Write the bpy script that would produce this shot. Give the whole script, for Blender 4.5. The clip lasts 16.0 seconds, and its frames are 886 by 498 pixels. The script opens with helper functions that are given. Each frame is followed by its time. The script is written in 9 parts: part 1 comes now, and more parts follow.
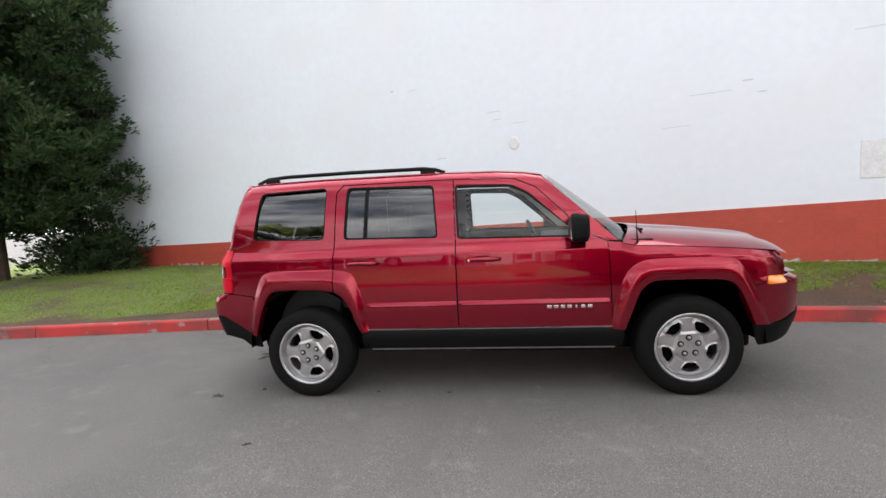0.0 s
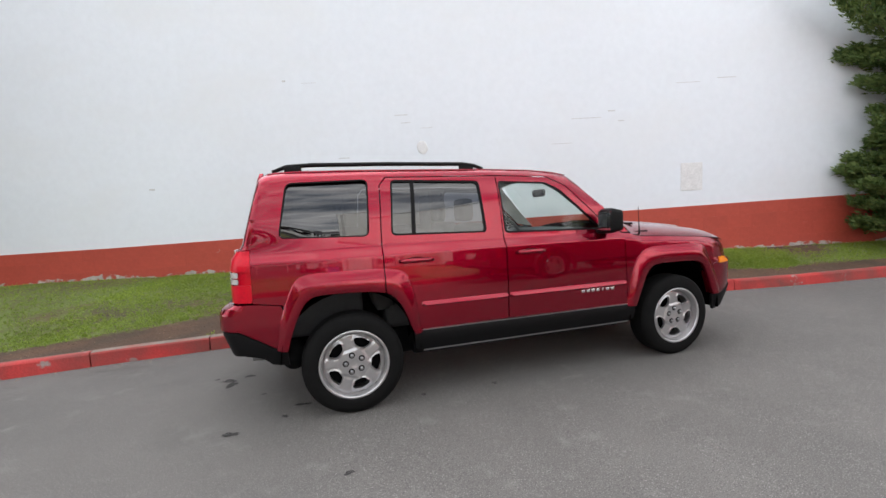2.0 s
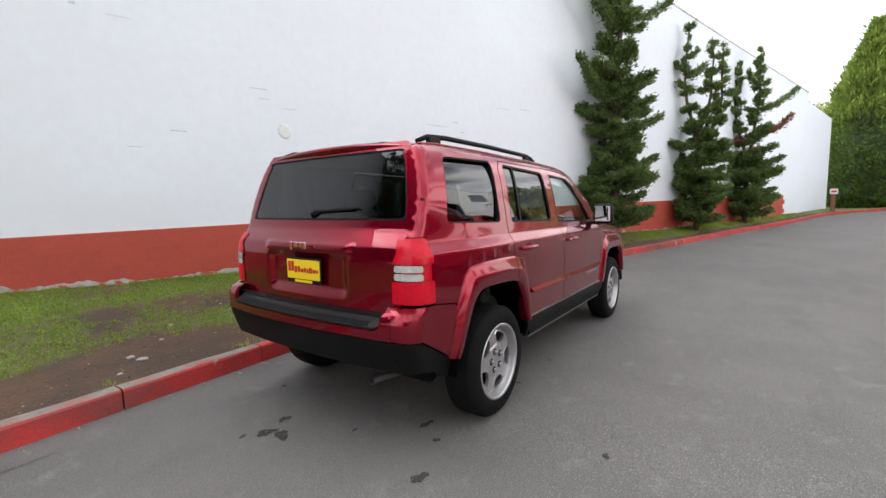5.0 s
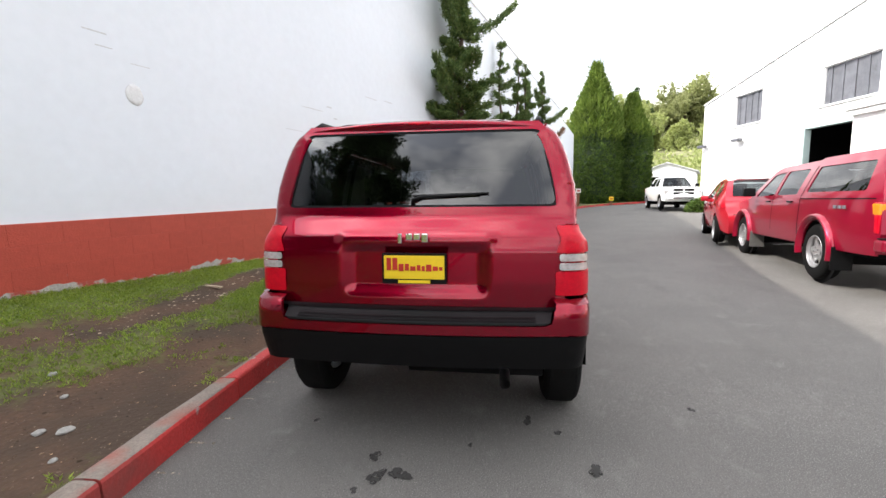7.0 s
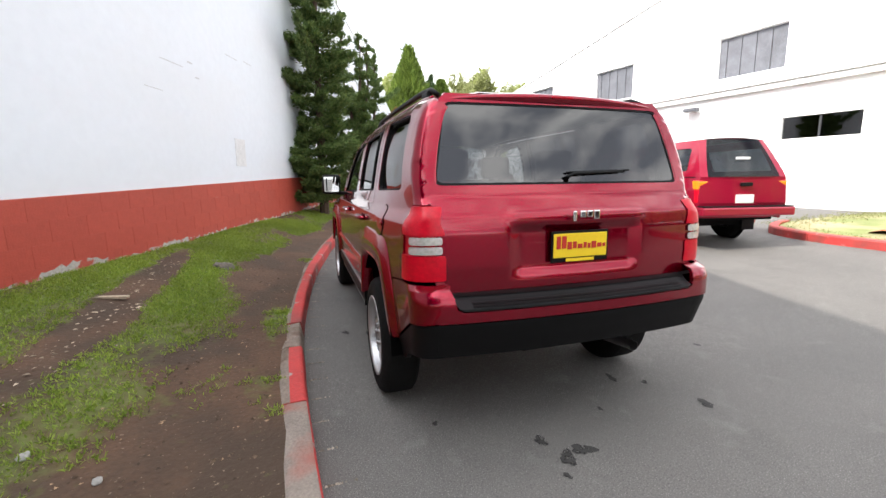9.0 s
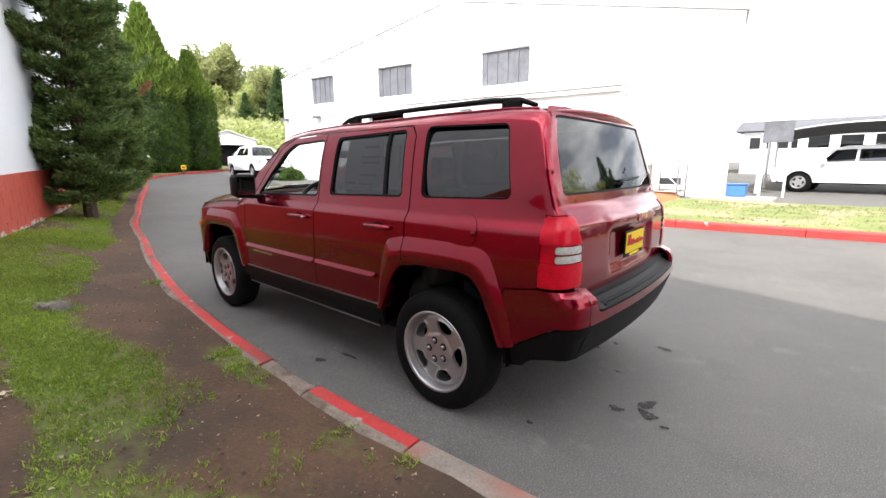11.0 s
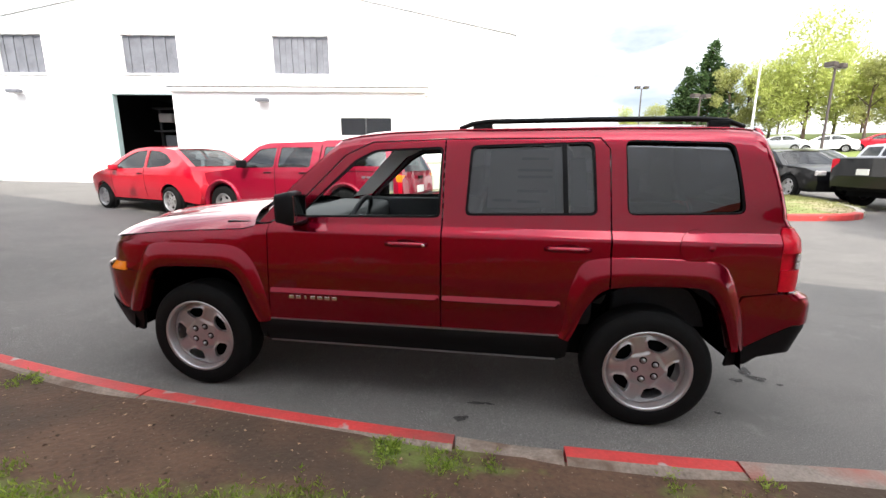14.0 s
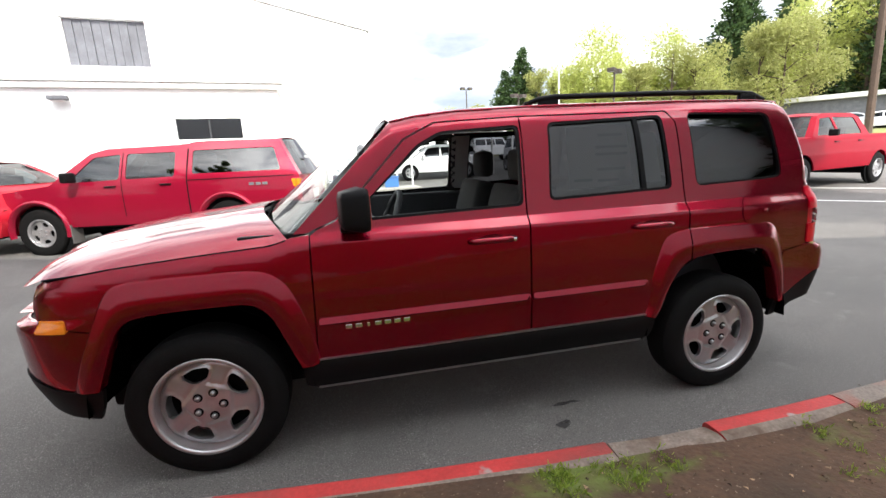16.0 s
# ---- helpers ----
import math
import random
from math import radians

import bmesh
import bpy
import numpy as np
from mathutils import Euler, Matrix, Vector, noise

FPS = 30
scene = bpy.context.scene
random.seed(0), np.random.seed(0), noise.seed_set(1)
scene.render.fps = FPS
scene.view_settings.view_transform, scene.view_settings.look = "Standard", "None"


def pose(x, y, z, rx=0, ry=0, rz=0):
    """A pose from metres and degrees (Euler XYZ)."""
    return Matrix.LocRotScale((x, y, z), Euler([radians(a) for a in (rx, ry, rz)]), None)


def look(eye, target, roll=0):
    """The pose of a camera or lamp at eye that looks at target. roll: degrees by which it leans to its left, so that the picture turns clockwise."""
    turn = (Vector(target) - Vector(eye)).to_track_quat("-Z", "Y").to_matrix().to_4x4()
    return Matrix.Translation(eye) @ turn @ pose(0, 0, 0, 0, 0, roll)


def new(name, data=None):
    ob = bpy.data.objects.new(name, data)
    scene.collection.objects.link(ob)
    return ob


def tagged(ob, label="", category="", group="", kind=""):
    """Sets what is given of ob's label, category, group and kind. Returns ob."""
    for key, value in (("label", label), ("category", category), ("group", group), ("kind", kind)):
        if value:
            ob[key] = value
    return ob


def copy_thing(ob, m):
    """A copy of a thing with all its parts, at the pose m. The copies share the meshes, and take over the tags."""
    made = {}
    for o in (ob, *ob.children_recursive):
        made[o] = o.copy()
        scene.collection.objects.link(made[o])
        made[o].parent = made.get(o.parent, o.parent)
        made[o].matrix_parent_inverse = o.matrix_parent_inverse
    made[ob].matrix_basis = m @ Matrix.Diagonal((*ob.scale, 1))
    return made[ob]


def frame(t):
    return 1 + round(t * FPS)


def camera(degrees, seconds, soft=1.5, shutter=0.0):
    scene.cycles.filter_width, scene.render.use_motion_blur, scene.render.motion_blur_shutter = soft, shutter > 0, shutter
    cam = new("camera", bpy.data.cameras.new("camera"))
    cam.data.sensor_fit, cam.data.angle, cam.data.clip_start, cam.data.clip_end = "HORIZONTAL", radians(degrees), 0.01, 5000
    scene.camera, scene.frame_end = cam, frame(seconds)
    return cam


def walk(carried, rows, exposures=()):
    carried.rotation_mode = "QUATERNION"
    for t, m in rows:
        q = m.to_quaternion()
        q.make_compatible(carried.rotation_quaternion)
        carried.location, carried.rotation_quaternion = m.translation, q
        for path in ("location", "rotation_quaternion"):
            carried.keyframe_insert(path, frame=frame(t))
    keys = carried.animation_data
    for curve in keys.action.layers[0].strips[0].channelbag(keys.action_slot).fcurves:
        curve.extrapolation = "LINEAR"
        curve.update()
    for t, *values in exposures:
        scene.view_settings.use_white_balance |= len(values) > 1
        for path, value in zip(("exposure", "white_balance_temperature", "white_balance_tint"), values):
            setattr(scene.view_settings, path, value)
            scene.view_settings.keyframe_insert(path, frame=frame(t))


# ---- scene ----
cam = camera(91.3, 16.0)
PATH = [
    (0, (0.135, -3.79, 1.317), (-0.143, -1.816, 1.151), -3.0),
    (0.5, (-0.281, -3.811, 1.309), (-0.393, -1.824, 1.109), -3.2),
    (1, (-0.706, -3.816, 1.31), (-0.53, -1.828, 1.173), -1.9),
    (1.5, (-1.135, -3.797, 1.312), (-0.784, -1.834, 1.158), -2.0),
    (2, (-1.533, -3.662, 1.307), (-0.956, -1.755, 1.133), -2.6),
    (2.5, (-1.949, -3.531, 1.306), (-1.155, -1.705, 1.119), -2.0),
    (3, (-2.316, -3.322, 1.29), (-1.321, -1.602, 1.066), 0.4),
    (3.2, (-2.455, -3.221, 1.307), (-1.386, -1.546, 1.081), 0.0),
    (5.3, (-3.675, -1.799, 1.244), (-1.971, -0.766, 1.075), -0.6),
    (5.5, (-3.717, -1.636, 1.236), (-1.964, -0.687, 1.081), -0.5),
    (6, (-3.843, -1.227, 1.244), (-1.985, -0.51, 1.058), -0.2),
    (6.5, (-3.974, -0.819, 1.247), (-2.035, -0.365, 1.059), -0.9),
    (7, (-4.005, -0.398, 1.229), (-2.035, -0.132, 1.006), -0.5),
    (7.5, (-4.01, 0.026, 1.22), (-2.021, 0.054, 1.016), -0.3),
    (8, (-3.987, 0.445, 1.221), (-2.008, 0.273, 0.992), 0.2),
    (8.2, (-3.945, 0.599, 1.21), (-1.981, 0.327, 0.951), 0.2),
    (10.3, (-3.253, 2.139, 1.313), (-1.657, 0.974, 1.004), -1.3),
    (10.5, (-3.147, 2.266, 1.326), (-1.635, 0.994, 1.016), -1.0),
    (11, (-2.81, 2.489, 1.337), (-1.525, 1.004, 0.956), -0.2),
    (11.5, (-2.408, 2.655, 1.365), (-1.35, 1.004, 0.973), 0.1),
    (12, (-2.049, 2.828, 1.414), (-1.166, 1.08, 1.007), 0.3),
    (12.5, (-1.656, 2.965, 1.452), (-0.841, 1.185, 1.042), -1.5),
    (13, (-1.273, 3.077, 1.452), (-0.666, 1.216, 1.042), -1.1),
    (13.5, (-0.912, 3.129, 1.445), (-0.477, 1.219, 1.041), -0.9),
    (14, (-0.558, 3.116, 1.447), (-0.264, 1.181, 1.038), 0.2),
    (14.5, (-0.18, 3.115, 1.426), (-0.082, 1.161, 1.013), -1.4),
    (15, (0.163, 3.012, 1.391), (0.167, 1.057, 0.97), -3.2),
    (15.5, (0.448, 2.891, 1.388), (0.257, 0.939, 1.0), -0.8),
    (16, (0.644, 2.737, 1.379), (0.234, 0.824, 0.961), -2.8),
]
walk(cam, [(t, look(eye, target, roll)) for t, eye, target, roll in PATH], exposures=((0, 0.27), (1, 0.20), (3, 0.20), (5.5, 0.19), (6.5, 0.24), (7.5, 0.30), (8.5, 0.37), (10.5, 0.44), (13, 0.47), (16, 0.42)))

# ---- world, sun, exposure ----
SUN_FROM = Vector((-0.20, 0.80, 0.752)).normalized()
world = bpy.data.worlds.new("sky_world")
scene.world = world
world.use_nodes = True
wn, wl = world.node_tree.nodes, world.node_tree.links
sky = wn.new("ShaderNodeTexSky")
sky.sky_type = "NISHITA"
sky.sun_disc = False
sky.sun_elevation = math.asin(SUN_FROM.z)
sky.sun_rotation = math.atan2(SUN_FROM.x, SUN_FROM.y)
sky.air_density, sky.dust_density = 1.0, 2.0
wtc = wn.new("ShaderNodeTexCoord")
wmap = wn.new("ShaderNodeMapping")
wmap.inputs["Scale"].default_value = (1.0, 1.0, 2.6)
wno = wn.new("ShaderNodeTexNoise")
wno.inputs["Scale"].default_value = 2.1
wno.inputs["Detail"].default_value = 6
wno.inputs["Roughness"].default_value = 0.58
wr = wn.new("ShaderNodeValToRGB")
wr.color_ramp.elements[0].position, wr.color_ramp.elements[1].position = 0.27, 0.49
wmix = wn.new("ShaderNodeMix")
wmix.data_type = "RGBA"
wno2 = wn.new("ShaderNodeTexNoise")
wno2.inputs["Scale"].default_value, wno2.inputs["Detail"].default_value = 3.7, 5
wcl = wn.new("ShaderNodeValToRGB")
wcl.color_ramp.elements[0].position, wcl.color_ramp.elements[1].position = 0.40, 0.60
wcl.color_ramp.elements[0].color, wcl.color_ramp.elements[1].color = (8.6, 9.2, 10.6, 1), (25.5, 25.5, 25.6, 1)
wl.new(wmap.outputs["Vector"], wno2.inputs["Vector"])
wl.new(wno2.outputs["Fac"], wcl.inputs["Fac"])
wdot = wn.new("ShaderNodeVectorMath")
wdot.operation = "DOT_PRODUCT"
wdot.inputs[1].default_value = SUN_FROM
wglow = wn.new("ShaderNodeMapRange")
wglow.interpolation_type = "SMOOTHSTEP"
wglow.inputs["From Min"].default_value, wglow.inputs["From Max"].default_value = 0.45, 1.0
wglow.inputs["To Min"].default_value, wglow.inputs["To Max"].default_value = 1.0, 2.6
wlit = wn.new("ShaderNodeVectorMath")
wlit.operation = "SCALE"
wl.new(wtc.outputs["Generated"], wdot.inputs[0])
wl.new(wdot.outputs["Value"], wglow.inputs["Value"])
wl.new(wcl.outputs["Color"], wlit.inputs[0])
wl.new(wglow.outputs["Result"], wlit.inputs["Scale"])
wl.new(wlit.outputs["Vector"], wmix.inputs["B"])
wl.new(wtc.outputs["Generated"], wmap.inputs["Vector"])
wl.new(wmap.outputs["Vector"], wno.inputs["Vector"])
wl.new(wno.outputs["Fac"], wr.inputs["Fac"])
wl.new(wr.outputs["Color"], wmix.inputs["Factor"])
wl.new(sky.outputs["Color"], wmix.inputs["A"])
bg = wn["Background"]
bg.inputs["Strength"].default_value = 0.1
wl.new(wmix.outputs["Result"], bg.inputs["Color"])

sun = new("sun", bpy.data.lights.new("sun", "SUN"))
sun.data.energy = 4.6
sun.data.angle = radians(0.6)
sun.data.color = (1.0, 0.935, 0.845)
sun.matrix_world = look((0, 0, 30), Vector((0, 0, 30)) - SUN_FROM)


# ---- materials ----
def mat(name, color, rough=0.6, metal=0.0, var=0.12, scale=8.0, fine=60.0, bump=0.0, bump_scale=60.0,
        coat=0.0, spec=0.5, island=0.0, obrand=0.0, emit=0.0):
    """A principled material with colour variation at two scales and fine relief, in object space metres."""
    m = bpy.data.materials.new(name)
    m.use_nodes = True
    n, l = m.node_tree.nodes, m.node_tree.links
    p = n["Principled BSDF"]
    p.inputs["Roughness"].default_value = rough
    p.inputs["Metallic"].default_value = metal
    p.inputs["Coat Weight"].default_value = coat
    p.inputs["Coat Roughness"].default_value = 0.04
    p.inputs["Specular IOR Level"].default_value = spec
    tc = n.new("ShaderNodeTexCoord")
    c = (*color, 1)
    if var or island or obrand:
        big = n.new("ShaderNodeTexNoise")
        big.inputs["Scale"].default_value, big.inputs["Detail"].default_value = scale, 5
        small = n.new("ShaderNodeTexNoise")
        small.inputs["Scale"].default_value, small.inputs["Detail"].default_value = fine, 3
        l.new(tc.outputs["Object"], big.inputs["Vector"])
        l.new(tc.outputs["Object"], small.inputs["Vector"])
        add = n.new("ShaderNodeMath")
        l.new(big.outputs["Fac"], add.inputs[0])
        l.new(small.outputs["Fac"], add.inputs[1])
        rm = n.new("ShaderNodeMapRange")
        rm.inputs["From Min"].default_value, rm.inputs["From Max"].default_value = 0.6, 1.4
        rm.inputs["To Min"].default_value, rm.inputs["To Max"].default_value = 1 - var, 1 + var
        l.new(add.outputs[0], rm.inputs["Value"])
        val = rm.outputs["Result"]
        if island or obrand:
            src = n.new("ShaderNodeObjectInfo").outputs["Random"] if obrand else n.new("ShaderNodeNewGeometry").outputs["Random Per Island"]
            k = island or obrand
            r2 = n.new("ShaderNodeMapRange")
            r2.inputs["To Min"].default_value, r2.inputs["To Max"].default_value = 1 - k, 1 + k
            l.new(src, r2.inputs["Value"])
            mu = n.new("ShaderNodeMath")
            mu.operation = "MULTIPLY"
            l.new(val, mu.inputs[0])
            l.new(r2.outputs["Result"], mu.inputs[1])
            val = mu.outputs[0]
        sc = n.new("ShaderNodeVectorMath")
        sc.operation = "SCALE"
        sc.inputs[0].default_value = color
        l.new(val, sc.inputs["Scale"])
        l.new(sc.outputs["Vector"], p.inputs["Base Color"])
    else:
        p.inputs["Base Color"].default_value = c
    if bump:
        bn = n.new("ShaderNodeTexNoise")
        bn.inputs["Scale"].default_value, bn.inputs["Detail"].default_value = bump_scale, 4
        l.new(tc.outputs["Object"], bn.inputs["Vector"])
        bu = n.new("ShaderNodeBump")
        bu.inputs["Strength"].default_value, bu.inputs["Distance"].default_value = bump, 0.01
        l.new(bn.outputs["Fac"], bu.inputs["Height"])
        l.new(bu.outputs["Normal"], p.inputs["Normal"])
    if emit:
        p.inputs["Emission Color"].default_value = c
        p.inputs["Emission Strength"].default_value = emit
    return m


def stain(m, color, scale, lo, hi, seed=0.0, stretch=(1, 1, 1), detail=6.0):
    """Lays blotches of another colour over a material's base colour."""
    n, l = m.node_tree.nodes, m.node_tree.links
    p = n["Principled BSDF"]
    tc = n.new("ShaderNodeTexCoord")
    mp = n.new("ShaderNodeMapping")
    mp.inputs["Location"].default_value = (seed, seed * 0.7, seed * 1.3)
    mp.inputs["Scale"].default_value = stretch
    no = n.new("ShaderNodeTexNoise")
    no.inputs["Scale"].default_value, no.inputs["Detail"].default_value = scale, detail
    ra = n.new("ShaderNodeValToRGB")
    ra.color_ramp.elements[0].position, ra.color_ramp.elements[1].position = lo, hi
    mx = n.new("ShaderNodeMix")
    mx.data_type = "RGBA"
    l.new(tc.outputs["Object"], mp.inputs["Vector"])
    l.new(mp.outputs["Vector"], no.inputs["Vector"])
    l.new(no.outputs["Fac"], ra.inputs["Fac"])
    l.new(ra.outputs["Color"], mx.inputs["Factor"])
    old = p.inputs["Base Color"]
    if old.is_linked:
        l.new(old.links[0].from_socket, mx.inputs["A"])
    else:
        mx.inputs["A"].default_value = old.default_value
    mx.inputs["B"].default_value = (*color, 1)
    l.new(mx.outputs["Result"], p.inputs["Base Color"])
    return m


def glass(name, tint, rough=0.0, ior=1.5):
    """A thin pane: tinted see-through with a mirror gloss that grows at grazing angles."""
    m = bpy.data.materials.new(name)
    m.use_nodes = True
    n, l = m.node_tree.nodes, m.node_tree.links
    n.remove(n["Principled BSDF"])
    tr = n.new("ShaderNodeBsdfTransparent")
    tr.inputs["Color"].default_value = (*tint, 1)
    gl = n.new("ShaderNodeBsdfGlossy")
    gl.inputs["Roughness"].default_value = rough
    f0 = ((ior - 1) / (ior + 1)) ** 2
    lw = n.new("ShaderNodeLayerWeight")
    lw.inputs["Blend"].default_value = 0.5
    pw = n.new("ShaderNodeMath")
    pw.operation = "POWER"
    pw.inputs[1].default_value = 5.0
    l.new(lw.outputs["Facing"], pw.inputs[0])
    fr = n.new("ShaderNodeMath")
    fr.operation = "MULTIPLY_ADD"
    fr.inputs[1].default_value, fr.inputs[2].default_value = 1 - f0, f0
    l.new(pw.outputs[0], fr.inputs[0])
    mx = n.new("ShaderNodeMixShader")
    l.new(fr.outputs[0], mx.inputs["Fac"])
    l.new(tr.outputs["BSDF"], mx.inputs[1])
    l.new(gl.outputs["BSDF"], mx.inputs[2])
    l.new(mx.outputs["Shader"], n["Material Output"].inputs["Surface"])
    return m


M = {}
M["asphalt"] = mat("asphalt", (0.120, 0.112, 0.104), 0.9, var=0.22, scale=0.9, fine=180, bump=0.30, bump_scale=210)
stain(M["asphalt"], (0.096, 0.091, 0.085), 0.55, 0.48, 0.72, 3.0)
stain(M["asphalt"], (0.098, 0.092, 0.085), 2.4, 0.55, 0.72, 8.0, (0.4, 1, 1))
stain(M["asphalt"], (0.150, 0.143, 0.133), 6.0, 0.60, 0.74, 12.0)
stain(M["asphalt"], (0.060, 0.057, 0.054), 140, 0.56, 0.67, 5.0, (1, 1, 1), 2.0)
stain(M["asphalt"], (0.30, 0.29, 0.275), 200, 0.60, 0.68, 9.0, (1, 1, 1), 2.0)
M["oil"] = mat("oil_stain", (0.034, 0.032, 0.030), 0.85, var=0.3, scale=20)
M["wall_white"] = mat("painted_concrete_white", (0.735, 0.770, 0.825), 0.75, var=0.035, scale=0.5, fine=9, bump=0.12, bump_scale=14)
stain(M["wall_white"], (0.72, 0.735, 0.76), 0.7, 0.50, 0.85, 5.0, (0.6, 0.6, 1.2))
M["wall_red"] = mat("painted_block_red", (0.42, 0.062, 0.038), 0.7, var=0.12, scale=1.3, fine=24, bump=0.35, bump_scale=70, obrand=0.05)
stain(M["wall_red"], (0.36, 0.30, 0.28), 3.2, 0.70, 0.76, 2.0, (1, 1, 1.8))
M["concrete"] = mat("bare_concrete", (0.33, 0.31, 0.28), 0.9, var=0.2, scale=5, fine=90, bump=0.5, bump_scale=90)
M["kerb_red"] = mat("red_kerb_paint", (0.46, 0.036, 0.033), 0.65, var=0.24, scale=4, fine=60, bump=0.4, bump_scale=60)
stain(M["kerb_red"], (0.33, 0.27, 0.25), 5.5, 0.63, 0.68, 1.0)
stain(M["kerb_red"], (0.17, 0.05, 0.042), 2.2, 0.48, 0.72, 7.0)
M["concrete_top"] = stain(mat("worn_kerb_top", (0.235, 0.195, 0.165), 0.95, var=0.3, scale=7, fine=80, bump=0.8, bump_scale=60), (0.30, 0.11, 0.085), 4.0, 0.50, 0.72, 6.0)
M["concrete_rough"] = stain(mat("broken_kerb_concrete", (0.215, 0.172, 0.14), 0.95, var=0.4, scale=9, fine=70, bump=1.0, bump_scale=40), (0.13, 0.09, 0.065), 6.0, 0.52, 0.66, 3.0)
M["soil"] = mat("bare_soil", (0.115, 0.078, 0.055), 0.95, var=0.35, scale=2.2, fine=40, bump=1.0, bump_scale=30)
M["facade"] = mat("white_stucco", (0.86, 0.86, 0.85), 0.8, var=0.02, scale=0.6, fine=12, bump=0.1, bump_scale=20)
M["trim_white"] = mat("white_trim_paint", (0.78, 0.78, 0.77), 0.6, var=0.05, scale=2, fine=30)
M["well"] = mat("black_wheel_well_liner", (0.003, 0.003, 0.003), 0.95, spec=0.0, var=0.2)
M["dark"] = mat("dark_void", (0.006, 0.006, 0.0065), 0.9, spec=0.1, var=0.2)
M["louver"] = mat("grey_weathered_panel", (0.105, 0.108, 0.122), 0.6, var=0.45, scale=3, fine=40, island=0.3)
M["bark"] = mat("brown_bark", (0.085, 0.058, 0.042), 0.95, var=0.35, scale=8, fine=50, bump=1.0, bump_scale=25)
M["rock"] = mat("grey_stone", (0.30, 0.29, 0.27), 0.85, var=0.25, scale=9, bump=0.6, bump_scale=30)
M["mulch"] = mat("orange_bark_mulch", (0.36, 0.13, 0.05), 0.95, var=0.4, scale=9, fine=60, bump=1.0, bump_scale=40)


def leaf_mat(name, a, b, trans=0.25):
    """Leaves of many tones between two colours, one a leaf, with some light through them."""
    m = bpy.data.materials.new(name)
    m.use_nodes = True
    n, l = m.node_tree.nodes, m.node_tree.links
    p = n["Principled BSDF"]
    g = n.new("ShaderNodeNewGeometry")
    mx = n.new("ShaderNodeMix")
    mx.data_type = "RGBA"
    mx.inputs["A"].default_value, mx.inputs["B"].default_value = (*a, 1), (*b, 1)
    l.new(g.outputs["Random Per Island"], mx.inputs["Factor"])
    tc = n.new("ShaderNodeTexCoord")
    no = n.new("ShaderNodeTexNoise")
    no.inputs["Scale"].default_value = 1.1
    l.new(tc.outputs["Object"], no.inputs["Vector"])
    rm = n.new("ShaderNodeMapRange")
    rm.inputs["From Min"].default_value, rm.inputs["From Max"].default_value = 0.3, 0.7
    rm.inputs["To Min"].default_value, rm.inputs["To Max"].default_value = 0.78, 1.22
    l.new(no.outputs["Fac"], rm.inputs["Value"])
    sc = n.new("ShaderNodeVectorMath")
    sc.operation = "SCALE"
    l.new(mx.outputs["Result"], sc.inputs[0])
    l.new(rm.outputs["Result"], sc.inputs["Scale"])
    l.new(sc.outputs["Vector"], p.inputs["Base Color"])
    p.inputs["Roughness"].default_value = 0.65
    p.inputs["Specular IOR Level"].default_value = 0.3
    tl = n.new("ShaderNodeBsdfTranslucent")
    l.new(sc.outputs["Vector"], tl.inputs["Color"])
    ms = n.new("ShaderNodeMixShader")
    ms.inputs["Fac"].default_value = trans
    l.new(p.outputs["BSDF"], ms.inputs[1])
    l.new(tl.outputs["BSDF"], ms.inputs[2])
    l.new(ms.outputs["Shader"], n["Material Output"].inputs["Surface"])
    return m


M["needle"] = leaf_mat("dark_conifer_needles", (0.030, 0.066, 0.024), (0.085, 0.135, 0.042), 0.3)
M["needle_mid"] = leaf_mat("green_cypress_needles", (0.056, 0.108, 0.032), (0.19, 0.25, 0.075), 0.3)
M["needle_dark"] = leaf_mat("deep_green_conifer_needles", (0.016, 0.038, 0.014), (0.055, 0.090, 0.028), 0.25)
M["hedge"] = leaf_mat("arborvitae_leaves", (0.038, 0.080, 0.012), (0.11, 0.165, 0.028), 0.28)
M["hedge_new"] = leaf_mat("arborvitae_new_growth", (0.065, 0.115, 0.014), (0.18, 0.24, 0.040), 0.32)
M["needle_brown"] = leaf_mat("browned_cypress_sprays", (0.16, 0.075, 0.035), (0.30, 0.16, 0.08), 0.25)
M["spring"] = leaf_mat("spring_leaves", (0.41, 0.47, 0.12), (0.62, 0.64, 0.25), 0.6)
M["spring2"] = leaf_mat("olive_spring_leaves", (0.32, 0.35, 0.11), (0.52, 0.52, 0.23), 0.57)
M["spring_far"] = leaf_mat("hillside_spring_leaves", (0.32, 0.37, 0.125), (0.48, 0.51, 0.22), 0.55)
M["olive_far"] = leaf_mat("hillside_olive_leaves", (0.23, 0.255, 0.10), (0.37, 0.385, 0.18), 0.5)
M["scrub_far"] = leaf_mat("hillside_scrub_leaves", (0.27, 0.32, 0.105), (0.42, 0.45, 0.20), 0.45)
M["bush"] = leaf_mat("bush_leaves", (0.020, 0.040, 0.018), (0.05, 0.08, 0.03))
M["grass_sun"] = leaf_mat("sunlit_short_grass", (0.15, 0.165, 0.055), (0.29, 0.285, 0.125), 0.3)
M["grass"] = leaf_mat("grass_blades", (0.145, 0.235, 0.024), (0.33, 0.40, 0.075), 0.4)


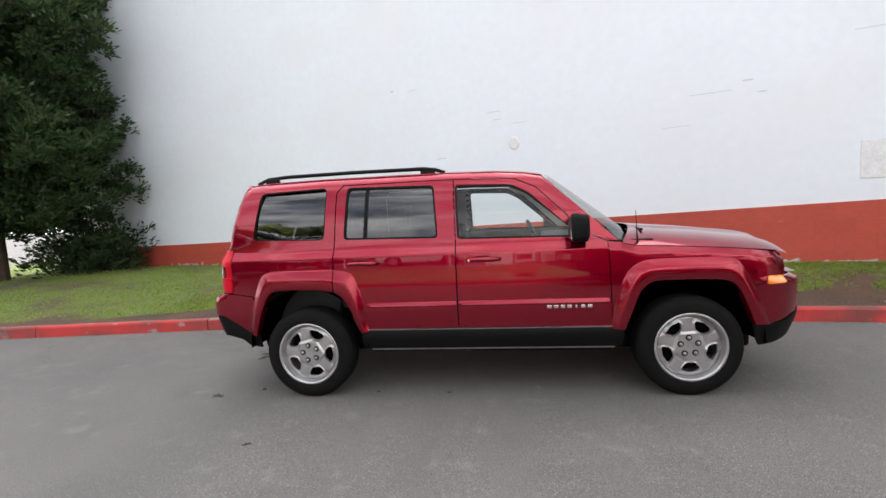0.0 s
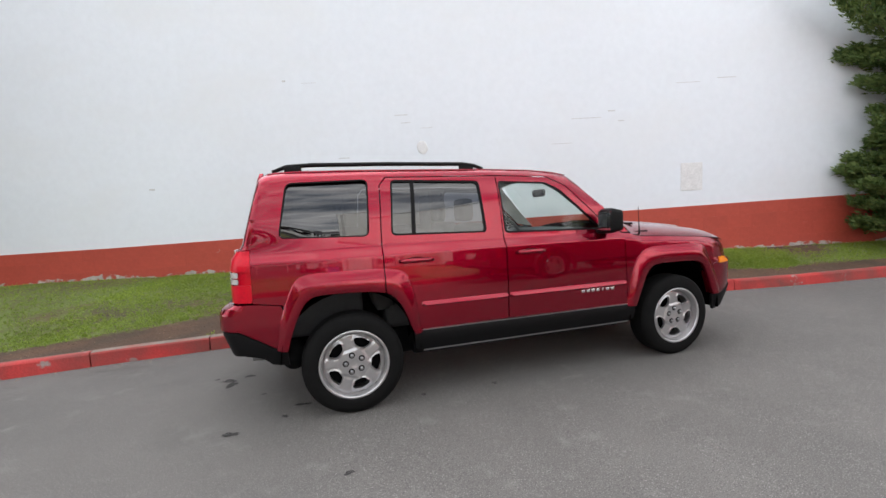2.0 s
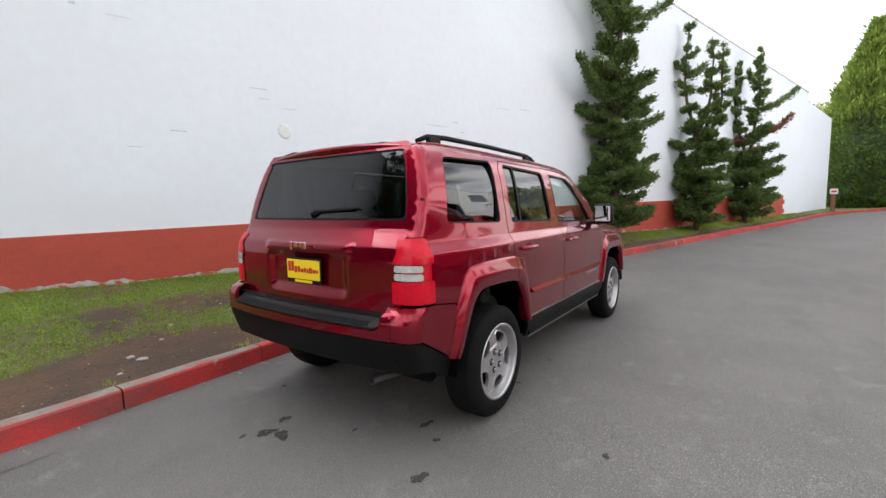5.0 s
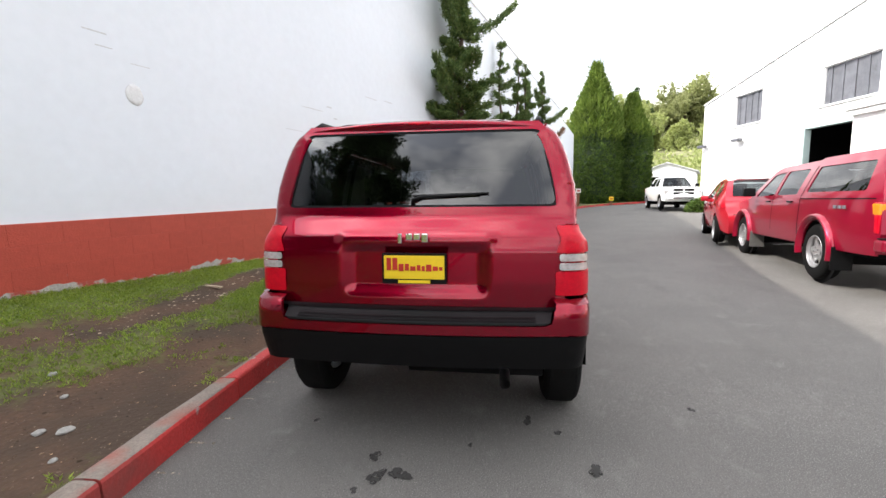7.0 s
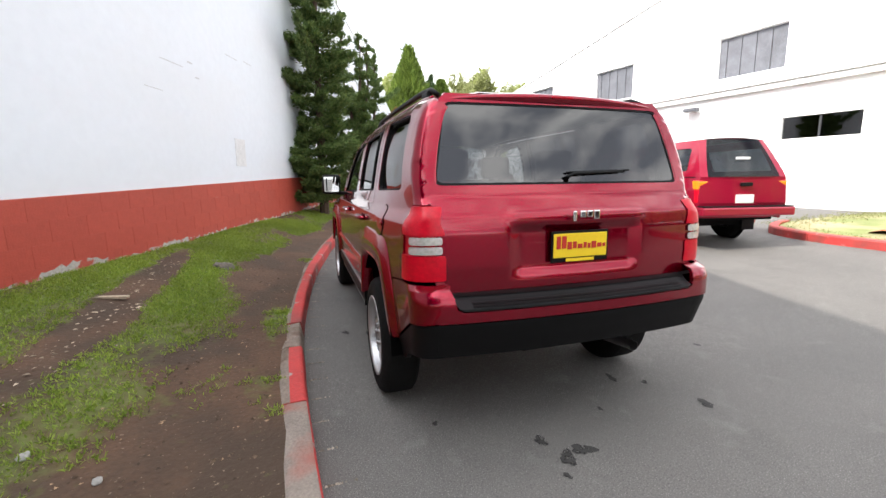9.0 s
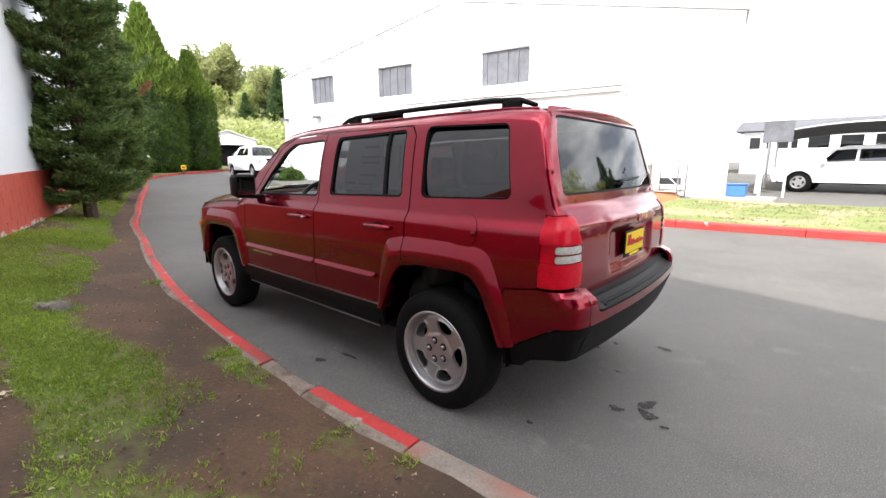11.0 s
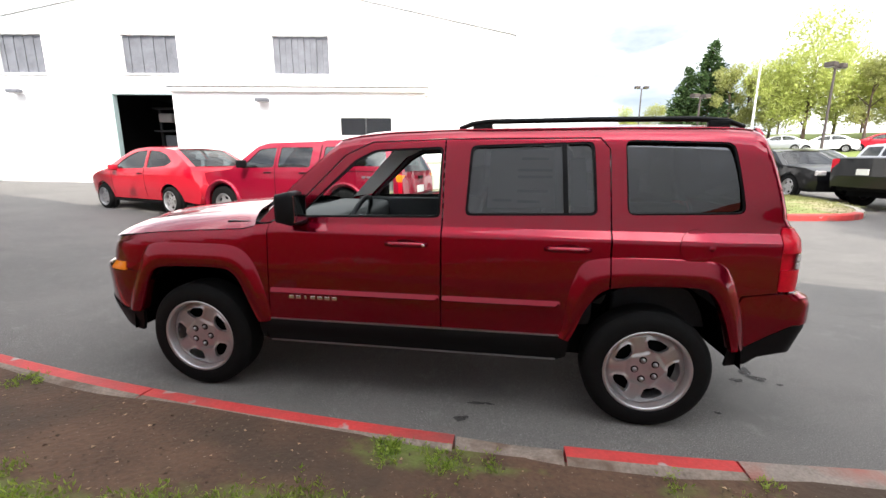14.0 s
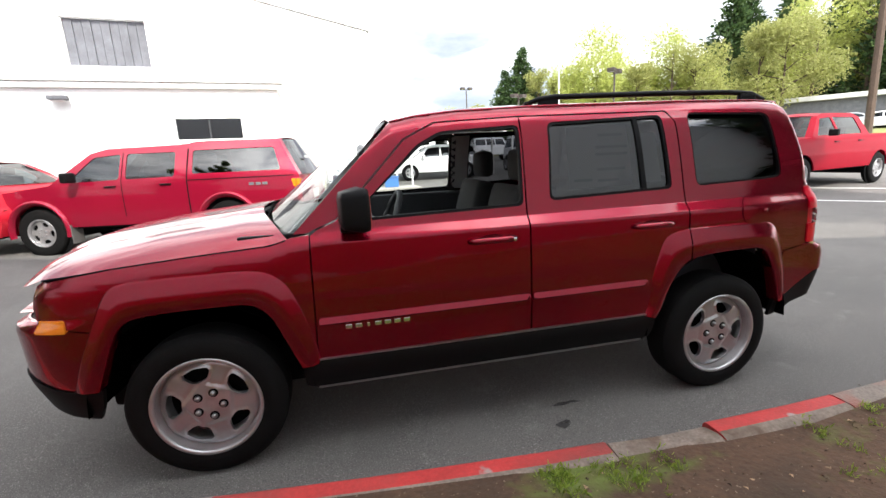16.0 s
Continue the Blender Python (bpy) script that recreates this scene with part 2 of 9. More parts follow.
# ---- building helpers ----
def link(name, bm, material, parent=None, label="", smooth=False, fix=True):
    if fix:
        bmesh.ops.recalc_face_normals(bm, faces=bm.faces)
    me = bpy.data.meshes.new(name)
    bm.to_mesh(me)
    bm.free()
    for mm in (material if isinstance(material, (list, tuple)) else [material]):
        me.materials.append(mm)
    if smooth:
        me.shade_smooth()
    ob = new(name, me)
    if parent is not None:
        ob.parent = parent
    if label:
        ob["label"] = label
    return ob


def part(name, bm, material, parent, label="", smooth=False, fix=True):
    return link(name, bm, material, parent, label, smooth, fix)


def box_into(bm, lo, hi, bevel=0.0, m=None):
    """A box from corner lo to corner hi, its edges bevelled, added to bm."""
    r = bmesh.ops.create_cube(bm, size=1.0)
    vs = r["verts"]
    for v in vs:
        v.co = Vector([lo[i] + (v.co[i] + 0.5) * (hi[i] - lo[i]) for i in range(3)])
    if bevel:
        es = list({e for v in vs for e in v.link_edges})
        br = bmesh.ops.bevel(bm, geom=es, offset=bevel, segments=2, affect="EDGES", profile=0.6)
        vs = list({v for f in br["faces"] for v in f.verts} | {v for v in vs if v.is_valid})
    if m is not None:
        bmesh.ops.transform(bm, matrix=m, verts=vs)
    return vs


def box(lo, hi, bevel=0.0, m=None):
    bm = bmesh.new()
    box_into(bm, lo, hi, bevel, m)
    return bm


def tube(points, radius, seg=8, cap=True, bm=None):
    """A round bar along points; radius is one number or one a point."""
    bm = bm or bmesh.new()
    pts = [Vector(p) for p in points]
    rad = radius if isinstance(radius, (list, tuple)) else [radius] * len(pts)
    rings = []
    for i, p in enumerate(pts):
        d = (pts[min(i + 1, len(pts) - 1)] - pts[max(i - 1, 0)]).normalized()
        up = Vector((0, 0, 1)) if abs(d.z) < 0.9 else Vector((1, 0, 0))
        a = d.cross(up).normalized()
        b = d.cross(a)
        rings.append([bm.verts.new(p + (a * math.cos(k * math.tau / seg) + b * math.sin(k * math.tau / seg)) * rad[i]) for k in range(seg)])
    for r, s in zip(rings, rings[1:]):
        for k in range(seg):
            bm.faces.new((r[k], r[(k + 1) % seg], s[(k + 1) % seg], s[k]))
    if cap:
        bm.faces.new(rings[0][::-1])
        bm.faces.new(rings[-1])
    return bm


def lathe(profile, seg=32, axis="z", close=True):
    """A turned body from (radius, height) pairs."""
    bm = bmesh.new()
    rings = []
    for r, h in profile:
        ring = []
        for k in range(seg):
            a = k * math.tau / seg
            c, s = r * math.cos(a), r * math.sin(a)
            ring.append(bm.verts.new((c, s, h) if axis == "z" else ((c, h, s) if axis == "y" else (h, c, s))))
        rings.append(ring)
    for a, b in zip(rings, rings[1:]):
        for k in range(seg):
            bm.faces.new((a[k], a[(k + 1) % seg], b[(k + 1) % seg], b[k]))
    if close:
        bm.faces.new(rings[0])
        bm.faces.new(rings[-1])
    return bm


def mesh_stuff(name, verts, faces, material, parent=None, label="", kind="", category=""):
    me = bpy.data.meshes.new(name)
    me.from_pydata(verts, [], faces)
    me.materials.append(material)
    ob = new(name, me)
    if parent is not None:
        ob.parent = parent
    return tagged(ob, label, category, "", kind)


def lerp(x, table):
    """Piecewise linear reading of a table of (x, value)."""
    if x <= table[0][0]:
        return table[0][1]
    for (a, u), (b, v) in zip(table, table[1:]):
        if x <= b:
            return u + (v - u) * (x - a) / (b - a)
    return table[-1][1]


def sstep(x, a, b):
    t = min(1.0, max(0.0, (x - a) / (b - a)))
    return t * t * (3 - 2 * t)


# ---- lie of the land ----
def gz(x, y):
    """Height of the pavement: flat behind the parked car, rising gently ahead of it and towards the lot."""
    up = 0.0104 * max(0.0, min(x, 1.3) + 1.3) + 0.0165 * max(0.0, min(x, 5.0) - 1.3) + 0.022 * max(0.0, x - 5.0) + 0.030 * max(0.0, -y - 3.9)
    return min(up, 1.6)


KERB = [(-26, -0.9), (-18, -0.15), (-12, 0.35), (-7, 0.76), (-5.2, 0.93), (-3.8, 1.08), (-3.0, 1.145), (-2.1, 1.20), (-1.4, 1.235), (-0.45, 1.25),
        (0.2, 1.225), (1.0, 1.165), (1.8, 1.075), (2.7, 0.93), (3.6, 0.77), (5.0, 0.465), (7.0, 0.08), (9.0, -0.49), (13.4, -1.72),
        (18.6, -3.3), (23.4, -4.6), (26.5, -5.8), (29.2, -8.0), (31.0, -11.0), (34.0, -14.0), (40.0, -17.5)]


def smooth_line(pts, step):
    """A rounded line through pts, resampled at even steps."""
    out = []
    p = [Vector((*q, 0)) if len(q) == 2 else Vector(q) for q in pts]
    for i in range(len(p) - 1):
        a, b, c, d = p[max(i - 1, 0)], p[i], p[i + 1], p[min(i + 2, len(p) - 1)]
        for k in range(12):
            t = k / 12
            out.append(0.5 * (2 * b + (c - a) * t + (2 * a - 5 * b + 4 * c - d) * t * t + (3 * b - a - 3 * c + d) * t ** 3))
    out.append(p[-1])
    res, need = [out[0]], step
    for a, b in zip(out, out[1:]):
        seg = (b - a).length
        pos = 0.0
        while seg - pos >= need:
            pos += need
            res.append(a.lerp(b, pos / seg))
            need = step
        need -= seg - pos
    return res


kerb_line = smooth_line(KERB, 0.25)


def side_dirs(line):
    out = []
    for i in range(len(line)):
        d = (line[min(i + 1, len(line) - 1)] - line[max(i - 1, 0)]).normalized()
        out.append(Vector((-d.y, d.x, 0)))
    return out


kerb_side = side_dirs(kerb_line)
WALL_A = radians(-18.0)
WALL_D = Vector((math.cos(WALL_A), math.sin(WALL_A), 0))
WALL_N = Vector((-WALL_D.y, WALL_D.x, 0))
WALL_O = Vector((0.366, 3.557, 0))


def wall_at(x):
    """The foot of the long wall at x, on its face."""
    return WALL_O + WALL_D * ((x - WALL_O.x) / WALL_D.x)


# ---- ground, road, kerbs ----
def axis_lines(near, far, step):
    out, v = [], near[0]
    while v <= near[1]:
        out.append(v)
        v += step
    g, s = [], step
    v = near[1]
    while v < far:
        s *= 1.5
        v += s
        g.append(v)
    h, s = [], step
    v = near[0]
    while v > -far:
        s *= 1.5
        v -= s
        h.append(v)
    return h[::-1] + out + g


gx, gy = axis_lines((-30, 50), 900, 1.0), axis_lines((-30, 12), 900, 1.0)
verts = [(x, y, gz(x, y)) for x in gx for y in gy]
ny = len(gy)
faces = [(i * ny + j, (i + 1) * ny + j, (i + 1) * ny + j + 1, i * ny + j + 1) for i in range(len(gx) - 1) for j in range(ny - 1)]
ground = mesh_stuff("ground", verts, faces, M["asphalt"], None, "worn grey asphalt drive with cracks and oil drips", "structure", "asphalt")


def lawn_height(p, v):
    """Height over the pavement of the bank, v from 0 at the kerb to 1 at the wall."""
    left = lerp(p.x, [(-14, 0.22), (-8, 0.32), (-3, 0.40), (6, 0.36), (12, 0.30), (30, 0.25)])
    return 0.127 + (left - 0.127) * sstep(v, 0.0, 1.0) + 0.012 * noise.noise(Vector((p.x * 1.7, p.y * 1.7, 0.3))) + 0.03 * noise.noise(Vector((p.x * 0.5, p.y * 0.5, 4)))


LAWN_V = 28
lawn_pts = []
lawn_line = [(p, s) for p, s in zip(kerb_line, kerb_side)]
for p, s in lawn_line:
    a = p + s * 0.112
    if p.x < -13.5:
        b = Vector((p.x + 0.2, p.y + 11.0, 0))
    elif p.x > 27:
        b = a + s * 9.0
    else:
        b = wall_at(p.x + 0.9) + WALL_N * 0.05
    row = []
    for k in range(LAWN_V + 1):
        v = k / LAWN_V
        q = a.lerp(b, v ** 1.15)
        row.append(Vector((q.x, q.y, gz(p.x, p.y) + lawn_height(q, v))))
    lawn_pts.append(row)
vs = [tuple(q) for row in lawn_pts for q in row]
n = LAWN_V + 1
fs = [(i * n + j, (i + 1) * n + j, (i + 1) * n + j + 1, i * n + j + 1) for i in range(len(lawn_pts) - 1) for j in range(LAWN_V)]


def kerb_y(x):
    return lerp(x, KERB)


# grass growing over the back of the kerb: place along it and half length
TUFTS = ((0.83, 0.09), (-0.05, 0.12), (-0.32, 0.15), (-0.52, 0.06), (-1.27, 0.08), (-1.62, 0.15), (2.2, 0.12), (-2.6, 0.10))


def grass_amount(x, y):
    """How much grass grows at a place: bare soil beside the kerb, lawn farther in, in patches."""
    d = y - kerb_y(x) - 0.18
    bare = lerp(x, [(-7, 0.10), (-4.2, 0.35), (-2.6, 0.75), (0, 0.80), (2, 0.62), (4, 0.36), (8, 0.22), (20, 0.15)])
    a = 0.95 * sstep(d, bare * 0.55, bare * 1.3) - 0.42
    a += 0.75 * noise.noise(Vector((x * 0.9, y * 0.9, 2.0))) + 0.42 * noise.noise(Vector((x * 2.6, y * 2.6, 7.0)))
    if d < 0.24:
        a -= 0.30
        a += 0.95 * max(math.exp(-((x - c) / w) ** 2) for c, w in TUFTS) * (0.35 + 0.65 * sstep(noise.noise(Vector((x * 9, y * 9, 5.0))), -0.25, 0.15)) * (1 - sstep(d, 0.03, 0.22))
    a += 0.85 * max(0.0, 1 - ((x - 0.2) ** 2 / 1.3 + (y - 2.08) ** 2 / 0.14))
    a -= 1.5 * max(0.0, 1 - ((x - 0.55) ** 2 / 3.4 + (y - 2.57 - 0.05 * noise.noise(Vector((x * 3, 1, 0)))) ** 2 / 0.055))
    a -= 0.55 * max(0.0, 1 - ((x + 2.2) ** 2 / 2.4 + (y - 2.7) ** 2 / 0.5))
    return a


def lawn_material():
    m = mat("lawn_soil", (0.086, 0.047, 0.027), 0.95, var=0.40, scale=3.0, fine=45, bump=1.0, bump_scale=35)
    stain(m, (0.055, 0.034, 0.021), 1.6, 0.46, 0.62, 2.0)
    stain(m, (0.22, 0.165, 0.12), 60, 0.68, 0.74, 4.0, (1, 1, 1), 2.0)
    n, l = m.node_tree.nodes, m.node_tree.links
    p = n["Principled BSDF"]
    at = n.new("ShaderNodeAttribute")
    at.attribute_name = "turf"
    no = n.new("ShaderNodeTexNoise")
    no.inputs["Scale"].default_value, no.inputs["Detail"].default_value = 14, 5
    tc = n.new("ShaderNodeTexCoord")
    l.new(tc.outputs["Object"], no.inputs["Vector"])
    ad = n.new("ShaderNodeMath")
    l.new(at.outputs["Fac"], ad.inputs[0])
    l.new(no.outputs["Fac"], ad.inputs[1])
    rm = n.new("ShaderNodeMapRange")
    rm.inputs["From Min"].default_value, rm.inputs["From Max"].default_value = 0.66, 1.25
    l.new(ad.outputs[0], rm.inputs["Value"])
    mx = n.new("ShaderNodeMix")
    mx.data_type = "RGBA"
    l.new(rm.outputs["Result"], mx.inputs["Factor"])
    l.new(p.inputs["Base Color"].links[0].from_socket, mx.inputs["A"])
    mx.inputs["B"].default_value = (0.115, 0.150, 0.030, 1)
    l.new(mx.outputs["Result"], p.inputs["Base Color"])
    return m


M["lawn"] = lawn_material()
lawn = mesh_stuff("lawn_ground", vs, fs, M["lawn"], None, "patchy lawn bank with bare brown soil beside the kerb", "structure", "lawn")
LAWN_XYZ = np.array(vs)


def lawn_z(x, y):
    """Height of the bank at a place."""
    return float(LAWN_XYZ[np.argmin((LAWN_XYZ[:, 0] - x) ** 2 + (LAWN_XYZ[:, 1] - y) ** 2)][2])


turf = lawn.data.attributes.new("turf", "FLOAT", "POINT")
turf.data.foreach_set("value", [min(1.0, max(0.0, 0.15 + grass_amount(q[0], q[1]))) for q in vs])
lawn.data.shade_smooth()

# long building with the white and red wall
WX0, WX1, WXB, WX2 = -13.5, 24.0, 24.0, 28.6


def wall_top(x):
    return lerp(x, [(-14, 7.7), (-5, 7.52), (-2.4, 7.35), (1.2, 7.13), (10, 7.1), (24, 6.45), (24.01, 6.2), (28.6, 5.8)])


def red_top(x):
    return lerp(x, [(-14, 0.80), (-11, 0.80), (-5, 0.92), (0, 1.075), (7.3, 1.28), (21, 1.60)])


def wall_pt(x, off, z):
    q = wall_at(x) + WALL_N * off
    return (q.x, q.y, z)


bm = bmesh.new()
xs = [WX0 + (WX1 - WX0) * k / 60 for k in range(61)]
cols = []
for x in xs:
    cols.append([bm.verts.new(wall_pt(x, o, z)) for o, z in ((0, -0.4), (0, wall_top(x)), (0.3, wall_top(x)), (0.3, -0.4))])
for a, b in zip(cols, cols[1:]):
    for k in range(4):
        bm.faces.new((a[k], b[k], b[(k + 1) % 4], a[(k + 1) % 4]))
bm.faces.new(cols[0])
bm.faces.new(cols[-1])
wall_long = tagged(link("wall_long", bm, M["wall_white"]), "tall white painted concrete wall with scuffs above a red base", "wall", "", "structure")
bm = bmesh.new()
cols = []
for x in (WX1 + 0.02, WX2):
    cols.append([bm.verts.new(wall_pt(x, o, z)) for o, z in ((0.12, -0.4), (0.12, wall_top(x + 0.02)), (0.45, wall_top(x + 0.02)), (0.45, -0.4))])
for k in range(4):
    bm.faces.new((cols[0][k], cols[1][k], cols[1][(k + 1) % 4], cols[0][(k + 1) % 4]))
bm.faces.new(cols[0])
bm.faces.new(cols[1])
tagged(link("wall_long_end", bm, M["wall_white"]), "white painted wall at the far end of the long building", "wall", "", "structure")
bm = bmesh.new()
for x, depth in ((WX0, 22.0), (WX2, 22.0)):
    a, b = Vector(wall_pt(x, 0.31, -0.4)), Vector(wall_pt(x, depth, -0.4))
    d = WALL_D * (0.3 if x == WX0 else -0.3)
    h = Vector((0, 0, wall_top(x) + 0.4))
    q = [a, b, b + d, a + d]
    v0 = [bm.verts.new(p) for p in q] + [bm.verts.new(p + h) for p in q]
    for f in ((0, 1, 2, 3), (7, 6, 5, 4), (0, 4, 5, 1), (1, 5, 6, 2), (2, 6, 7, 3), (3, 7, 4, 0)):
        bm.faces.new([v0[i] for i in f])
tagged(link("wall_sides", bm, M["wall_white"]), "white painted side walls of the long building", "wall", "", "structure")
bm = bmesh.new()
a = [bm.verts.new(wall_pt(x, o, wall_top(x) - 0.3)) for x, o in ((WX0 + 0.3, 0.31), (WX2 - 0.3, 0.46), (WX2 - 0.3, 22), (WX0 + 0.3, 22))]
bm.faces.new(a)
tagged(link("roof_long", bm, M["concrete"]), "flat roof behind the parapet of the long building", "roof", "", "structure")
bm = bmesh.new()
cols = []
for x in xs:
    cols.append([bm.verts.new(wall_pt(x, o, wall_top(x) + h)) for o, h in ((-0.03, 0.004), (-0.03, 0.07), (0.33, 0.07), (0.33, 0.004))])
for a, b in zip(cols, cols[1:]):
    for k in range(4):
        bm.faces.new((a[k], b[k], b[(k + 1) % 4], a[(k + 1) % 4]))
tagged(link("coping_trim", bm, M["trim_white"]), "thin white metal coping along the wall top", "coping", "", "structure")

COURSE, BLOCK, JOINT = 0.203, 0.406, 0.003
COS_W = math.cos(WALL_A)


def block_faces(bm, m, proud):
    """One chamfered block face, from its upper corner."""
    x0, x1, z0, z1 = JOINT / 2, BLOCK - JOINT / 2, -COURSE + JOINT / 2, -JOINT / 2
    back = [bm.verts.new(m @ Vector(p)) for p in ((x0, 0, z0), (x1, 0, z0), (x1, 0, z1), (x0, 0, z1))]
    front = [bm.verts.new(m @ Vector(p)) for p in ((x0 + 0.003, -proud, z0 + 0.003), (x1 - 0.003, -proud, z0 + 0.003), (x1 - 0.003, -proud, z1 - 0.003), (x0 + 0.003, -proud, z1 - 0.003))]
    bm.faces.new(front)
    for k in range(4):
        bm.faces.new((back[k], back[(k + 1) % 4], front[(k + 1) % 4], front[k]))


def block_places():
    u = 0.0
    while WX0 + u * COS_W < 21.0:
        for c in range(5):
            x = WX0 + (u + (BLOCK / 2 if c % 2 else 0)) * COS_W
            tilt = (red_top(x + BLOCK) - red_top(x)) / BLOCK * COS_W
            yield x, Matrix.Translation(wall_pt(x, 0, red_top(x) - c * COURSE)) @ Matrix.Rotation(WALL_A, 4, "Z") @ Matrix.Rotation(-math.atan(tilt), 4, "Y")
        u += BLOCK


# mortar bed behind the red blocks
bm = bmesh.new()
cols = []
for x in xs:
    if x > 21:
        break
    cols.append([bm.verts.new(wall_pt(x, -0.0166, -0.2)), bm.verts.new(wall_pt(x, -0.0166, red_top(x) - 0.004)), bm.verts.new(wall_pt(x, 0.002, red_top(x) - 0.004))])
for a, b in zip(cols, cols[1:]):
    for k in range(2):
        bm.faces.new((a[k], b[k], b[k + 1], a[k + 1]))
part("mortar_bed", bm, M["wall_red"], wall_long)

M["footing"] = stain(mat("chipped_footing_concrete", (0.42, 0.39, 0.36), 0.95, var=0.35, scale=9, fine=60, bump=0.6, bump_scale=40), (0.40, 0.08, 0.055), 7.0, 0.48, 0.56, 2.0)
# ragged strip along the wall foot where the red paint has flaked off
foot_run = []
for k in range(560):
    x = -8.6 + 0.04 * k
    p = wall_pt(x, -0.030, 0.0)
    g = lawn_z(p[0], p[1])
    a = noise.noise(Vector((x * 1.3, 4.0, 1.0))) + 0.6 * noise.noise(Vector((x * 6.0, 1.0, 8.0))) + 0.5 * noise.noise(Vector((x * 17.0, 6.0, 3.0)))
    foot_run.append((x, g - 0.05, g + 0.045 + 0.075 * max(-0.6, a)))
bm = bmesh.new()
cols = [[bm.verts.new(wall_pt(x, -0.0205, z0)), bm.verts.new(wall_pt(x, -0.0205, z1)), bm.verts.new(wall_pt(x, -0.012, z1 + 0.004))] for x, z0, z1 in foot_run]
for a, b in zip(cols, cols[1:]):
    for k in range(2):
        bm.faces.new((a[k], b[k], b[k + 1], a[k + 1]))
part("chipped_foot", bm, M["footing"], wall_long, "bare chipped concrete along the wall foot")


def wall_plate(x, z, w, h, name, label, material, proud=0.02):
    bm = bmesh.new()
    q = wall_at(x)
    m = Matrix.Translation((q.x, q.y, z)) @ Matrix.Rotation(WALL_A, 4, "Z")
    box_into(bm, (-w / 2, -proud, -h / 2), (w / 2, 0.004, h / 2), 0.004, m)
    return tagged(link(name, bm, material), label, "cover plate")


M["plate_paint"] = mat("scuffed_white_plate", (0.70, 0.70, 0.71), 0.7, var=0.15, scale=14, fine=50)
bm = lathe([(0.118, 0.004), (0.112, -0.004), (0.098, -0.010), (0.06, -0.007), (0.004, -0.006)], 28, "y")
for v in bm.verts:
    v.co.x *= 0.80 + 0.16 * noise.noise(v.co * 9)
    v.co.z *= 1.0 + 0.14 * noise.noise(v.co * 11 + Vector((2, 0, 0)))
bmesh.ops.transform(bm, matrix=Matrix.Translation((*wall_at(0.366).xy, 2.40)) @ Matrix.Rotation(WALL_A, 4, "Z"), verts=bm.verts)
tagged(link("wall_patch", bm, M["plate_paint"], smooth=True), "round hole plastered over on the white wall", "patch")
wall_plate(4.66, 1.70, 0.36, 0.46, "cover_plate", "grey-white metal cover plate on the white wall", M["plate_paint"], 0.010)
M["scuff"] = mat("grey_wall_scuff", (0.55, 0.55, 0.56), 0.8, var=0.2, scale=20)
for x, z, w, h in ((0.05, 2.95, 0.22, 0.012), (0.12, 2.82, 0.16, 0.01), (0.45, 2.72, 0.20, 0.008), (-1.8, 3.6, 0.06, 0.03), (-1.4, 3.55, 0.25, 0.006),
                   (3.0, 2.75, 0.5, 0.010), (3.4, 2.85, 0.12, 0.02), (3.55, 2.68, 0.10, 0.015), (-4.1, 1.9, 0.10, 0.03), (4.6, 3.25, 0.4, 0.01),
                   (5.2, 3.3, 0.3, 0.012), (2.6, 2.35, 0.35, 0.008), (-1.35, 2.05, 0.16, 0.008), (-0.9, 2.28, 0.18, 0.012)):
    wall_plate(x, z, w, h, "wall_scuff", "grey scuff and crack mark on the white wall", M["scuff"], 0.003)

# gable building across the lot
FA = radians(9.37)
FD, FN = Vector((math.cos(FA), math.sin(FA), 0)), Vector((-math.sin(FA), math.cos(FA), 0))
F0 = Vector((-0.55, -13.72, 0))
F_LEN = 20.5
FM = Matrix.Translation(F0) @ Matrix.Rotation(FA, 4, "Z")


def fx(x):
    """Distance along the gable front for a world x."""
    return (x - F0.x) / FD.x


GB = 0.15
RIDGE = 10.2
openings = [(fx(15.94), fx(17.56), 4.39, 5.70, "w"), (fx(11.28), fx(13.24), 4.39, 5.70, "w"), (fx(5.98), fx(7.99), 4.39, 5.70, "w"), (fx(11.35), fx(13.83), GB, 3.78, "d")]


def roof_z(u):
    return 5.75 + 2.05 * (1 - abs(u - RIDGE) / RIDGE)


def holed_wall(name, u0, u1, zf, ops, thick, material, m, label):
    """An upright wall in (u, z) with openings through it, its top following zf."""
    us = sorted({u0, u1, RIDGE, *[o[0] for o in ops], *[o[1] for o in ops]})
    us = [u for u in us if u0 <= u <= u1]
    bm = bmesh.new()
    for a, b in zip(us, us[1:]):
        zs = [(GB - 0.5, GB - 0.5)]
        cut = sorted([(o[2], o[3]) for o in ops if o[0] <= a + 1e-6 and o[1] >= b - 1e-6])
        spans, lo = [], (GB - 0.5, GB - 0.5)
        for c0, c1 in cut:
            if c0 > lo[0] + 1e-6:
                spans.append((lo, (c0, c0)))
            lo = (c1, c1)
        spans.append((lo, (zf(a), zf(b))))
        for (l0, l1), (h0, h1) in spans:
            p = [(a, 0, l0), (b, 0, l1), (b, 0, h1), (a, 0, h0)]
            f = [bm.verts.new(q) for q in p]
            k = [bm.verts.new((q[0], -thick, q[2])) for q in p]
            bm.faces.new(f)
            bm.faces.new(k[::-1])
            for i in range(4):
                bm.faces.new((f[i], f[(i + 1) % 4], k[(i + 1) % 4], k[i]))
    bmesh.ops.remove_doubles(bm, verts=bm.verts, dist=0.0005)
    bmesh.ops.transform(bm, matrix=m, verts=bm.verts)
    return tagged(link(name, bm, material), label, "wall", "", "structure")


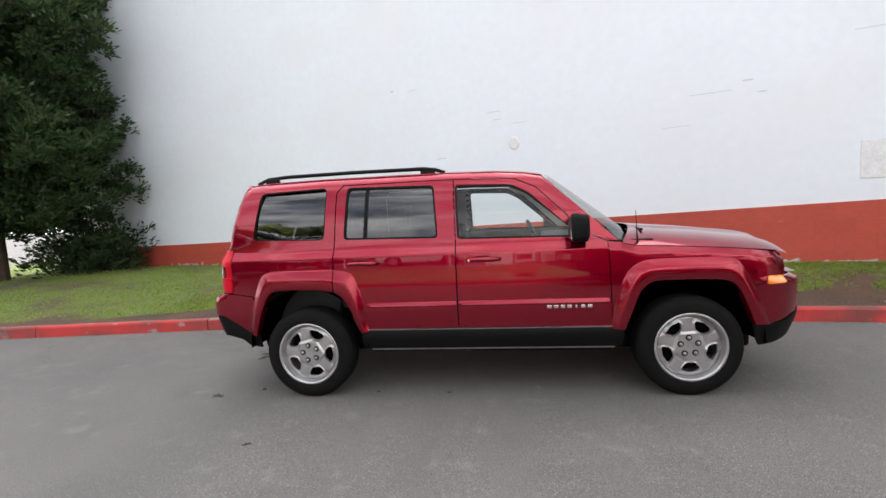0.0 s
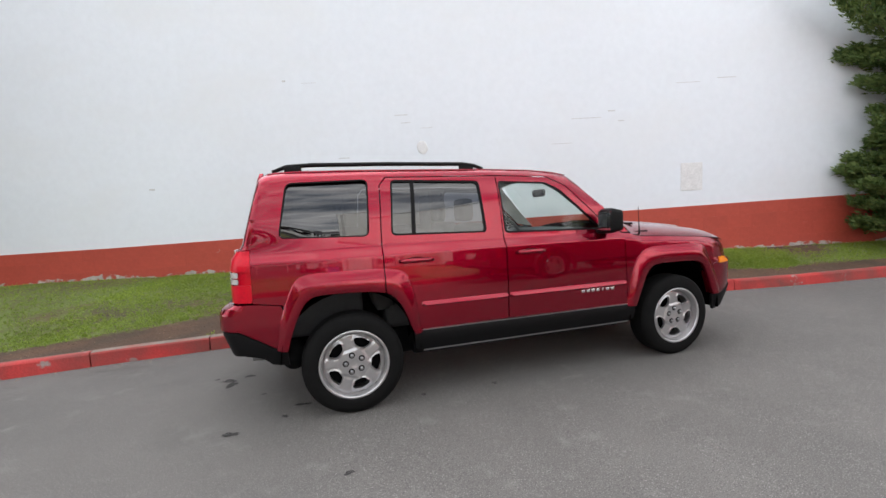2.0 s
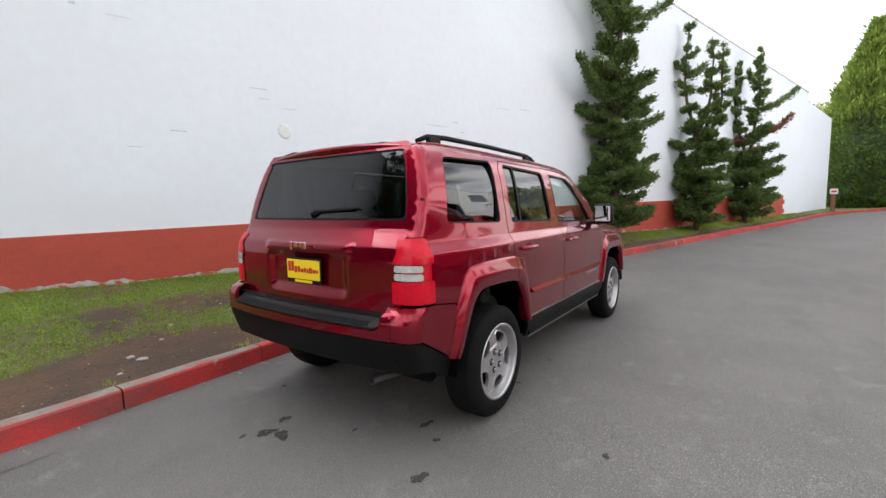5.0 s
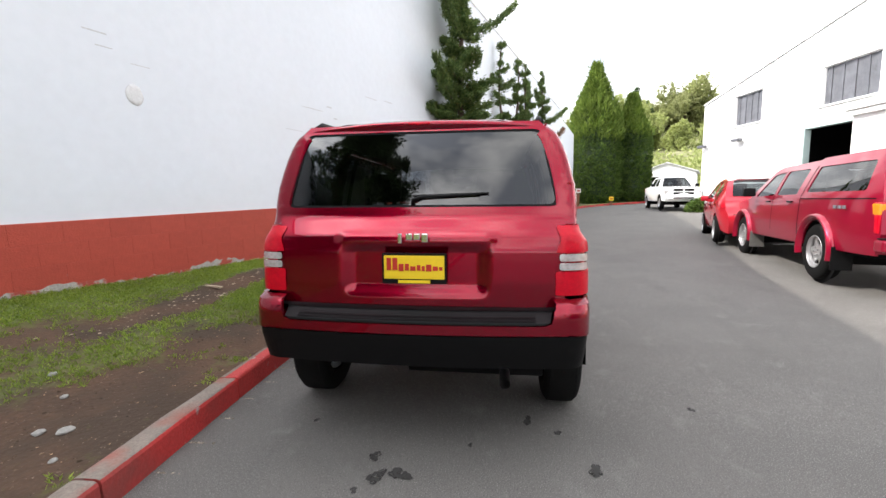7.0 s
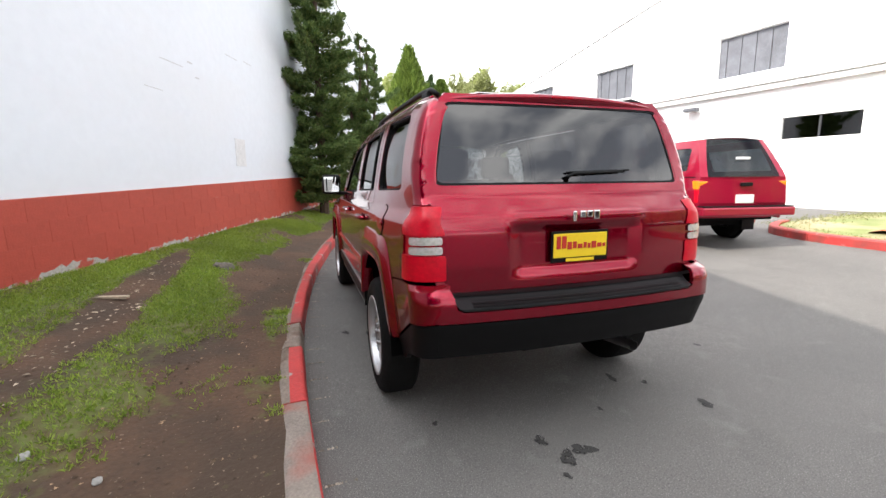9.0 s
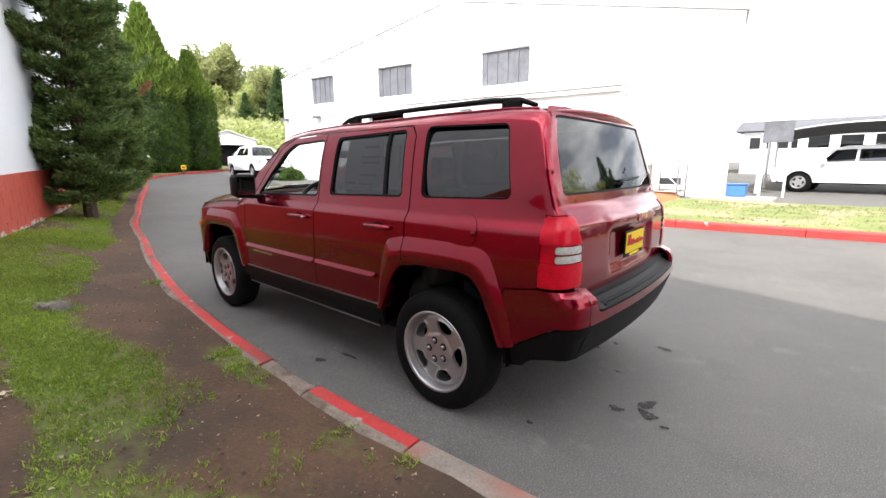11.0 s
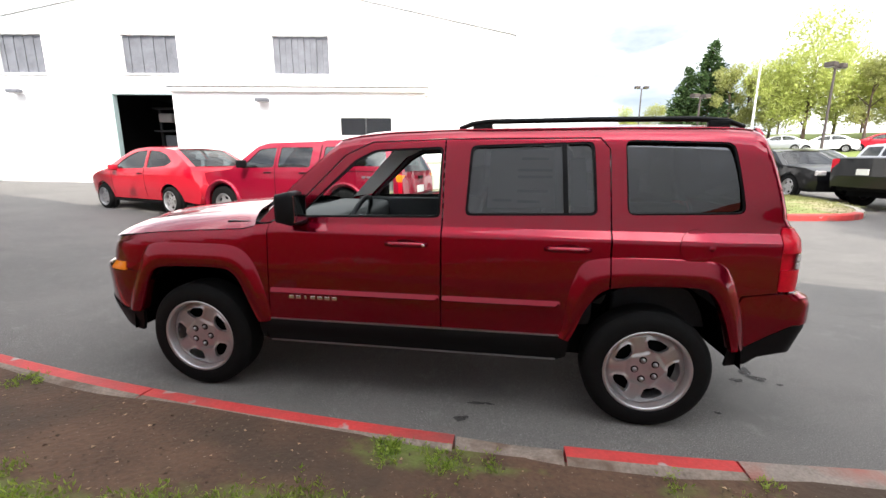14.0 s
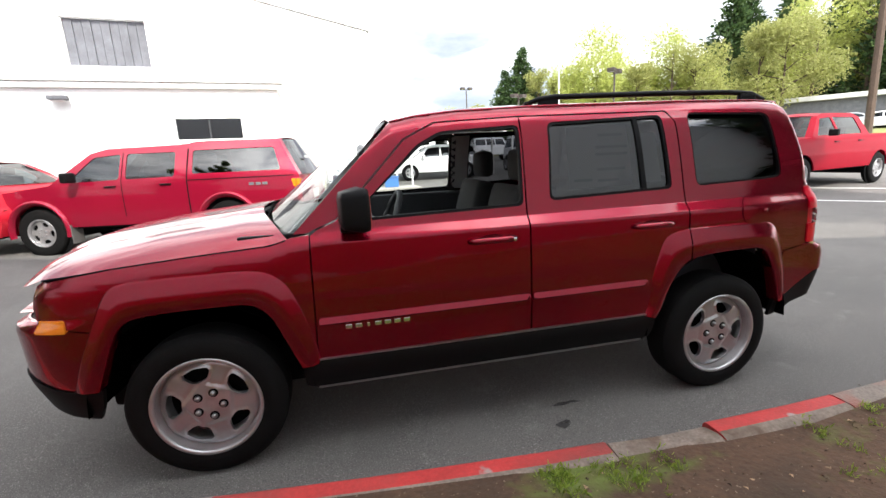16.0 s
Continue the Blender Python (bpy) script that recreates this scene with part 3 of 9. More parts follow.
holed_wall("wall_gable", 0, F_LEN, roof_z, openings, 0.25, M["facade"], FM, "sunlit white gable front of a workshop building")
bm = bmesh.new()
for u in (0.0, F_LEN - 0.25):
    box_into(bm, (u, -26, GB - 0.5), (u + 0.25, -0.26, 5.6))
box_into(bm, (0.26, -26, GB - 0.5), (F_LEN - 0.26, -25.7, 5.6))
bmesh.ops.transform(bm, matrix=FM, verts=bm.verts)
tagged(link("wall_workshop_sides", bm, M["facade"]), "white side and back walls of the workshop", "wall", "", "structure")
bm = bmesh.new()
for s in (-1, 1):
    u_e, u_r = (RIDGE - s * (RIDGE + 0.08)), RIDGE
    ze = roof_z(u_e)
    q = [(u_e, 0.035, ze + 0.01), (u_r, 0.035, roof_z(u_r) + 0.01), (u_r, -26.2, roof_z(u_r) + 0.01), (u_e, -26.2, ze + 0.01)]
    lo = [bm.verts.new(p) for p in q]
    hi = [bm.verts.new((p[0], p[1], p[2] + 0.07)) for p in q]
    bm.faces.new(lo[::-1])
    bm.faces.new(hi)
    for i in range(4):
        bm.faces.new((lo[i], lo[(i + 1) % 4], hi[(i + 1) % 4], hi[i]))
bmesh.ops.transform(bm, matrix=FM, verts=bm.verts)
M["roof_grey"] = mat("pale_roof_metal", (0.62, 0.62, 0.61), 0.5, var=0.06, scale=1)
roof_ws = tagged(link("roof_workshop", bm, M["roof_grey"]), "pale low-pitched gable roof of the workshop", "roof", "", "structure")
M["fascia"] = mat("weathered_grey_fascia", (0.70, 0.70, 0.70), 0.7, var=0.15, scale=4)
for s in (-1, 1):
    u_e = RIDGE - s * (RIDGE + 0.08)
    bm = bmesh.new()
    lo = [(u_e, roof_z(u_e)), (RIDGE, roof_z(RIDGE))]
    ring = [bm.verts.new((u, v, z + dz)) for u, z in lo for v, dz in ((0.037, 0.02), (0.065, 0.02), (0.065, 0.085), (0.037, 0.085))]
    for i in range(4):
        bm.faces.new((ring[i], ring[(i + 1) % 4], ring[4 + (i + 1) % 4], ring[4 + i]))
    bm.faces.new(ring[:4][::-1])
    bm.faces.new(ring[4:])
    bmesh.ops.recalc_face_normals(bm, faces=bm.faces)
    bmesh.ops.transform(bm, matrix=FM, verts=bm.verts)
    part("rake_fascia", bm, M["fascia"], roof_ws)
bm = bmesh.new()
box_into(bm, (0.26, -25.6, GB - 0.4), (F_LEN - 0.26, -0.27, GB + 0.35))
bmesh.ops.transform(bm, matrix=FM, verts=bm.verts)
tagged(link("floor_workshop", bm, M["concrete"]), "dark workshop concrete floor inside the doorway", "floor", "", "structure")


# ---- kerb stones, each a piece of its own ----
KERB_ROWS = [(-0.006, -0.08), (0.0, 0.02), (0.006, 0.118), (0.014, 0.132), (0.026, 0.137), (0.092, 0.136), (0.118, 0.133), (0.150, 0.116), (0.155, -0.05)]


def kerb_piece(parent, p0, p1, material, label="", rough=0.0):
    """One stone between two places on the kerb line, a joint's width short."""
    idx = [i for i, q in enumerate(kerb_line) if p0 <= i <= p1]
    line, sd = [kerb_line[i] for i in idx], [kerb_side[i] for i in idx]
    line = [line[0] + (line[1] - line[0]).normalized() * 0.006] + line[1:-1] + [line[-1] - (line[-1] - line[-2]).normalized() * 0.006]
    bm = bmesh.new()
    rings = []
    for k, (p, s) in enumerate(zip(line, sd)):
        base = gz(p.x, p.y)
        ring = []
        for o, h in KERB_ROWS:
            q = p + s * o
            j = 0.006 * noise.noise(Vector((q.x * 3, q.y * 3, h * 9)))
            c = rough * (0.5 + noise.noise(Vector((q.x * 9, q.y * 9, h * 14)))) if h > 0.05 else 0.0
            ring.append(bm.verts.new((q.x + j, q.y + j + (c * 0.8 if o < 0.1 else 0), base + h + j * 0.7 - c)))
        rings.append(ring)
    for a, b in zip(rings, rings[1:]):
        for k in range(len(a) - 1):
            bm.faces.new((a[k], b[k], b[k + 1], a[k + 1]))
    bm.faces.new(rings[0])
    bm.faces.new(rings[-1])
    return part("kerb_stone", bm, material, parent, label)


kerb = tagged(new("kerb"), "red painted concrete kerb, chipped and worn to bare concrete", "kerb", "", "structure")
joints = [-26, -22, -18, -15, -12.6, -10.3, -8.0, -5.9, -3.69, -2.62, -1.54, -0.80, -0.45, 1.40, 3.9, 6.3, 8.7, 11.1, 13.5, 16, 18.5, 21, 23.5, 26, 28.3, 30.2, 32.2, 35, 38, 41]
ends = [min(range(len(kerb_line)), key=lambda k: abs(kerb_line[k].x - j)) for j in joints]
for i, j in zip(ends, ends[1:]):
    if j - i < 2:
        j = min(i + 2, len(kerb_line) - 1)
    mid = (kerb_line[i].x + kerb_line[j].x) / 2
    if -0.80 < mid < -0.45:
        kerb_piece(kerb, i, j, M["concrete_rough"], "chipped bare concrete kerb stone", 0.020)
    elif -3.6 < mid < -1.5:
        ob = kerb_piece(kerb, i, j, [M["kerb_red"], M["concrete_top"]], "kerb stone with red face and worn bare top")
        for f in ob.data.polygons:
            if f.center.z > 0.10 and abs(f.normal.z) > 0.6:
                f.material_index = 1
    else:
        ob = kerb_piece(kerb, i, j, [M["kerb_red"], M["concrete_rough"]])
        for f in ob.data.polygons:
            if f.index % 8 >= 5 and f.index < 8 * (j - i):
                f.material_index = 1


# ---- vehicle kit: sheet panels cut from outlines and laid on a curved surface ----
from mathutils.geometry import delaunay_2d_cdt


def rounded(poly, r, n=4):
    """The outline with its corners rounded; r is one radius or one a corner."""
    out = []
    k = len(poly)
    for i in range(k):
        p, a, b = Vector(poly[i]).to_2d(), Vector(poly[i - 1]).to_2d(), Vector(poly[(i + 1) % k]).to_2d()
        rr = r[i] if isinstance(r, (list, tuple)) else r
        la, lb = (a - p).length, (b - p).length
        d = min(rr, la * 0.45, lb * 0.45)
        if d < 1e-4:
            out.append(tuple(p))
            continue
        s, e = p + (a - p) * d / la, p + (b - p) * d / lb
        for j in range(n + 1):
            t = j / n
            q = s * (1 - t) ** 2 + p * 2 * t * (1 - t) + e * t * t
            out.append((q.x, q.y))
    return out


def dense(poly, step):
    out = []
    for i in range(len(poly)):
        a, b = poly[i], poly[(i + 1) % len(poly)]
        n = max(1, int(math.hypot(b[0] - a[0], b[1] - a[1]) / step))
        out += [(a[0] + (b[0] - a[0]) * k / n, a[1] + (b[1] - a[1]) * k / n) for k in range(n)]
    return out


def panel(outlines, surf, cell=0.03, flange=None, sharp=38, creases=()):
    """A sheet bounded by the first outline, pierced by the others, laid on surf(a, b); flange: how far its edges turn in."""
    loops = [dense(o, cell) for o in outlines]
    pts, edges = [], []
    for lo in loops:
        s = len(pts)
        pts += lo
        edges += [(s + i, s + (i + 1) % len(lo)) for i in range(len(lo))]
    P = np.array(pts)
    E0, E1 = P[[e[0] for e in edges]], P[[e[1] for e in edges]]
    lo, hi = P.min(0), P.max(0)
    X, Y = np.meshgrid(np.arange(lo[0] + cell / 2, hi[0], cell), np.arange(lo[1] + cell / 2, hi[1], cell))
    Q = np.stack([X.ravel(), Y.ravel()], 1)
    if len(Q):
        inside = np.zeros(len(Q), bool)
        near = np.full(len(Q), 9.0)
        for a, b in zip(E0, E1):
            c = (a[1] > Q[:, 1]) != (b[1] > Q[:, 1])
            if abs(b[1] - a[1]) > 1e-12:
                xx = a[0] + (Q[:, 1] - a[1]) / (b[1] - a[1]) * (b[0] - a[0])
                inside ^= c & (Q[:, 0] < xx)
            d = b - a
            t = np.clip(((Q - a) @ d) / max(d @ d, 1e-12), 0, 1)
            near = np.minimum(near, np.hypot(*(Q - a - t[:, None] * d).T))
        Q = Q[inside & (near > cell * 0.45)]
        for line in creases:
            C = np.array(dense(list(line), cell)[:-1] or line)
            if len(Q):
                d = np.hypot(Q[:, None, 0] - C[None, :, 0], Q[:, None, 1] - C[None, :, 1]).min(1)
                Q = Q[d > cell * 0.4]
        pts += [tuple(q) for q in Q]
    nb = len(edges)
    for line in creases:
        s = len(pts)
        n0 = [line[0]]
        for a, b in zip(line, line[1:]):
            n = max(1, int(math.hypot(b[0] - a[0], b[1] - a[1]) / cell))
            n0 += [(a[0] + (b[0] - a[0]) * k / n, a[1] + (b[1] - a[1]) * k / n) for k in range(1, n + 1)]
        pts += n0
        edges = edges + [(s + i, s + i + 1) for i in range(len(n0) - 1)]
    v, _, f, *_ = delaunay_2d_cdt([Vector(p) for p in pts], edges, [], 0, 1e-6)
    C = np.array([[(v[t[0]].x + v[t[1]].x + v[t[2]].x) / 3, (v[t[0]].y + v[t[1]].y + v[t[2]].y) / 3] for t in f])
    ok = np.zeros(len(C), bool)
    for a, b in zip(E0, E1):
        if abs(b[1] - a[1]) > 1e-12:
            c = (a[1] > C[:, 1]) != (b[1] > C[:, 1])
            ok ^= c & (C[:, 0] < a[0] + (C[:, 1] - a[1]) / (b[1] - a[1]) * (b[0] - a[0]))
    f = [t for t, k in zip(f, ok) if k]
    bm = bmesh.new()
    la, lb = bm.verts.layers.float.new("pa"), bm.verts.layers.float.new("pb")
    vs = []
    for p in v:
        w = bm.verts.new(surf(p.x, p.y))
        w[la], w[lb] = p.x, p.y
        vs.append(w)
    for t in f:
        try:
            bm.faces.new([vs[i] for i in t])
        except ValueError:
            pass
    for w in [w for w in bm.verts if not w.link_faces]:
        bm.verts.remove(w)
    bmesh.ops.recalc_face_normals(bm, faces=bm.faces)
    if flange:
        border = [e for e in bm.edges if len(e.link_faces) == 1]
        made = bmesh.ops.extrude_edge_only(bm, edges=border)
        nv = [g for g in made["geom"] if isinstance(g, bmesh.types.BMVert)]
        for w in nv:
            w.co += flange(w.co)
            w[la] = 99.0
    bm.normal_update()
    for e in bm.edges:
        if len(e.link_faces) == 2 and e.calc_face_angle(0) > radians(sharp):
            e.smooth = False
    return bm


def true_normals(ob, surf):
    """Shade a pressed panel by the slope of the surface that it lies on."""
    me = ob.data
    pa = [d.value for d in me.attributes["pa"].data]
    pb = [d.value for d in me.attributes["pb"].data]
    me.shade_smooth()
    h = 0.002
    nor = []
    for a, b in zip(pa, pb):
        if a > 90:
            nor.append(None)
            continue
        n = (Vector(surf(a + h, b)) - Vector(surf(a - h, b))).cross(Vector(surf(a, b + h)) - Vector(surf(a, b - h)))
        nor.append(n.normalized() if n.length > 1e-12 else None)
    out = [(0.0, 0.0, 0.0)] * len(me.loops)
    for f in me.polygons:
        ns = [nor[i] for i in f.vertices]
        if any(n is None for n in ns):
            continue
        for li, n in zip(f.loop_indices, ns):
            n = -n if n.dot(f.normal) < 0 else n
            if n.dot(f.normal) > 0.8:
                out[li] = tuple(n)
    me.normals_split_custom_set(out)
    return ob


def grid_sheet(rows):
    """A sheet through rows of points of equal number."""
    bm = bmesh.new()
    g = [[bm.verts.new(p) for p in r] for r in rows]
    for a, b in zip(g, g[1:]):
        for k in range(len(a) - 1):
            bm.faces.new((a[k], a[k + 1], b[k + 1], b[k]))
    return bm


# vehicle materials
def paint(name, color, flake=0.25, rough=0.35, coat=1.0):
    m = mat(name, color, rough, flake, var=0.04, scale=3, fine=400, coat=coat, spec=0.05)
    m.node_tree.nodes["Principled BSDF"].inputs["Coat Roughness"].default_value = 0.02
    return m


M["cherry"] = paint("deep_cherry_red_paint", (0.245, 0.0005, 0.0155), 0.84, 0.27, 0.85)
M["cherry"].node_tree.nodes["Principled BSDF"].inputs["Coat IOR"].default_value = 1.5
M["cherry"].node_tree.nodes["Principled BSDF"].inputs["Coat Roughness"].default_value = 0.008
M["cherry_dark"] = paint("shaded_cherry_recess", (0.06, 0.0006, 0.003), 0.3, 0.4, 0.3)
M["red_paint"] = paint("bright_red_paint", (0.42, 0.012, 0.026), 0.0, 0.4)
M["red_truck"] = paint("solid_red_paint", (0.24, 0.003, 0.014), 0.0, 0.45, 0.12)
M["red_canopy"] = paint("metallic_red_paint", (0.28, 0.006, 0.028), 0.35, 0.3, 1.0)
# pale grey puts the sunlit sheen of the front mud flaps into their colour
M["flap_rubber"] = mat("dusty_flap_rubber", (0.11, 0.105, 0.10), 0.6, var=0.2, scale=12)
M["white_paint"] = paint("white_car_paint", (0.78, 0.78, 0.78), 0.0, 0.4)
M["silver_paint"] = paint("silver_car_paint", (0.45, 0.46, 0.48), 0.6, 0.35)
M["black_paint"] = paint("black_car_paint", (0.006, 0.006, 0.007), 0.0, 0.3, 0.6)
M["plastic"] = mat("black_moulded_plastic", (0.0045, 0.0045, 0.005), 0.5, spec=0.14, var=0.15, scale=20, fine=300, bump=0.1, bump_scale=300)
M["plastic_step"] = mat("dark_grey_bumper_step", (0.006, 0.0063, 0.007), 0.55, spec=0.25, var=0.15, scale=20)
M["rubber"] = mat("tyre_rubber", (0.0065, 0.0065, 0.0065), 0.8, spec=0.12, var=0.25, scale=14, fine=120, bump=0.2, bump_scale=150)
M["rim"] = mat("silver_painted_steel_wheel", (0.46, 0.455, 0.46), 0.28, 0.72, var=0.05, scale=10)
M["chrome"] = mat("chrome", (0.80, 0.80, 0.81), 0.08, 1.0, var=0.0)
M["steel"] = mat("dull_steel", (0.33, 0.33, 0.33), 0.35, 0.9, var=0.15, scale=15)
M["lamp_red"] = mat("red_lamp_lens", (0.50, 0.0015, 0.016), 0.3, var=0.20, scale=45, fine=160, coat=0.15, spec=0.2)
M["lamp_clear"] = mat("clear_lamp_lens", (0.50, 0.47, 0.47), 0.2, 0.3, var=0.2, scale=60, coat=0.5)
M["lamp_amber"] = mat("amber_lamp_lens", (0.80, 0.24, 0.015), 0.12, var=0.05, scale=40, coat=1.0)
M["seat"] = mat("charcoal_seat_cloth", (0.028, 0.027, 0.027), 0.9, var=0.2, scale=30, fine=200)
M["trim_in"] = mat("dark_cabin_plastic", (0.030, 0.032, 0.035), 0.6, var=0.15, scale=20)
M["liner"] = mat("pale_grey_headliner", (0.36, 0.36, 0.34), 0.9, var=0.06, scale=15)
M["paper"] = mat("white_sticker_paper", (0.62, 0.62, 0.60), 0.8, var=0.05, scale=15)
M["print"] = mat("grey_print", (0.16, 0.16, 0.17), 0.8, var=0.1)
M["glass_clear"] = glass("clear_car_glass", (0.80, 0.86, 0.84))
M["glass_dark"] = glass("privacy_car_glass", (0.085, 0.09, 0.10), 0.0, 1.95)
M["glass_mid"] = glass("tinted_car_glass", (0.26, 0.29, 0.30), 0.0, 1.6)
M["mirror"] = mat("mirror_glass", (0.5, 0.52, 0.53), 0.02, 1.0, var=0.0)
M["plate_yellow"] = mat("yellow_dealer_plate", (0.80, 0.56, 0.010), 0.5, var=0.04, scale=30)
M["plate_red"] = mat("red_plate_print", (0.45, 0.02, 0.01), 0.5, var=0.1)

PI = math.pi


def make_wheel(radius=0.346, width=0.205, rim_r=0.216, face=0.045, spokes=5, finish="rim", name="wheel", fine=False):
    """A wheel about the origin, its outer face towards +y. Returns the Empty."""
    root = new(name)
    hw = width / 2
    prof = [(rim_r - 0.012, -hw + 0.02), (rim_r + 0.004, -hw + 0.006), (rim_r + 0.03, -hw), (radius * 0.86, -hw + 0.002), (radius - 0.022, -hw + 0.012), (radius - 0.004, -hw + 0.032),
            (radius, -hw + 0.055), (radius, 0), (radius, hw - 0.055), (radius - 0.004, hw - 0.032), (radius - 0.022, hw - 0.012), (radius * 0.86, hw - 0.002),
            (rim_r + 0.03, hw), (rim_r + 0.004, hw - 0.006), (rim_r - 0.012, hw - 0.02)]
    seg = 64 if fine else 36
    bm = lathe(prof, seg, "y", close=False)
    part("tyre", bm, M["rubber"], root, smooth=True)
    bm = bmesh.new()
    # shallow tread blocks round the shoulder
    for k in range(60 if fine else 0):
        a = k * math.tau / 60
        m = Matrix.Rotation(-a, 4, "Y")
        for s in (-1, 1):
            box_into(bm, (radius - 0.012, s * (hw - 0.052) - 0.022, -0.013), (radius - 0.0022, s * (hw - 0.050) + 0.016, 0.013), 0, m)
    if fine:
        part("tread", bm, M["rubber"], root)["kind"] = "stuff"
    # rim: lip, stepped flange and barrel
    R = rim_r * 0.92
    bm = lathe([(R - 0.004, -hw + 0.03), (R, face - 0.016), (R + 0.003, face - 0.010), (R + 0.005, hw - 0.026), (rim_r - 0.011, hw - 0.014), (rim_r - 0.009, hw - 0.006), (rim_r - 0.004, hw - 0.002), (rim_r + 0.005, hw - 0.001),
                (rim_r + 0.008, hw - 0.006), (rim_r + 0.004, hw - 0.014)], seg, "y", close=False)
    rim = part("rim", bm, M[finish], root, smooth=True)
    # pressed disc with windows between the spokes
    circ = [(R * math.cos(k * math.tau / 60), R * math.sin(k * math.tau / 60)) for k in range(60)]
    TURN = radians(76)
    holes = []
    for s in range(spokes):
        c = (s + 0.5) * math.tau / spokes + TURN
        h = []
        for rr, aa in ((0.57, -0.26), (0.78, -0.37), (0.85, -0.31), (0.875, 0.0), (0.85, 0.31), (0.78, 0.37), (0.57, 0.26), (0.54, 0.0)):
            h.append((R * rr * math.cos(c + aa), R * rr * math.sin(c + aa)))
        holes.append(rounded(h, 0.014, 3))
    edge_pts = np.array([q for h in holes for q in dense(h, 0.004)])

    def disc(a, b):
        r = math.hypot(a, b) / R
        ang = (math.atan2(b, a) - TURN) % (math.tau / spokes)
        ang = min(ang, math.tau / spokes - ang)
        gap = float(np.hypot(edge_pts[:, 0] - a, edge_pts[:, 1] - b).min())
        y = face - 0.012 + 0.006 * (1 - sstep(ang * max(r, 0.3), 0.10, 0.22)) * sstep(r, 0.45, 0.55)
        y += 0.012 * (1 - sstep(r * math.cos(ang), 0.40, 0.50)) - 0.003 * (1 - sstep(r, 0.10, 0.16))
        y += 0.009 * (1 - sstep(gap, 0.003, 0.011)) * (gap < 0.02)
        y -= 0.010 * sstep(r, 0.93, 0.99)
        return (a, y, b)

    bm = panel([circ] + holes, disc, 0.0075 if fine else 0.024, lambda p: Vector((0, -0.020, 0)), 60)
    part("wheel_disc", bm, M[finish], root, "silver five-spoke pressed steel disc", smooth=True)
    for s in range(5):
        a = s * math.tau / 5 + TURN
        m = Matrix.Translation((0.057 * math.cos(a), face - 0.002, 0.057 * math.sin(a)))
        bm = lathe([(0.0125, -0.004), (0.0125, 0.012), (0.008, 0.019), (0.001, 0.020)], 10, "y")
        bmesh.ops.transform(bm, matrix=m, verts=bm.verts)
        part("lug_nut", bm, M["steel"], root, smooth=True)
        # raised near-black rings paint the shade of the pockets round the nuts
        if fine:
            bm = lathe([(0.0205, -0.003), (0.0205, 0.0030), (0.0125, 0.0030)], 14, "y", close=False)
            bmesh.ops.transform(bm, matrix=m, verts=bm.verts)
            part("lug_recess", bm, M["dark"], root)
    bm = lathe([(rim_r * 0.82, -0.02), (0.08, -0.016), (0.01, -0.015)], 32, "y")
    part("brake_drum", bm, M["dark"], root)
    return root


def put_wheels(car, wheel, axles, y, z, name="wheel", spins=(0, 0, 0, 0), rise=0.0):
    """Sets four wheels under a car as parts, the first being the made one."""
    first = True
    spins = list(spins)
    for x in axles:
        for s in (1, -1):
            m = Matrix.Translation((x, s * y, z if x < 0 else z + rise)) @ (Matrix.Identity(4) if s > 0 else Matrix.Rotation(PI, 4, "Z")) @ Matrix.Rotation(spins.pop(0), 4, "Y")
            w = wheel if first else copy_thing(wheel, m)
            if first:
                wheel.matrix_basis = m
                first = False
            w.parent = car


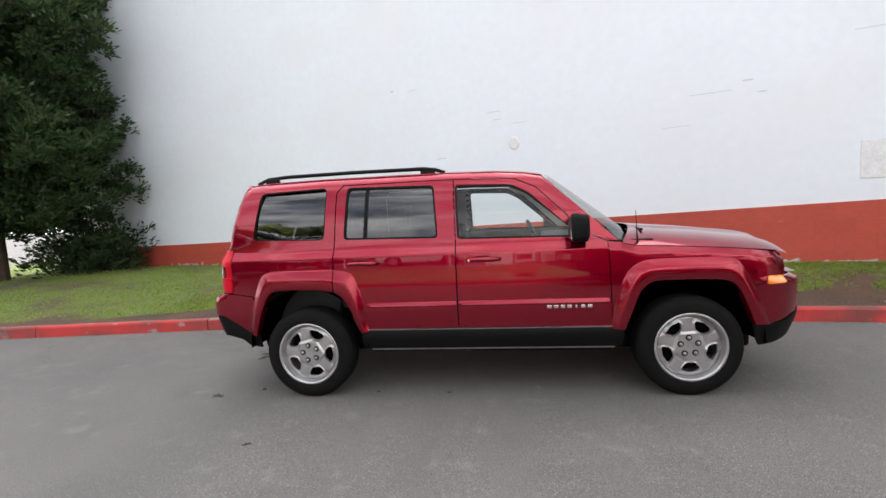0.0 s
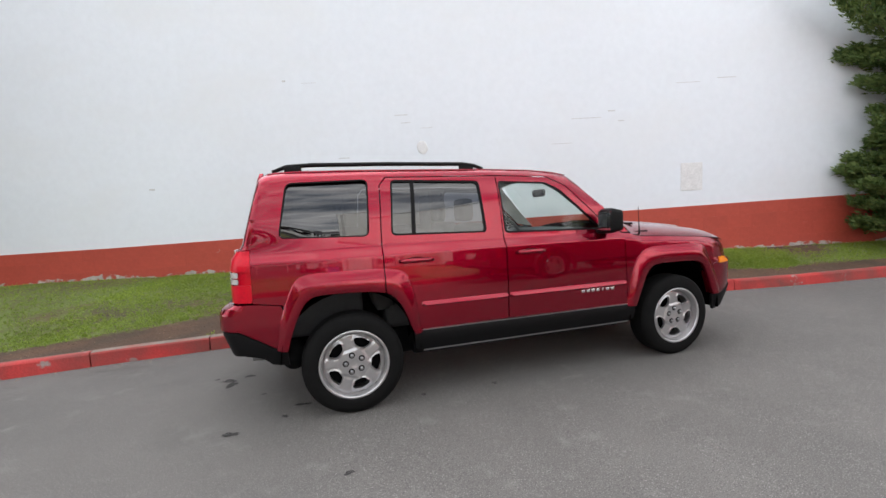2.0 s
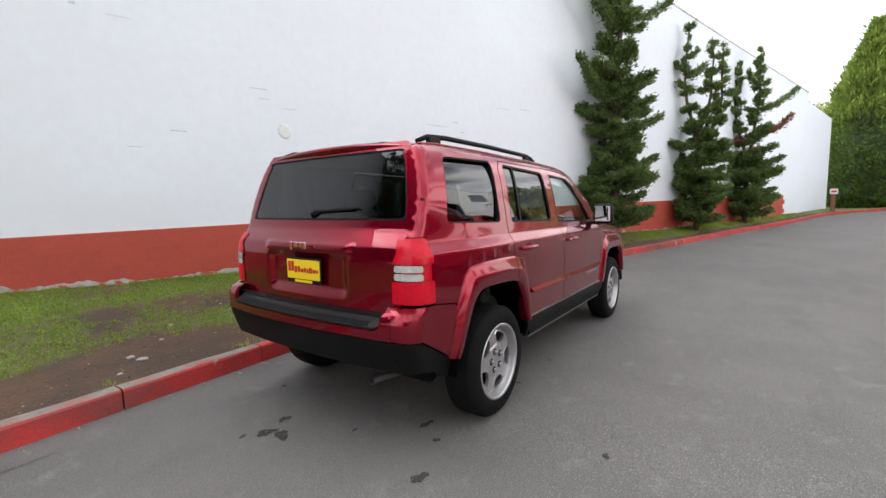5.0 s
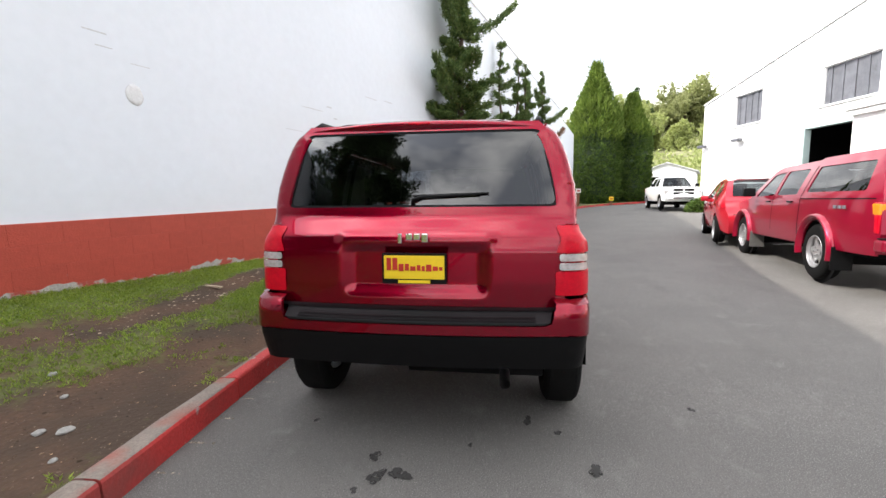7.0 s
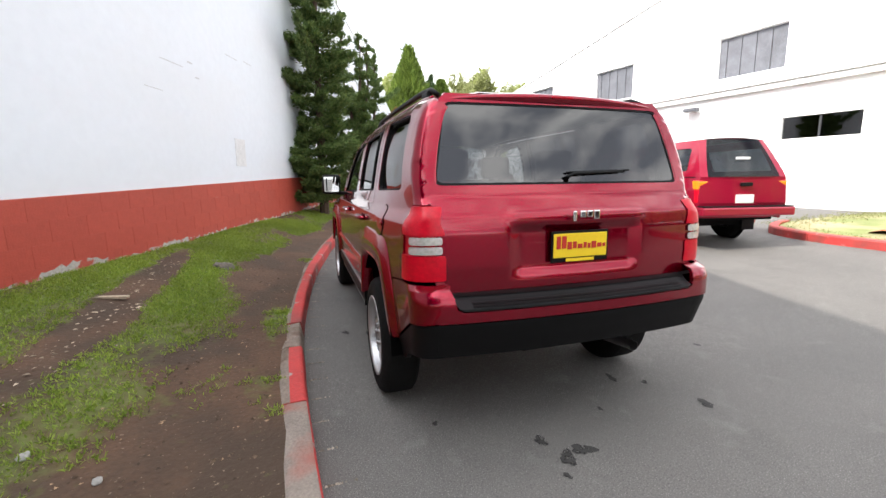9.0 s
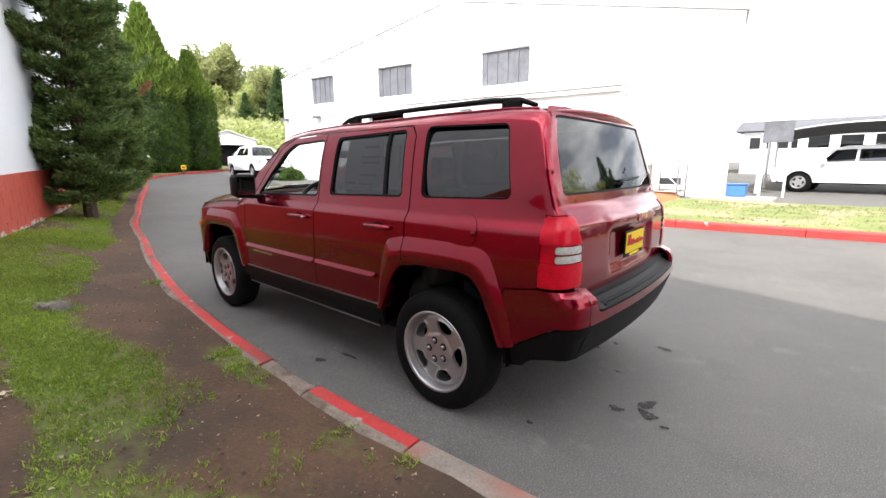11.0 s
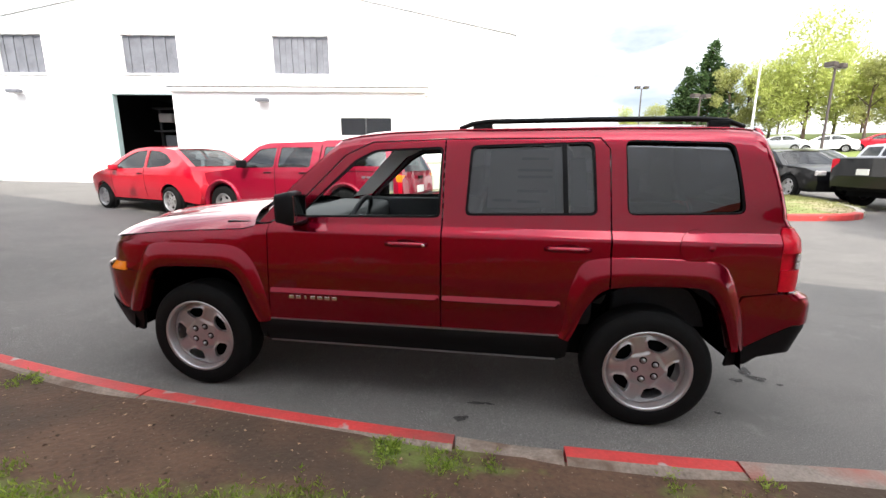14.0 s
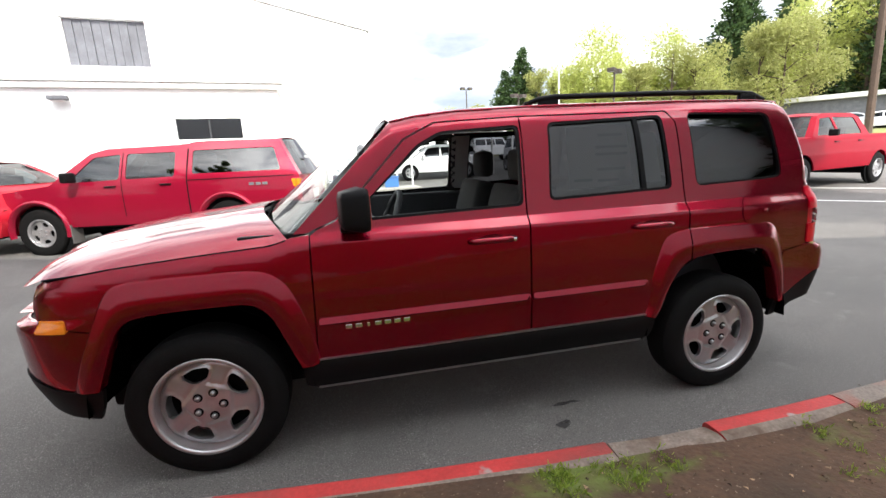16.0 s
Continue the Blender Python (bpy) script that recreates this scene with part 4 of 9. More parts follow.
def vehicle(name, label, m, sil, windows, bottom, arches, width, body_mat, wheel_r, axles, track, glass_side="glass_mid", glass_tags=("ws", "rw"),
            hub="rim", spokes=5, extras=None, cell=0.07, rim_share=0.66, group="parked cars"):
    """A parked vehicle from its side outline: sil runs from the front foot over the top to the rear foot as (x, z, tag);
    width(x, z) is its half breadth; windows are side outlines; arches are wheel cut-outs in the bottom edge."""
    car = new(name)
    car.matrix_world = m
    tagged(car, label, "car", group)
    low = [(sil[-1][0], bottom)]
    for ax, ar in arches:
        low += [(ax - ar * math.cos(t * PI / 10), wheel_r + 0.0 + max(bottom - wheel_r, ar * math.sin(t * PI / 10))) for t in range(11)]
    low += [(sil[0][0], bottom)]
    outline = [(p[0], p[1]) for p in sil] + low
    for s in (1, -1):
        bm = panel([outline] + [rounded(w, 0.05) for w in windows], lambda a, b: (a, s * width(a, b), b), cell, lambda p: Vector((0, -s * 0.03, 0)))
        part("body_side", bm, body_mat, car, smooth=True)
        for w in windows:
            bm = panel([rounded(w, 0.05)], lambda a, b: (a, s * (width(a, b) - 0.012), b), cell * 2)
            part("side_window", bm, M[glass_side], car, smooth=True)
    groups = []
    for a, b in zip(sil, sil[1:]):
        if groups and groups[-1][0] == b[2]:
            groups[-1][1].append(b)
        else:
            groups.append([b[2], [a, b]])
    for tag, seg in groups:
        pts = []
        for a, b in zip(seg, seg[1:]):
            n = max(1, int(math.hypot(b[0] - a[0], b[1] - a[1]) / 0.12))
            pts += [(a[0] + (b[0] - a[0]) * k / n, a[1] + (b[1] - a[1]) * k / n) for k in range(n)]
        pts.append(seg[-1][:2])
        rows = []
        for x, z in pts:
            w = width(x, z)
            row = []
            for k in range(13):
                t = -1 + 2 * k / 12
                bow = 1 - t * t
                dz = {"rf": 0.035, "hd": 0.03}.get(tag, 0.0) * bow
                dx = {"fr": 0.10, "ws": 0.08, "rr": -0.06, "rw": -0.05, "tg": -0.02}.get(tag, 0.0) * bow
                row.append((x + dx, w * t, z + dz))
            rows.append(row)
        if tag in glass_tags:
            for cut in (slice(0, 2), slice(11, 13)):
                part("pillar", grid_sheet([r[cut] for r in rows]), body_mat, car, smooth=True)
            rows = [r[1:12] for r in rows]
        part({"fr": "front_fascia", "hd": "hood", "ws": "windscreen", "rf": "roof", "rw": "rear_window", "rr": "rear_panel", "bed": "bed_cover", "tg": "tailgate"}[tag], grid_sheet(rows),
             M["glass_mid"] if tag in glass_tags else body_mat, car, smooth=True)
    x0, x1 = sil[-1][0] + 0.15, sil[0][0] - 0.15
    wmid = width((x0 + x1) / 2, bottom + 0.2)
    part("underbody", box((x0, -wmid + 0.12, bottom - 0.04), (x1, wmid - 0.12, bottom + 0.22), 0.02), M["dark"], car)
    # cabin: seats and dash seen through the glass
    if windows:
        wx0, wx1 = min(p[0] for w in windows for p in w), max(p[0] for w in windows for p in w)
        zb = min(p[1] for w in windows for p in w)
        part("cabin_floor", box((wx0, -wmid + 0.10, bottom + 0.24), (wx1, wmid - 0.10, zb - 0.10), 0.02), M["trim_in"], car)
        for sx in (wx1 - 1.15, wx1 - 2.0):
            for sy in (-0.36, 0.36):
                bm = box((sx - 0.06, sy - 0.22, zb - 0.2), (sx + 0.06, sy + 0.22, zb + 0.22), 0.04)
                box_into(bm, (sx - 0.05, sy - 0.11, zb + 0.23), (sx + 0.04, sy + 0.11, zb + 0.36), 0.03)
                part("seat", bm, M["seat"], car)
    wh = make_wheel(wheel_r, 0.22, wheel_r * rim_share, 0.078, spokes, hub)
    put_wheels(car, wh, axles, track, wheel_r)
    for ax in axles:
        bm = lathe([(wheel_r * 1.17, -track - 0.02), (wheel_r * 1.17, track + 0.02)], 24, "y", close=True)
        bmesh.ops.translate(bm, vec=(ax, 0, wheel_r), verts=bm.verts)
        bmesh.ops.delete(bm, geom=[f for f in bm.faces if f.calc_center_median().z < wheel_r * 0.7 and len(f.verts) == 4], context="FACES_ONLY")
        part("wheel_well", bm, M["dark"], car)
    if extras:
        extras(car)
    return car


# ---- the cherry-red boxy sport utility car ----
suv = tagged(new("sport_utility_car"), "clean deep cherry-red boxy five-door car parked along a red kerb", "car")

PROF = [(0.30, 0.795), (0.42, 0.818), (0.49, 0.832), (0.64, 0.838), (0.80, 0.838), (0.95, 0.833), (1.036, 0.829), (1.086, 0.790), (1.14, 0.778),
        (1.30, 0.749), (1.40, 0.728), (1.47, 0.709), (1.53, 0.686), (1.57, 0.664), (1.595, 0.632), (1.61, 0.598)]


def softened(table, loose, tight, lo, hi, step=0.002):
    """The table read finely with its corners rounded, less between lo and hi."""
    z = np.arange(table[0][0], table[-1][0] + step / 2, step)
    v = np.interp(z, [p[0] for p in table], [p[1] for p in table])
    out = []
    for q in z:
        r = tight if lo < q < hi else loose
        r = min(r, (q - z[0]) / 2 + 1e-4, (z[-1] - q) / 2 + 1e-4)
        w = np.exp(-0.5 * ((z - q) / r) ** 2)
        out.append(float((w * v).sum() / w.sum()))
    return [float(q) for q in z], out


PROF_Z, PROF_W = softened(PROF, 0.016, 0.0045, 1.0, 1.12)


def prof_width(z):
    return float(np.interp(z, PROF_Z, PROF_W))


# top line of the front fenders
FT = [(0.82, 1.072), (0.90, 1.064), (0.985, 1.040), (1.3, 1.022), (1.6, 1.000), (1.86, 0.972), (1.93, 0.950), (1.97, 0.935)]
ZR = [(-1.86, 1.572), (-1.78, 1.598), (-1.65, 1.609), (-1.2, 1.614), (-0.3, 1.607), (0.1, 1.594), (0.3, 1.575), (0.42, 1.552), (0.6, 1.44), (1.05, 1.10)]
YT = [(0.30, 0.735), (1.05, 0.735), (1.15, 0.728), (1.2, 0.722), (1.56, 0.642), (1.62, 0.585)]
YE = [(0.30, 0.690), (1.15, 0.692), (1.2, 0.692), (1.56, 0.612), (1.62, 0.56)]
XR = [(0.74, -2.060), (0.85, -2.065), (1.0, -2.061), (1.066, -2.050), (1.150, -1.986), (1.19, -1.975), (1.4, -1.914), (1.56, -1.868), (1.62, -1.845)]
BOW_G, BOW_B = 0.030, 0.040
XB = [(0.34, -2.045), (0.42, -2.095), (0.58, -2.150), (0.60, -2.160), (0.73, -2.160), (0.765, -2.140), (0.79, -2.085)]
XS = [(0.34, 1.665), (0.46, 1.70), (0.55, 1.73), (0.78, 1.74), (0.805, 1.69), (0.98, 1.66), (1.06, 1.62)]
# wheel openings and the outer edge of their squared flares, point by point
OPEN_F = [(1.700, 0.506), (1.688, 0.535), (1.655, 0.62), (1.605, 0.735), (1.56, 0.785), (1.50, 0.803), (1.40, 0.810), (1.25, 0.811), (1.11, 0.808), (1.05, 0.785), (1.00, 0.725), (0.958, 0.62), (0.92, 0.52), (0.908, 0.485)]
EDGE_F = [(1.804, 0.506), (1.792, 0.54), (1.745, 0.66), (1.68, 0.80), (1.635, 0.89), (1.575, 0.942), (1.42, 0.952), (1.25, 0.953), (1.08, 0.950), (0.985, 0.922), (0.915, 0.845), (0.868, 0.715), (0.828, 0.54), (0.822, 0.490)]
OPEN_R = [(-0.898, 0.485), (-0.925, 0.54), (-0.96, 0.64), (-1.00, 0.71), (-1.04, 0.76), (-1.088, 0.788), (-1.20, 0.806), (-1.36, 0.812), (-1.50, 0.812), (-1.565, 0.795), (-1.615, 0.745), (-1.665, 0.64), (-1.70, 0.54), (-1.720, 0.47)]
EDGE_R = [(-0.838, 0.500), (-0.86, 0.56), (-0.875, 0.70), (-0.903, 0.815), (-0.955, 0.922), (-1.088, 0.952), (-1.20, 0.955), (-1.38, 0.956), (-1.55, 0.952), (-1.635, 0.93), (-1.685, 0.86), (-1.745, 0.70), (-1.775, 0.56), (-1.790, 0.48)]
MID_F = [(a[0] * 0.6 + b[0] * 0.4, a[1] * 0.6 + b[1] * 0.4) for a, b in zip(OPEN_F, EDGE_F)]
MID_R = [(a[0] * 0.6 + b[0] * 0.4, a[1] * 0.6 + b[1] * 0.4) for a, b in zip(OPEN_R, EDGE_R)]


def curve(pts, sub):
    """A rounded line through pts with sub steps between each two."""
    out = []
    p = [Vector(q) for q in pts]
    for i in range(len(p) - 1):
        a, b, c, d = p[max(i - 1, 0)], p[i], p[i + 1], p[min(i + 2, len(p) - 1)]
        for k in range(sub):
            t = k / sub
            out.append(0.5 * (2 * b + (c - a) * t + (2 * a - 5 * b + 4 * c - d) * t * t + (3 * b - a - 3 * c + d) * t ** 3))
    return out + [p[-1]]


def suv_width(x, z):
    zz = z
    if z > 1.30:
        zz = 1.30 + (z - 1.30) * (1.606 - 1.30) / max(0.05, lerp(x, ZR) - 1.30) if lerp(x, ZR) > 1.36 else z
    if x > 0.82:
        ft = lerp(x, FT)
        zz += max(0.0, 1.080 - ft) * sstep(z, ft - 0.085, ft - 0.045)
    w = prof_width(min(zz, 1.61))
    if x < -1.45:
        w -= 0.040 * sstep(-x, 1.45, 1.98) * (1 - 0.8 * sstep(z, 1.06, 1.30))
    return w


def suv_side(a, z, s=1, off=0.0, bumper=False):
    """A place on the flank: a runs along the car and on round its corners."""
    xr = lerp(z, XB) + BOW_B * (lerp(z, YT) / 0.66) ** 2 if bumper else lerp(z, XR) + BOW_G * (lerp(z, YT) / 0.66) ** 2
    xf = lerp(z, XS)
    if a > xf:
        w = suv_width(min(a, xf + 0.25), z) + off
        t = min((a - xf) / 0.33, PI / 2)
        return (xf + (0.33 + off) * math.sin(t), s * (w - 0.26 * (1 - math.cos(t))), z)
    w = suv_width(a, z)
    rc = max(0.03, lerp(z, PROF if z < 1.3 else [(1.3, 0.745), (1.53, 0.686), (1.57, 0.664), (1.61, 0.598)]) - lerp(z, YT))
    if a < xr + rc:
        arc = xr + rc - a
        t = min(arc / rc, PI / 2)
        y = w + off - (rc + off) * (1 - math.cos(t)) - max(0.0, arc - rc * PI / 2)
        return (xr + rc - (rc + off) * math.sin(t) - (BOW_B if bumper else BOW_G) * max(0.0, (lerp(z, YT) / 0.66) ** 2 - max(y, 0.0) ** 2 / 0.4356) * (arc > rc * PI / 2), s * y, z)
    return (a, s * (w + off), z)


def a_end(z, bumper=False):
    xr = lerp(z, XB) + BOW_B * (lerp(z, YT) / 0.66) ** 2 if bumper else lerp(z, XR) + BOW_G * (lerp(z, YT) / 0.66) ** 2
    rc = max(0.03, lerp(z, PROF) - lerp(z, YT))
    return xr + rc - rc * PI / 2 - (lerp(z, YT) - lerp(z, YE))


W_FRONT = [(0.655, 1.112), (-0.185, 1.128), (-0.195, 1.512), (0.20, 1.494), (0.315, 1.435)]
W_REAR = [(-0.322, 1.142), (-1.018, 1.158), (-0.992, 1.538), (-0.345, 1.518)]
W_QUART = [(-1.165, 1.162), (-1.735, 1.178), (-1.672, 1.532), (-1.145, 1.546)]
FENDER = [(0.822, 1.072), (0.90, 1.064), (0.985, 1.040), (1.3, 1.022), (1.6, 1.000), (1.86, 0.972), (1.93, 0.945), (1.94, 0.86), (1.92, 0.812), (1.80, 0.782), (1.70, 0.760)] + MID_F[3:13] + [(0.838, 0.505)]
BUMPER_F = [(1.692, 0.752), (1.80, 0.776), (1.93, 0.806), (2.255, 0.806), (2.255, 0.600), (1.98, 0.560), (1.88, 0.524), (1.79, 0.510)] + MID_F[1:3] + [(1.642, 0.745)]
BUMPER_FL = [(1.695, 0.500), (1.79, 0.503), (1.88, 0.517), (1.98, 0.553), (2.255, 0.593), (2.255, 0.45), (1.98, 0.405), (1.86, 0.375), (1.74, 0.362), (1.712, 0.42)]
F_DOOR = [(0.816, 1.070), (0.832, 0.510), (-0.194, 0.514), (-0.194, 1.10), (-0.200, 1.548), (0.215, 1.532), (0.365, 1.462), (0.700, 1.122), (0.79, 1.088)]
R_DOOR = [(-0.202, 1.10), (-0.202, 0.514), (-0.86, 0.510)] + MID_R[1:6] + [(-1.082, 0.858), (-1.084, 1.10), (-1.066, 1.50), (-1.02, 1.552), (-0.208, 1.548)]
zt = [(x, lerp(x, ZR) - 0.003) for x in (0.42, 0.3, 0.1, -0.3, -0.75, -1.2, -1.65, -1.78)]
QUARTER = [(0.826, 1.080), (0.888, 1.079), (0.705, 1.260), (0.535, 1.428)] + zt + [(a_end(z), z) for z in (1.54, 1.45, 1.3, 1.2, 1.15, 1.118)] + \
    [(-1.905, 1.118), (-1.905, 0.790), (-1.80, 0.776), (-1.735, 0.768), (-1.70, 0.68)] + MID_R[10:5:-1] + [(-1.092, 0.862),
     (-1.092, 1.10), (-1.074, 1.50), (-1.026, 1.560), (-0.20, 1.556), (0.218, 1.540), (0.372, 1.468), (0.706, 1.128), (0.80, 1.094)]
BUMPER_R = [MID_R[12], (-1.705, 0.66), (-1.745, 0.762), (-1.905, 0.783)] + [(a_end(z, True), z) for z in (0.785, 0.74, 0.68, 0.640)] + [(-2.0, 0.622), (-1.87, 0.545), (-1.80, 0.50), (-1.75, 0.49)]
BUMPER_RL = [(-1.728, 0.482), (-1.80, 0.492), (-1.87, 0.537), (-2.0, 0.614)] + [(a_end(z, True), z) for z in (0.632, 0.55, 0.465)] + [(-1.98, 0.462), (-1.87, 0.430), (-1.82, 0.385), (-1.72, 0.368)]
ROCKER = [(0.905, 0.498), (0.835, 0.505), (-0.84, 0.505), (-0.905, 0.490), (-0.892, 0.375), (-0.84, 0.352), (0.85, 0.358), (0.90, 0.38)]


def suv_flank(s):
    inw = lambda p: Vector((0, -s * 0.022, 0))
    sd = lambda a, b: suv_side(a, b, s)
    sb = lambda a, b: suv_side(a, b, s, 0.0, True)
    true_normals(part("front_fender", panel([FENDER], sd, 0.016, inw), M["cherry"], suv, "cherry-red front fender", True), sd)
    part("front_bumper_corner", panel([BUMPER_F], sd, 0.022, inw), M["cherry"], suv, smooth=True)
    part("front_bumper_lower_corner", panel([BUMPER_FL], lambda a, b: suv_side(a, b, s, 0.006), 0.03, inw), M["plastic"], suv, "black plastic lower bumper", True)
    fd = part("front_door", panel([F_DOOR, rounded(W_FRONT, 0.03)], sd, 0.018, inw, creases=[[(0.775, z), (-0.186, z)] for z in (1.030, 1.042, 1.080, 1.092)]), M["cherry"], suv, "cherry-red front door with its window down" if s > 0 else "", True)
    rd = part("rear_door", panel([R_DOOR, rounded(W_REAR, 0.035)], sd, 0.018, inw, creases=[[(-0.210, z), (-1.076, z)] for z in (1.030, 1.042, 1.080, 1.092)]), M["cherry"], suv, smooth=True)
    qp = part("body_side", panel([QUARTER, rounded(W_QUART, 0.045)], sd, 0.018, inw, creases=[[(-1.10, z), (-1.895, z)] for z in (1.030, 1.042, 1.080, 1.092)]), M["cherry"], suv, smooth=True)
    for ob in (fd, rd, qp):
        true_normals(ob, sd)
    part("rear_bumper_corner", panel([BUMPER_R], sb, 0.022, inw), M["cherry"], suv, smooth=True)
    part("rear_bumper_lower_corner", panel([BUMPER_RL], lambda a, b: suv_side(a, b, s, -0.008, True), 0.03, inw), M["plastic"], suv, "black plastic lower bumper", True)
    part("sill_cladding", panel([ROCKER], lambda a, b: suv_side(a, b, s, 0.004 + 0.012 * sstep(b, 0.36, 0.42) * (1 - sstep(b, 0.47, 0.505))), 0.03, inw), M["plastic"], suv, "black plastic sill cladding", True)
    part("sill_strip", panel([[(0.85, 0.356), (0.85, 0.366), (-0.84, 0.362), (-0.84, 0.352)]], lambda a, b: suv_side(a, b, s, 0.010), 0.05, inw), M["steel"], suv, "thin pale sill edge")
    part("cladding_lip", panel([[(0.83, 0.5035), (0.83, 0.5095), (-0.85, 0.5095), (-0.85, 0.5035)]], lambda a, b: suv_side(a, b, s, 0.009), 0.05, inw), M["steel"], suv, "pale upper lip of the sill cladding")
    # squared wheel-arch flares: a sloping upper face and an upright lower one
    def flare(op, ed, par):
        cols = list(zip(curve(op, 4), curve(ed, 4)))
        rows = []
        for f, o in ((0.0, -0.004), (0.05, 0.003), (0.12, 0.007), (0.42, 0.022), (0.50, 0.0250), (0.60, 0.0260), (0.97, 0.0250), (1.0, 0.023)):
            rows.append([suv_side(e.x + (q.x - e.x) * f, e.y + (q.y - e.y) * f, s, o) for q, e in cols])
        rows.append([suv_side(q.x, q.y, s, -0.05) for q, e in cols])
        return part("arch_flare", grid_sheet(rows), M["cherry"], par, "cherry-red squared wheel-arch flare", True)

    flare(OPEN_F, EDGE_F, suv)
    door_n = 5
    flare(OPEN_R[:door_n] + [(-1.0845, 0.787)], EDGE_R[:door_n] + [(-1.0845, 0.952)], rd)
    flare([(-1.0915, 0.789)] + OPEN_R[door_n + 1:], [(-1.0915, 0.952)] + EDGE_R[door_n + 1:], qp)
    # window seals, glass
    for nm, poly, par, gl, grow in (("front", W_FRONT, fd, "glass_clear", 0.011), ("rear", W_REAR, rd, "glass_dark", 0.011), ("quarter", W_QUART, qp, "glass_dark", 0.007)):
        c = Vector((sum(p[0] for p in poly) / len(poly), sum(p[1] for p in poly) / len(poly)))
        inner = []
        for p in poly:
            d = Vector(p) - c
            inner.append((c.x + d.x * (1 - 1.15 * grow / max(0.1, abs(d.x))), c.y + d.y * (1 - 1.1 * grow / max(0.1, abs(d.y)))))
        part("window_seal", panel([rounded(poly, 0.035), rounded(inner, 0.03)], lambda a, b: suv_side(a, b, s, -0.004), 0.04, lambda p: Vector((0, -s * 0.02, 0))), M["plastic"], par, "black rubber window seal", True)
        bow = 0.0145 if nm == "quarter" else 0.002
        pane = lambda a, b, bow=bow: suv_side(a, b, s, -0.015 - bow * ((b - 1.355) / 0.19) ** 2)
        if not (nm == "front" and s > 0):
            true_normals(part("window_pane", panel([rounded(poly, 0.03)], pane, 0.04), M[gl], par, "dark privacy glass" if gl == "glass_dark" else "clear glass", True), pane)
        if nm == "front":
            grown = [(c.x + (p[0] - c.x) * 1.10, c.y + (p[1] - c.y) * 1.16) for p in poly]
            part("window_trim", panel([rounded(grown, 0.03), rounded(poly, 0.035)], lambda a, b: suv_side(a, b, s, -0.045), 0.05), M["trim_in"], par, smooth=True)
    # divider bar of the rear door window
    part("divider_bar", panel([[(-0.872, 1.152), (-0.846, 1.152), (-0.826, 1.534), (-0.850, 1.534)]], lambda a, b: suv_side(a, b, s, -0.007), 0.05, inw), M["plastic"], rd, smooth=True)
    # rub strips
    for par, x0, x1 in ((fd, 0.815, -0.190), (rd, -0.206, -0.845)):
        part("rub_strip", panel([rounded([(x0, 0.668), (x0, 0.702), (x1, 0.702), (x1, 0.668)], 0.012)], lambda a, b: suv_side(a, b, s, 0.003 + 0.013 * min(1.0, (0.704 - b) / 0.026) * sstep(b, 0.664, 0.676)), 0.016, inw), M["cherry"], par, smooth=True)
    # handles, each with a dark ellipse on the door painting its shadow
    for par, hx in ((fd, -0.005), (rd, -0.868)):
        y0 = suv_width(hx, 0.985)
        bm = bmesh.new()
        pts = []
        for k in range(9):
            t = k / 8
            pts.append((hx + 0.115 - 0.23 * t, s * (y0 + 0.004 + 0.032 * math.sin(PI * t) ** 0.5), 0.985 + 0.004 * math.sin(PI * t)))
        tube(pts, [0.012] + [0.0155] * 7 + [0.012], 8, True, bm)
        part("door_handle", bm, M["cherry"], par, smooth=True)
        sc = [(hx + 0.060 * math.cos(t * math.tau / 16), 0.992 + 0.020 * math.sin(t * math.tau / 16)) for t in range(16)]
        part("handle_scoop", panel([sc], lambda a, b: suv_side(a, b, s, 0.0015), 0.012), M["cherry_dark"], par)
    m = Matrix.Translation((-0.105, s * (suv_width(-0.1, 0.985) + 0.030), 0.985))
    bm = lathe([(0.009, -0.006), (0.009, 0.006), (0.004, 0.008)], 10, "y")
    bmesh.ops.transform(bm, matrix=m, verts=bm.verts)
    part("key_lock", bm, M["chrome"], fd)
    # raised model lettering, as plain bars
    for k in range(7):
        x = 0.420 + k * 0.044
        w = 0.012 if k == 4 else 0.030
        y0 = suv_width(x, 0.648)
        part("badge_bar", box((x - w / 2 + 0.005, s * (y0 + 0.001) - 0.003, 0.638), (x + w / 2 + 0.005, s * (y0 + 0.001) + 0.003, 0.658), 0.002), M["chrome"], fd, "small chrome badge bar")
    # tail lamp: red, two clear cells, red
    zs = [(1.112, 0.992, "lamp_red"), (0.986, 0.953, "lamp_clear"), (0.946, 0.913, "lamp_clear"), (0.907, 0.798, "lamp_red")]
    lamp = part("tail_lamp", panel([[(-1.900, 1.116), (-1.900, 0.793), (a_end(0.80) - 0.004, 0.793), (a_end(0.95) - 0.004, 0.95), (a_end(1.1) - 0.004, 1.116)]], lambda a, b: suv_side(a, b, s, -0.01), 0.03), M["lamp_red"], suv, "upright red tail lamp with clear middle cells", True)
    for z1, z0, mt in zs:
        inset = 0.0 if mt == "lamp_red" else 0.026
        part("lamp_lens", panel([rounded([(-1.906 - 2.7 * inset, z1), (-1.906 - 2.7 * inset, z0), (a_end(z0) + 0.002 + 0.6 * inset, z0), (a_end(z1) + 0.002 + 0.6 * inset, z1)], 0.012)],
                                lambda a, b: suv_side(a, b, s, 0.006 + (0.003 if mt == "lamp_clear" else 0.0)), 0.02, lambda p: Vector((0.0, -s * 0.012, 0))), M[mt], lamp, smooth=True)
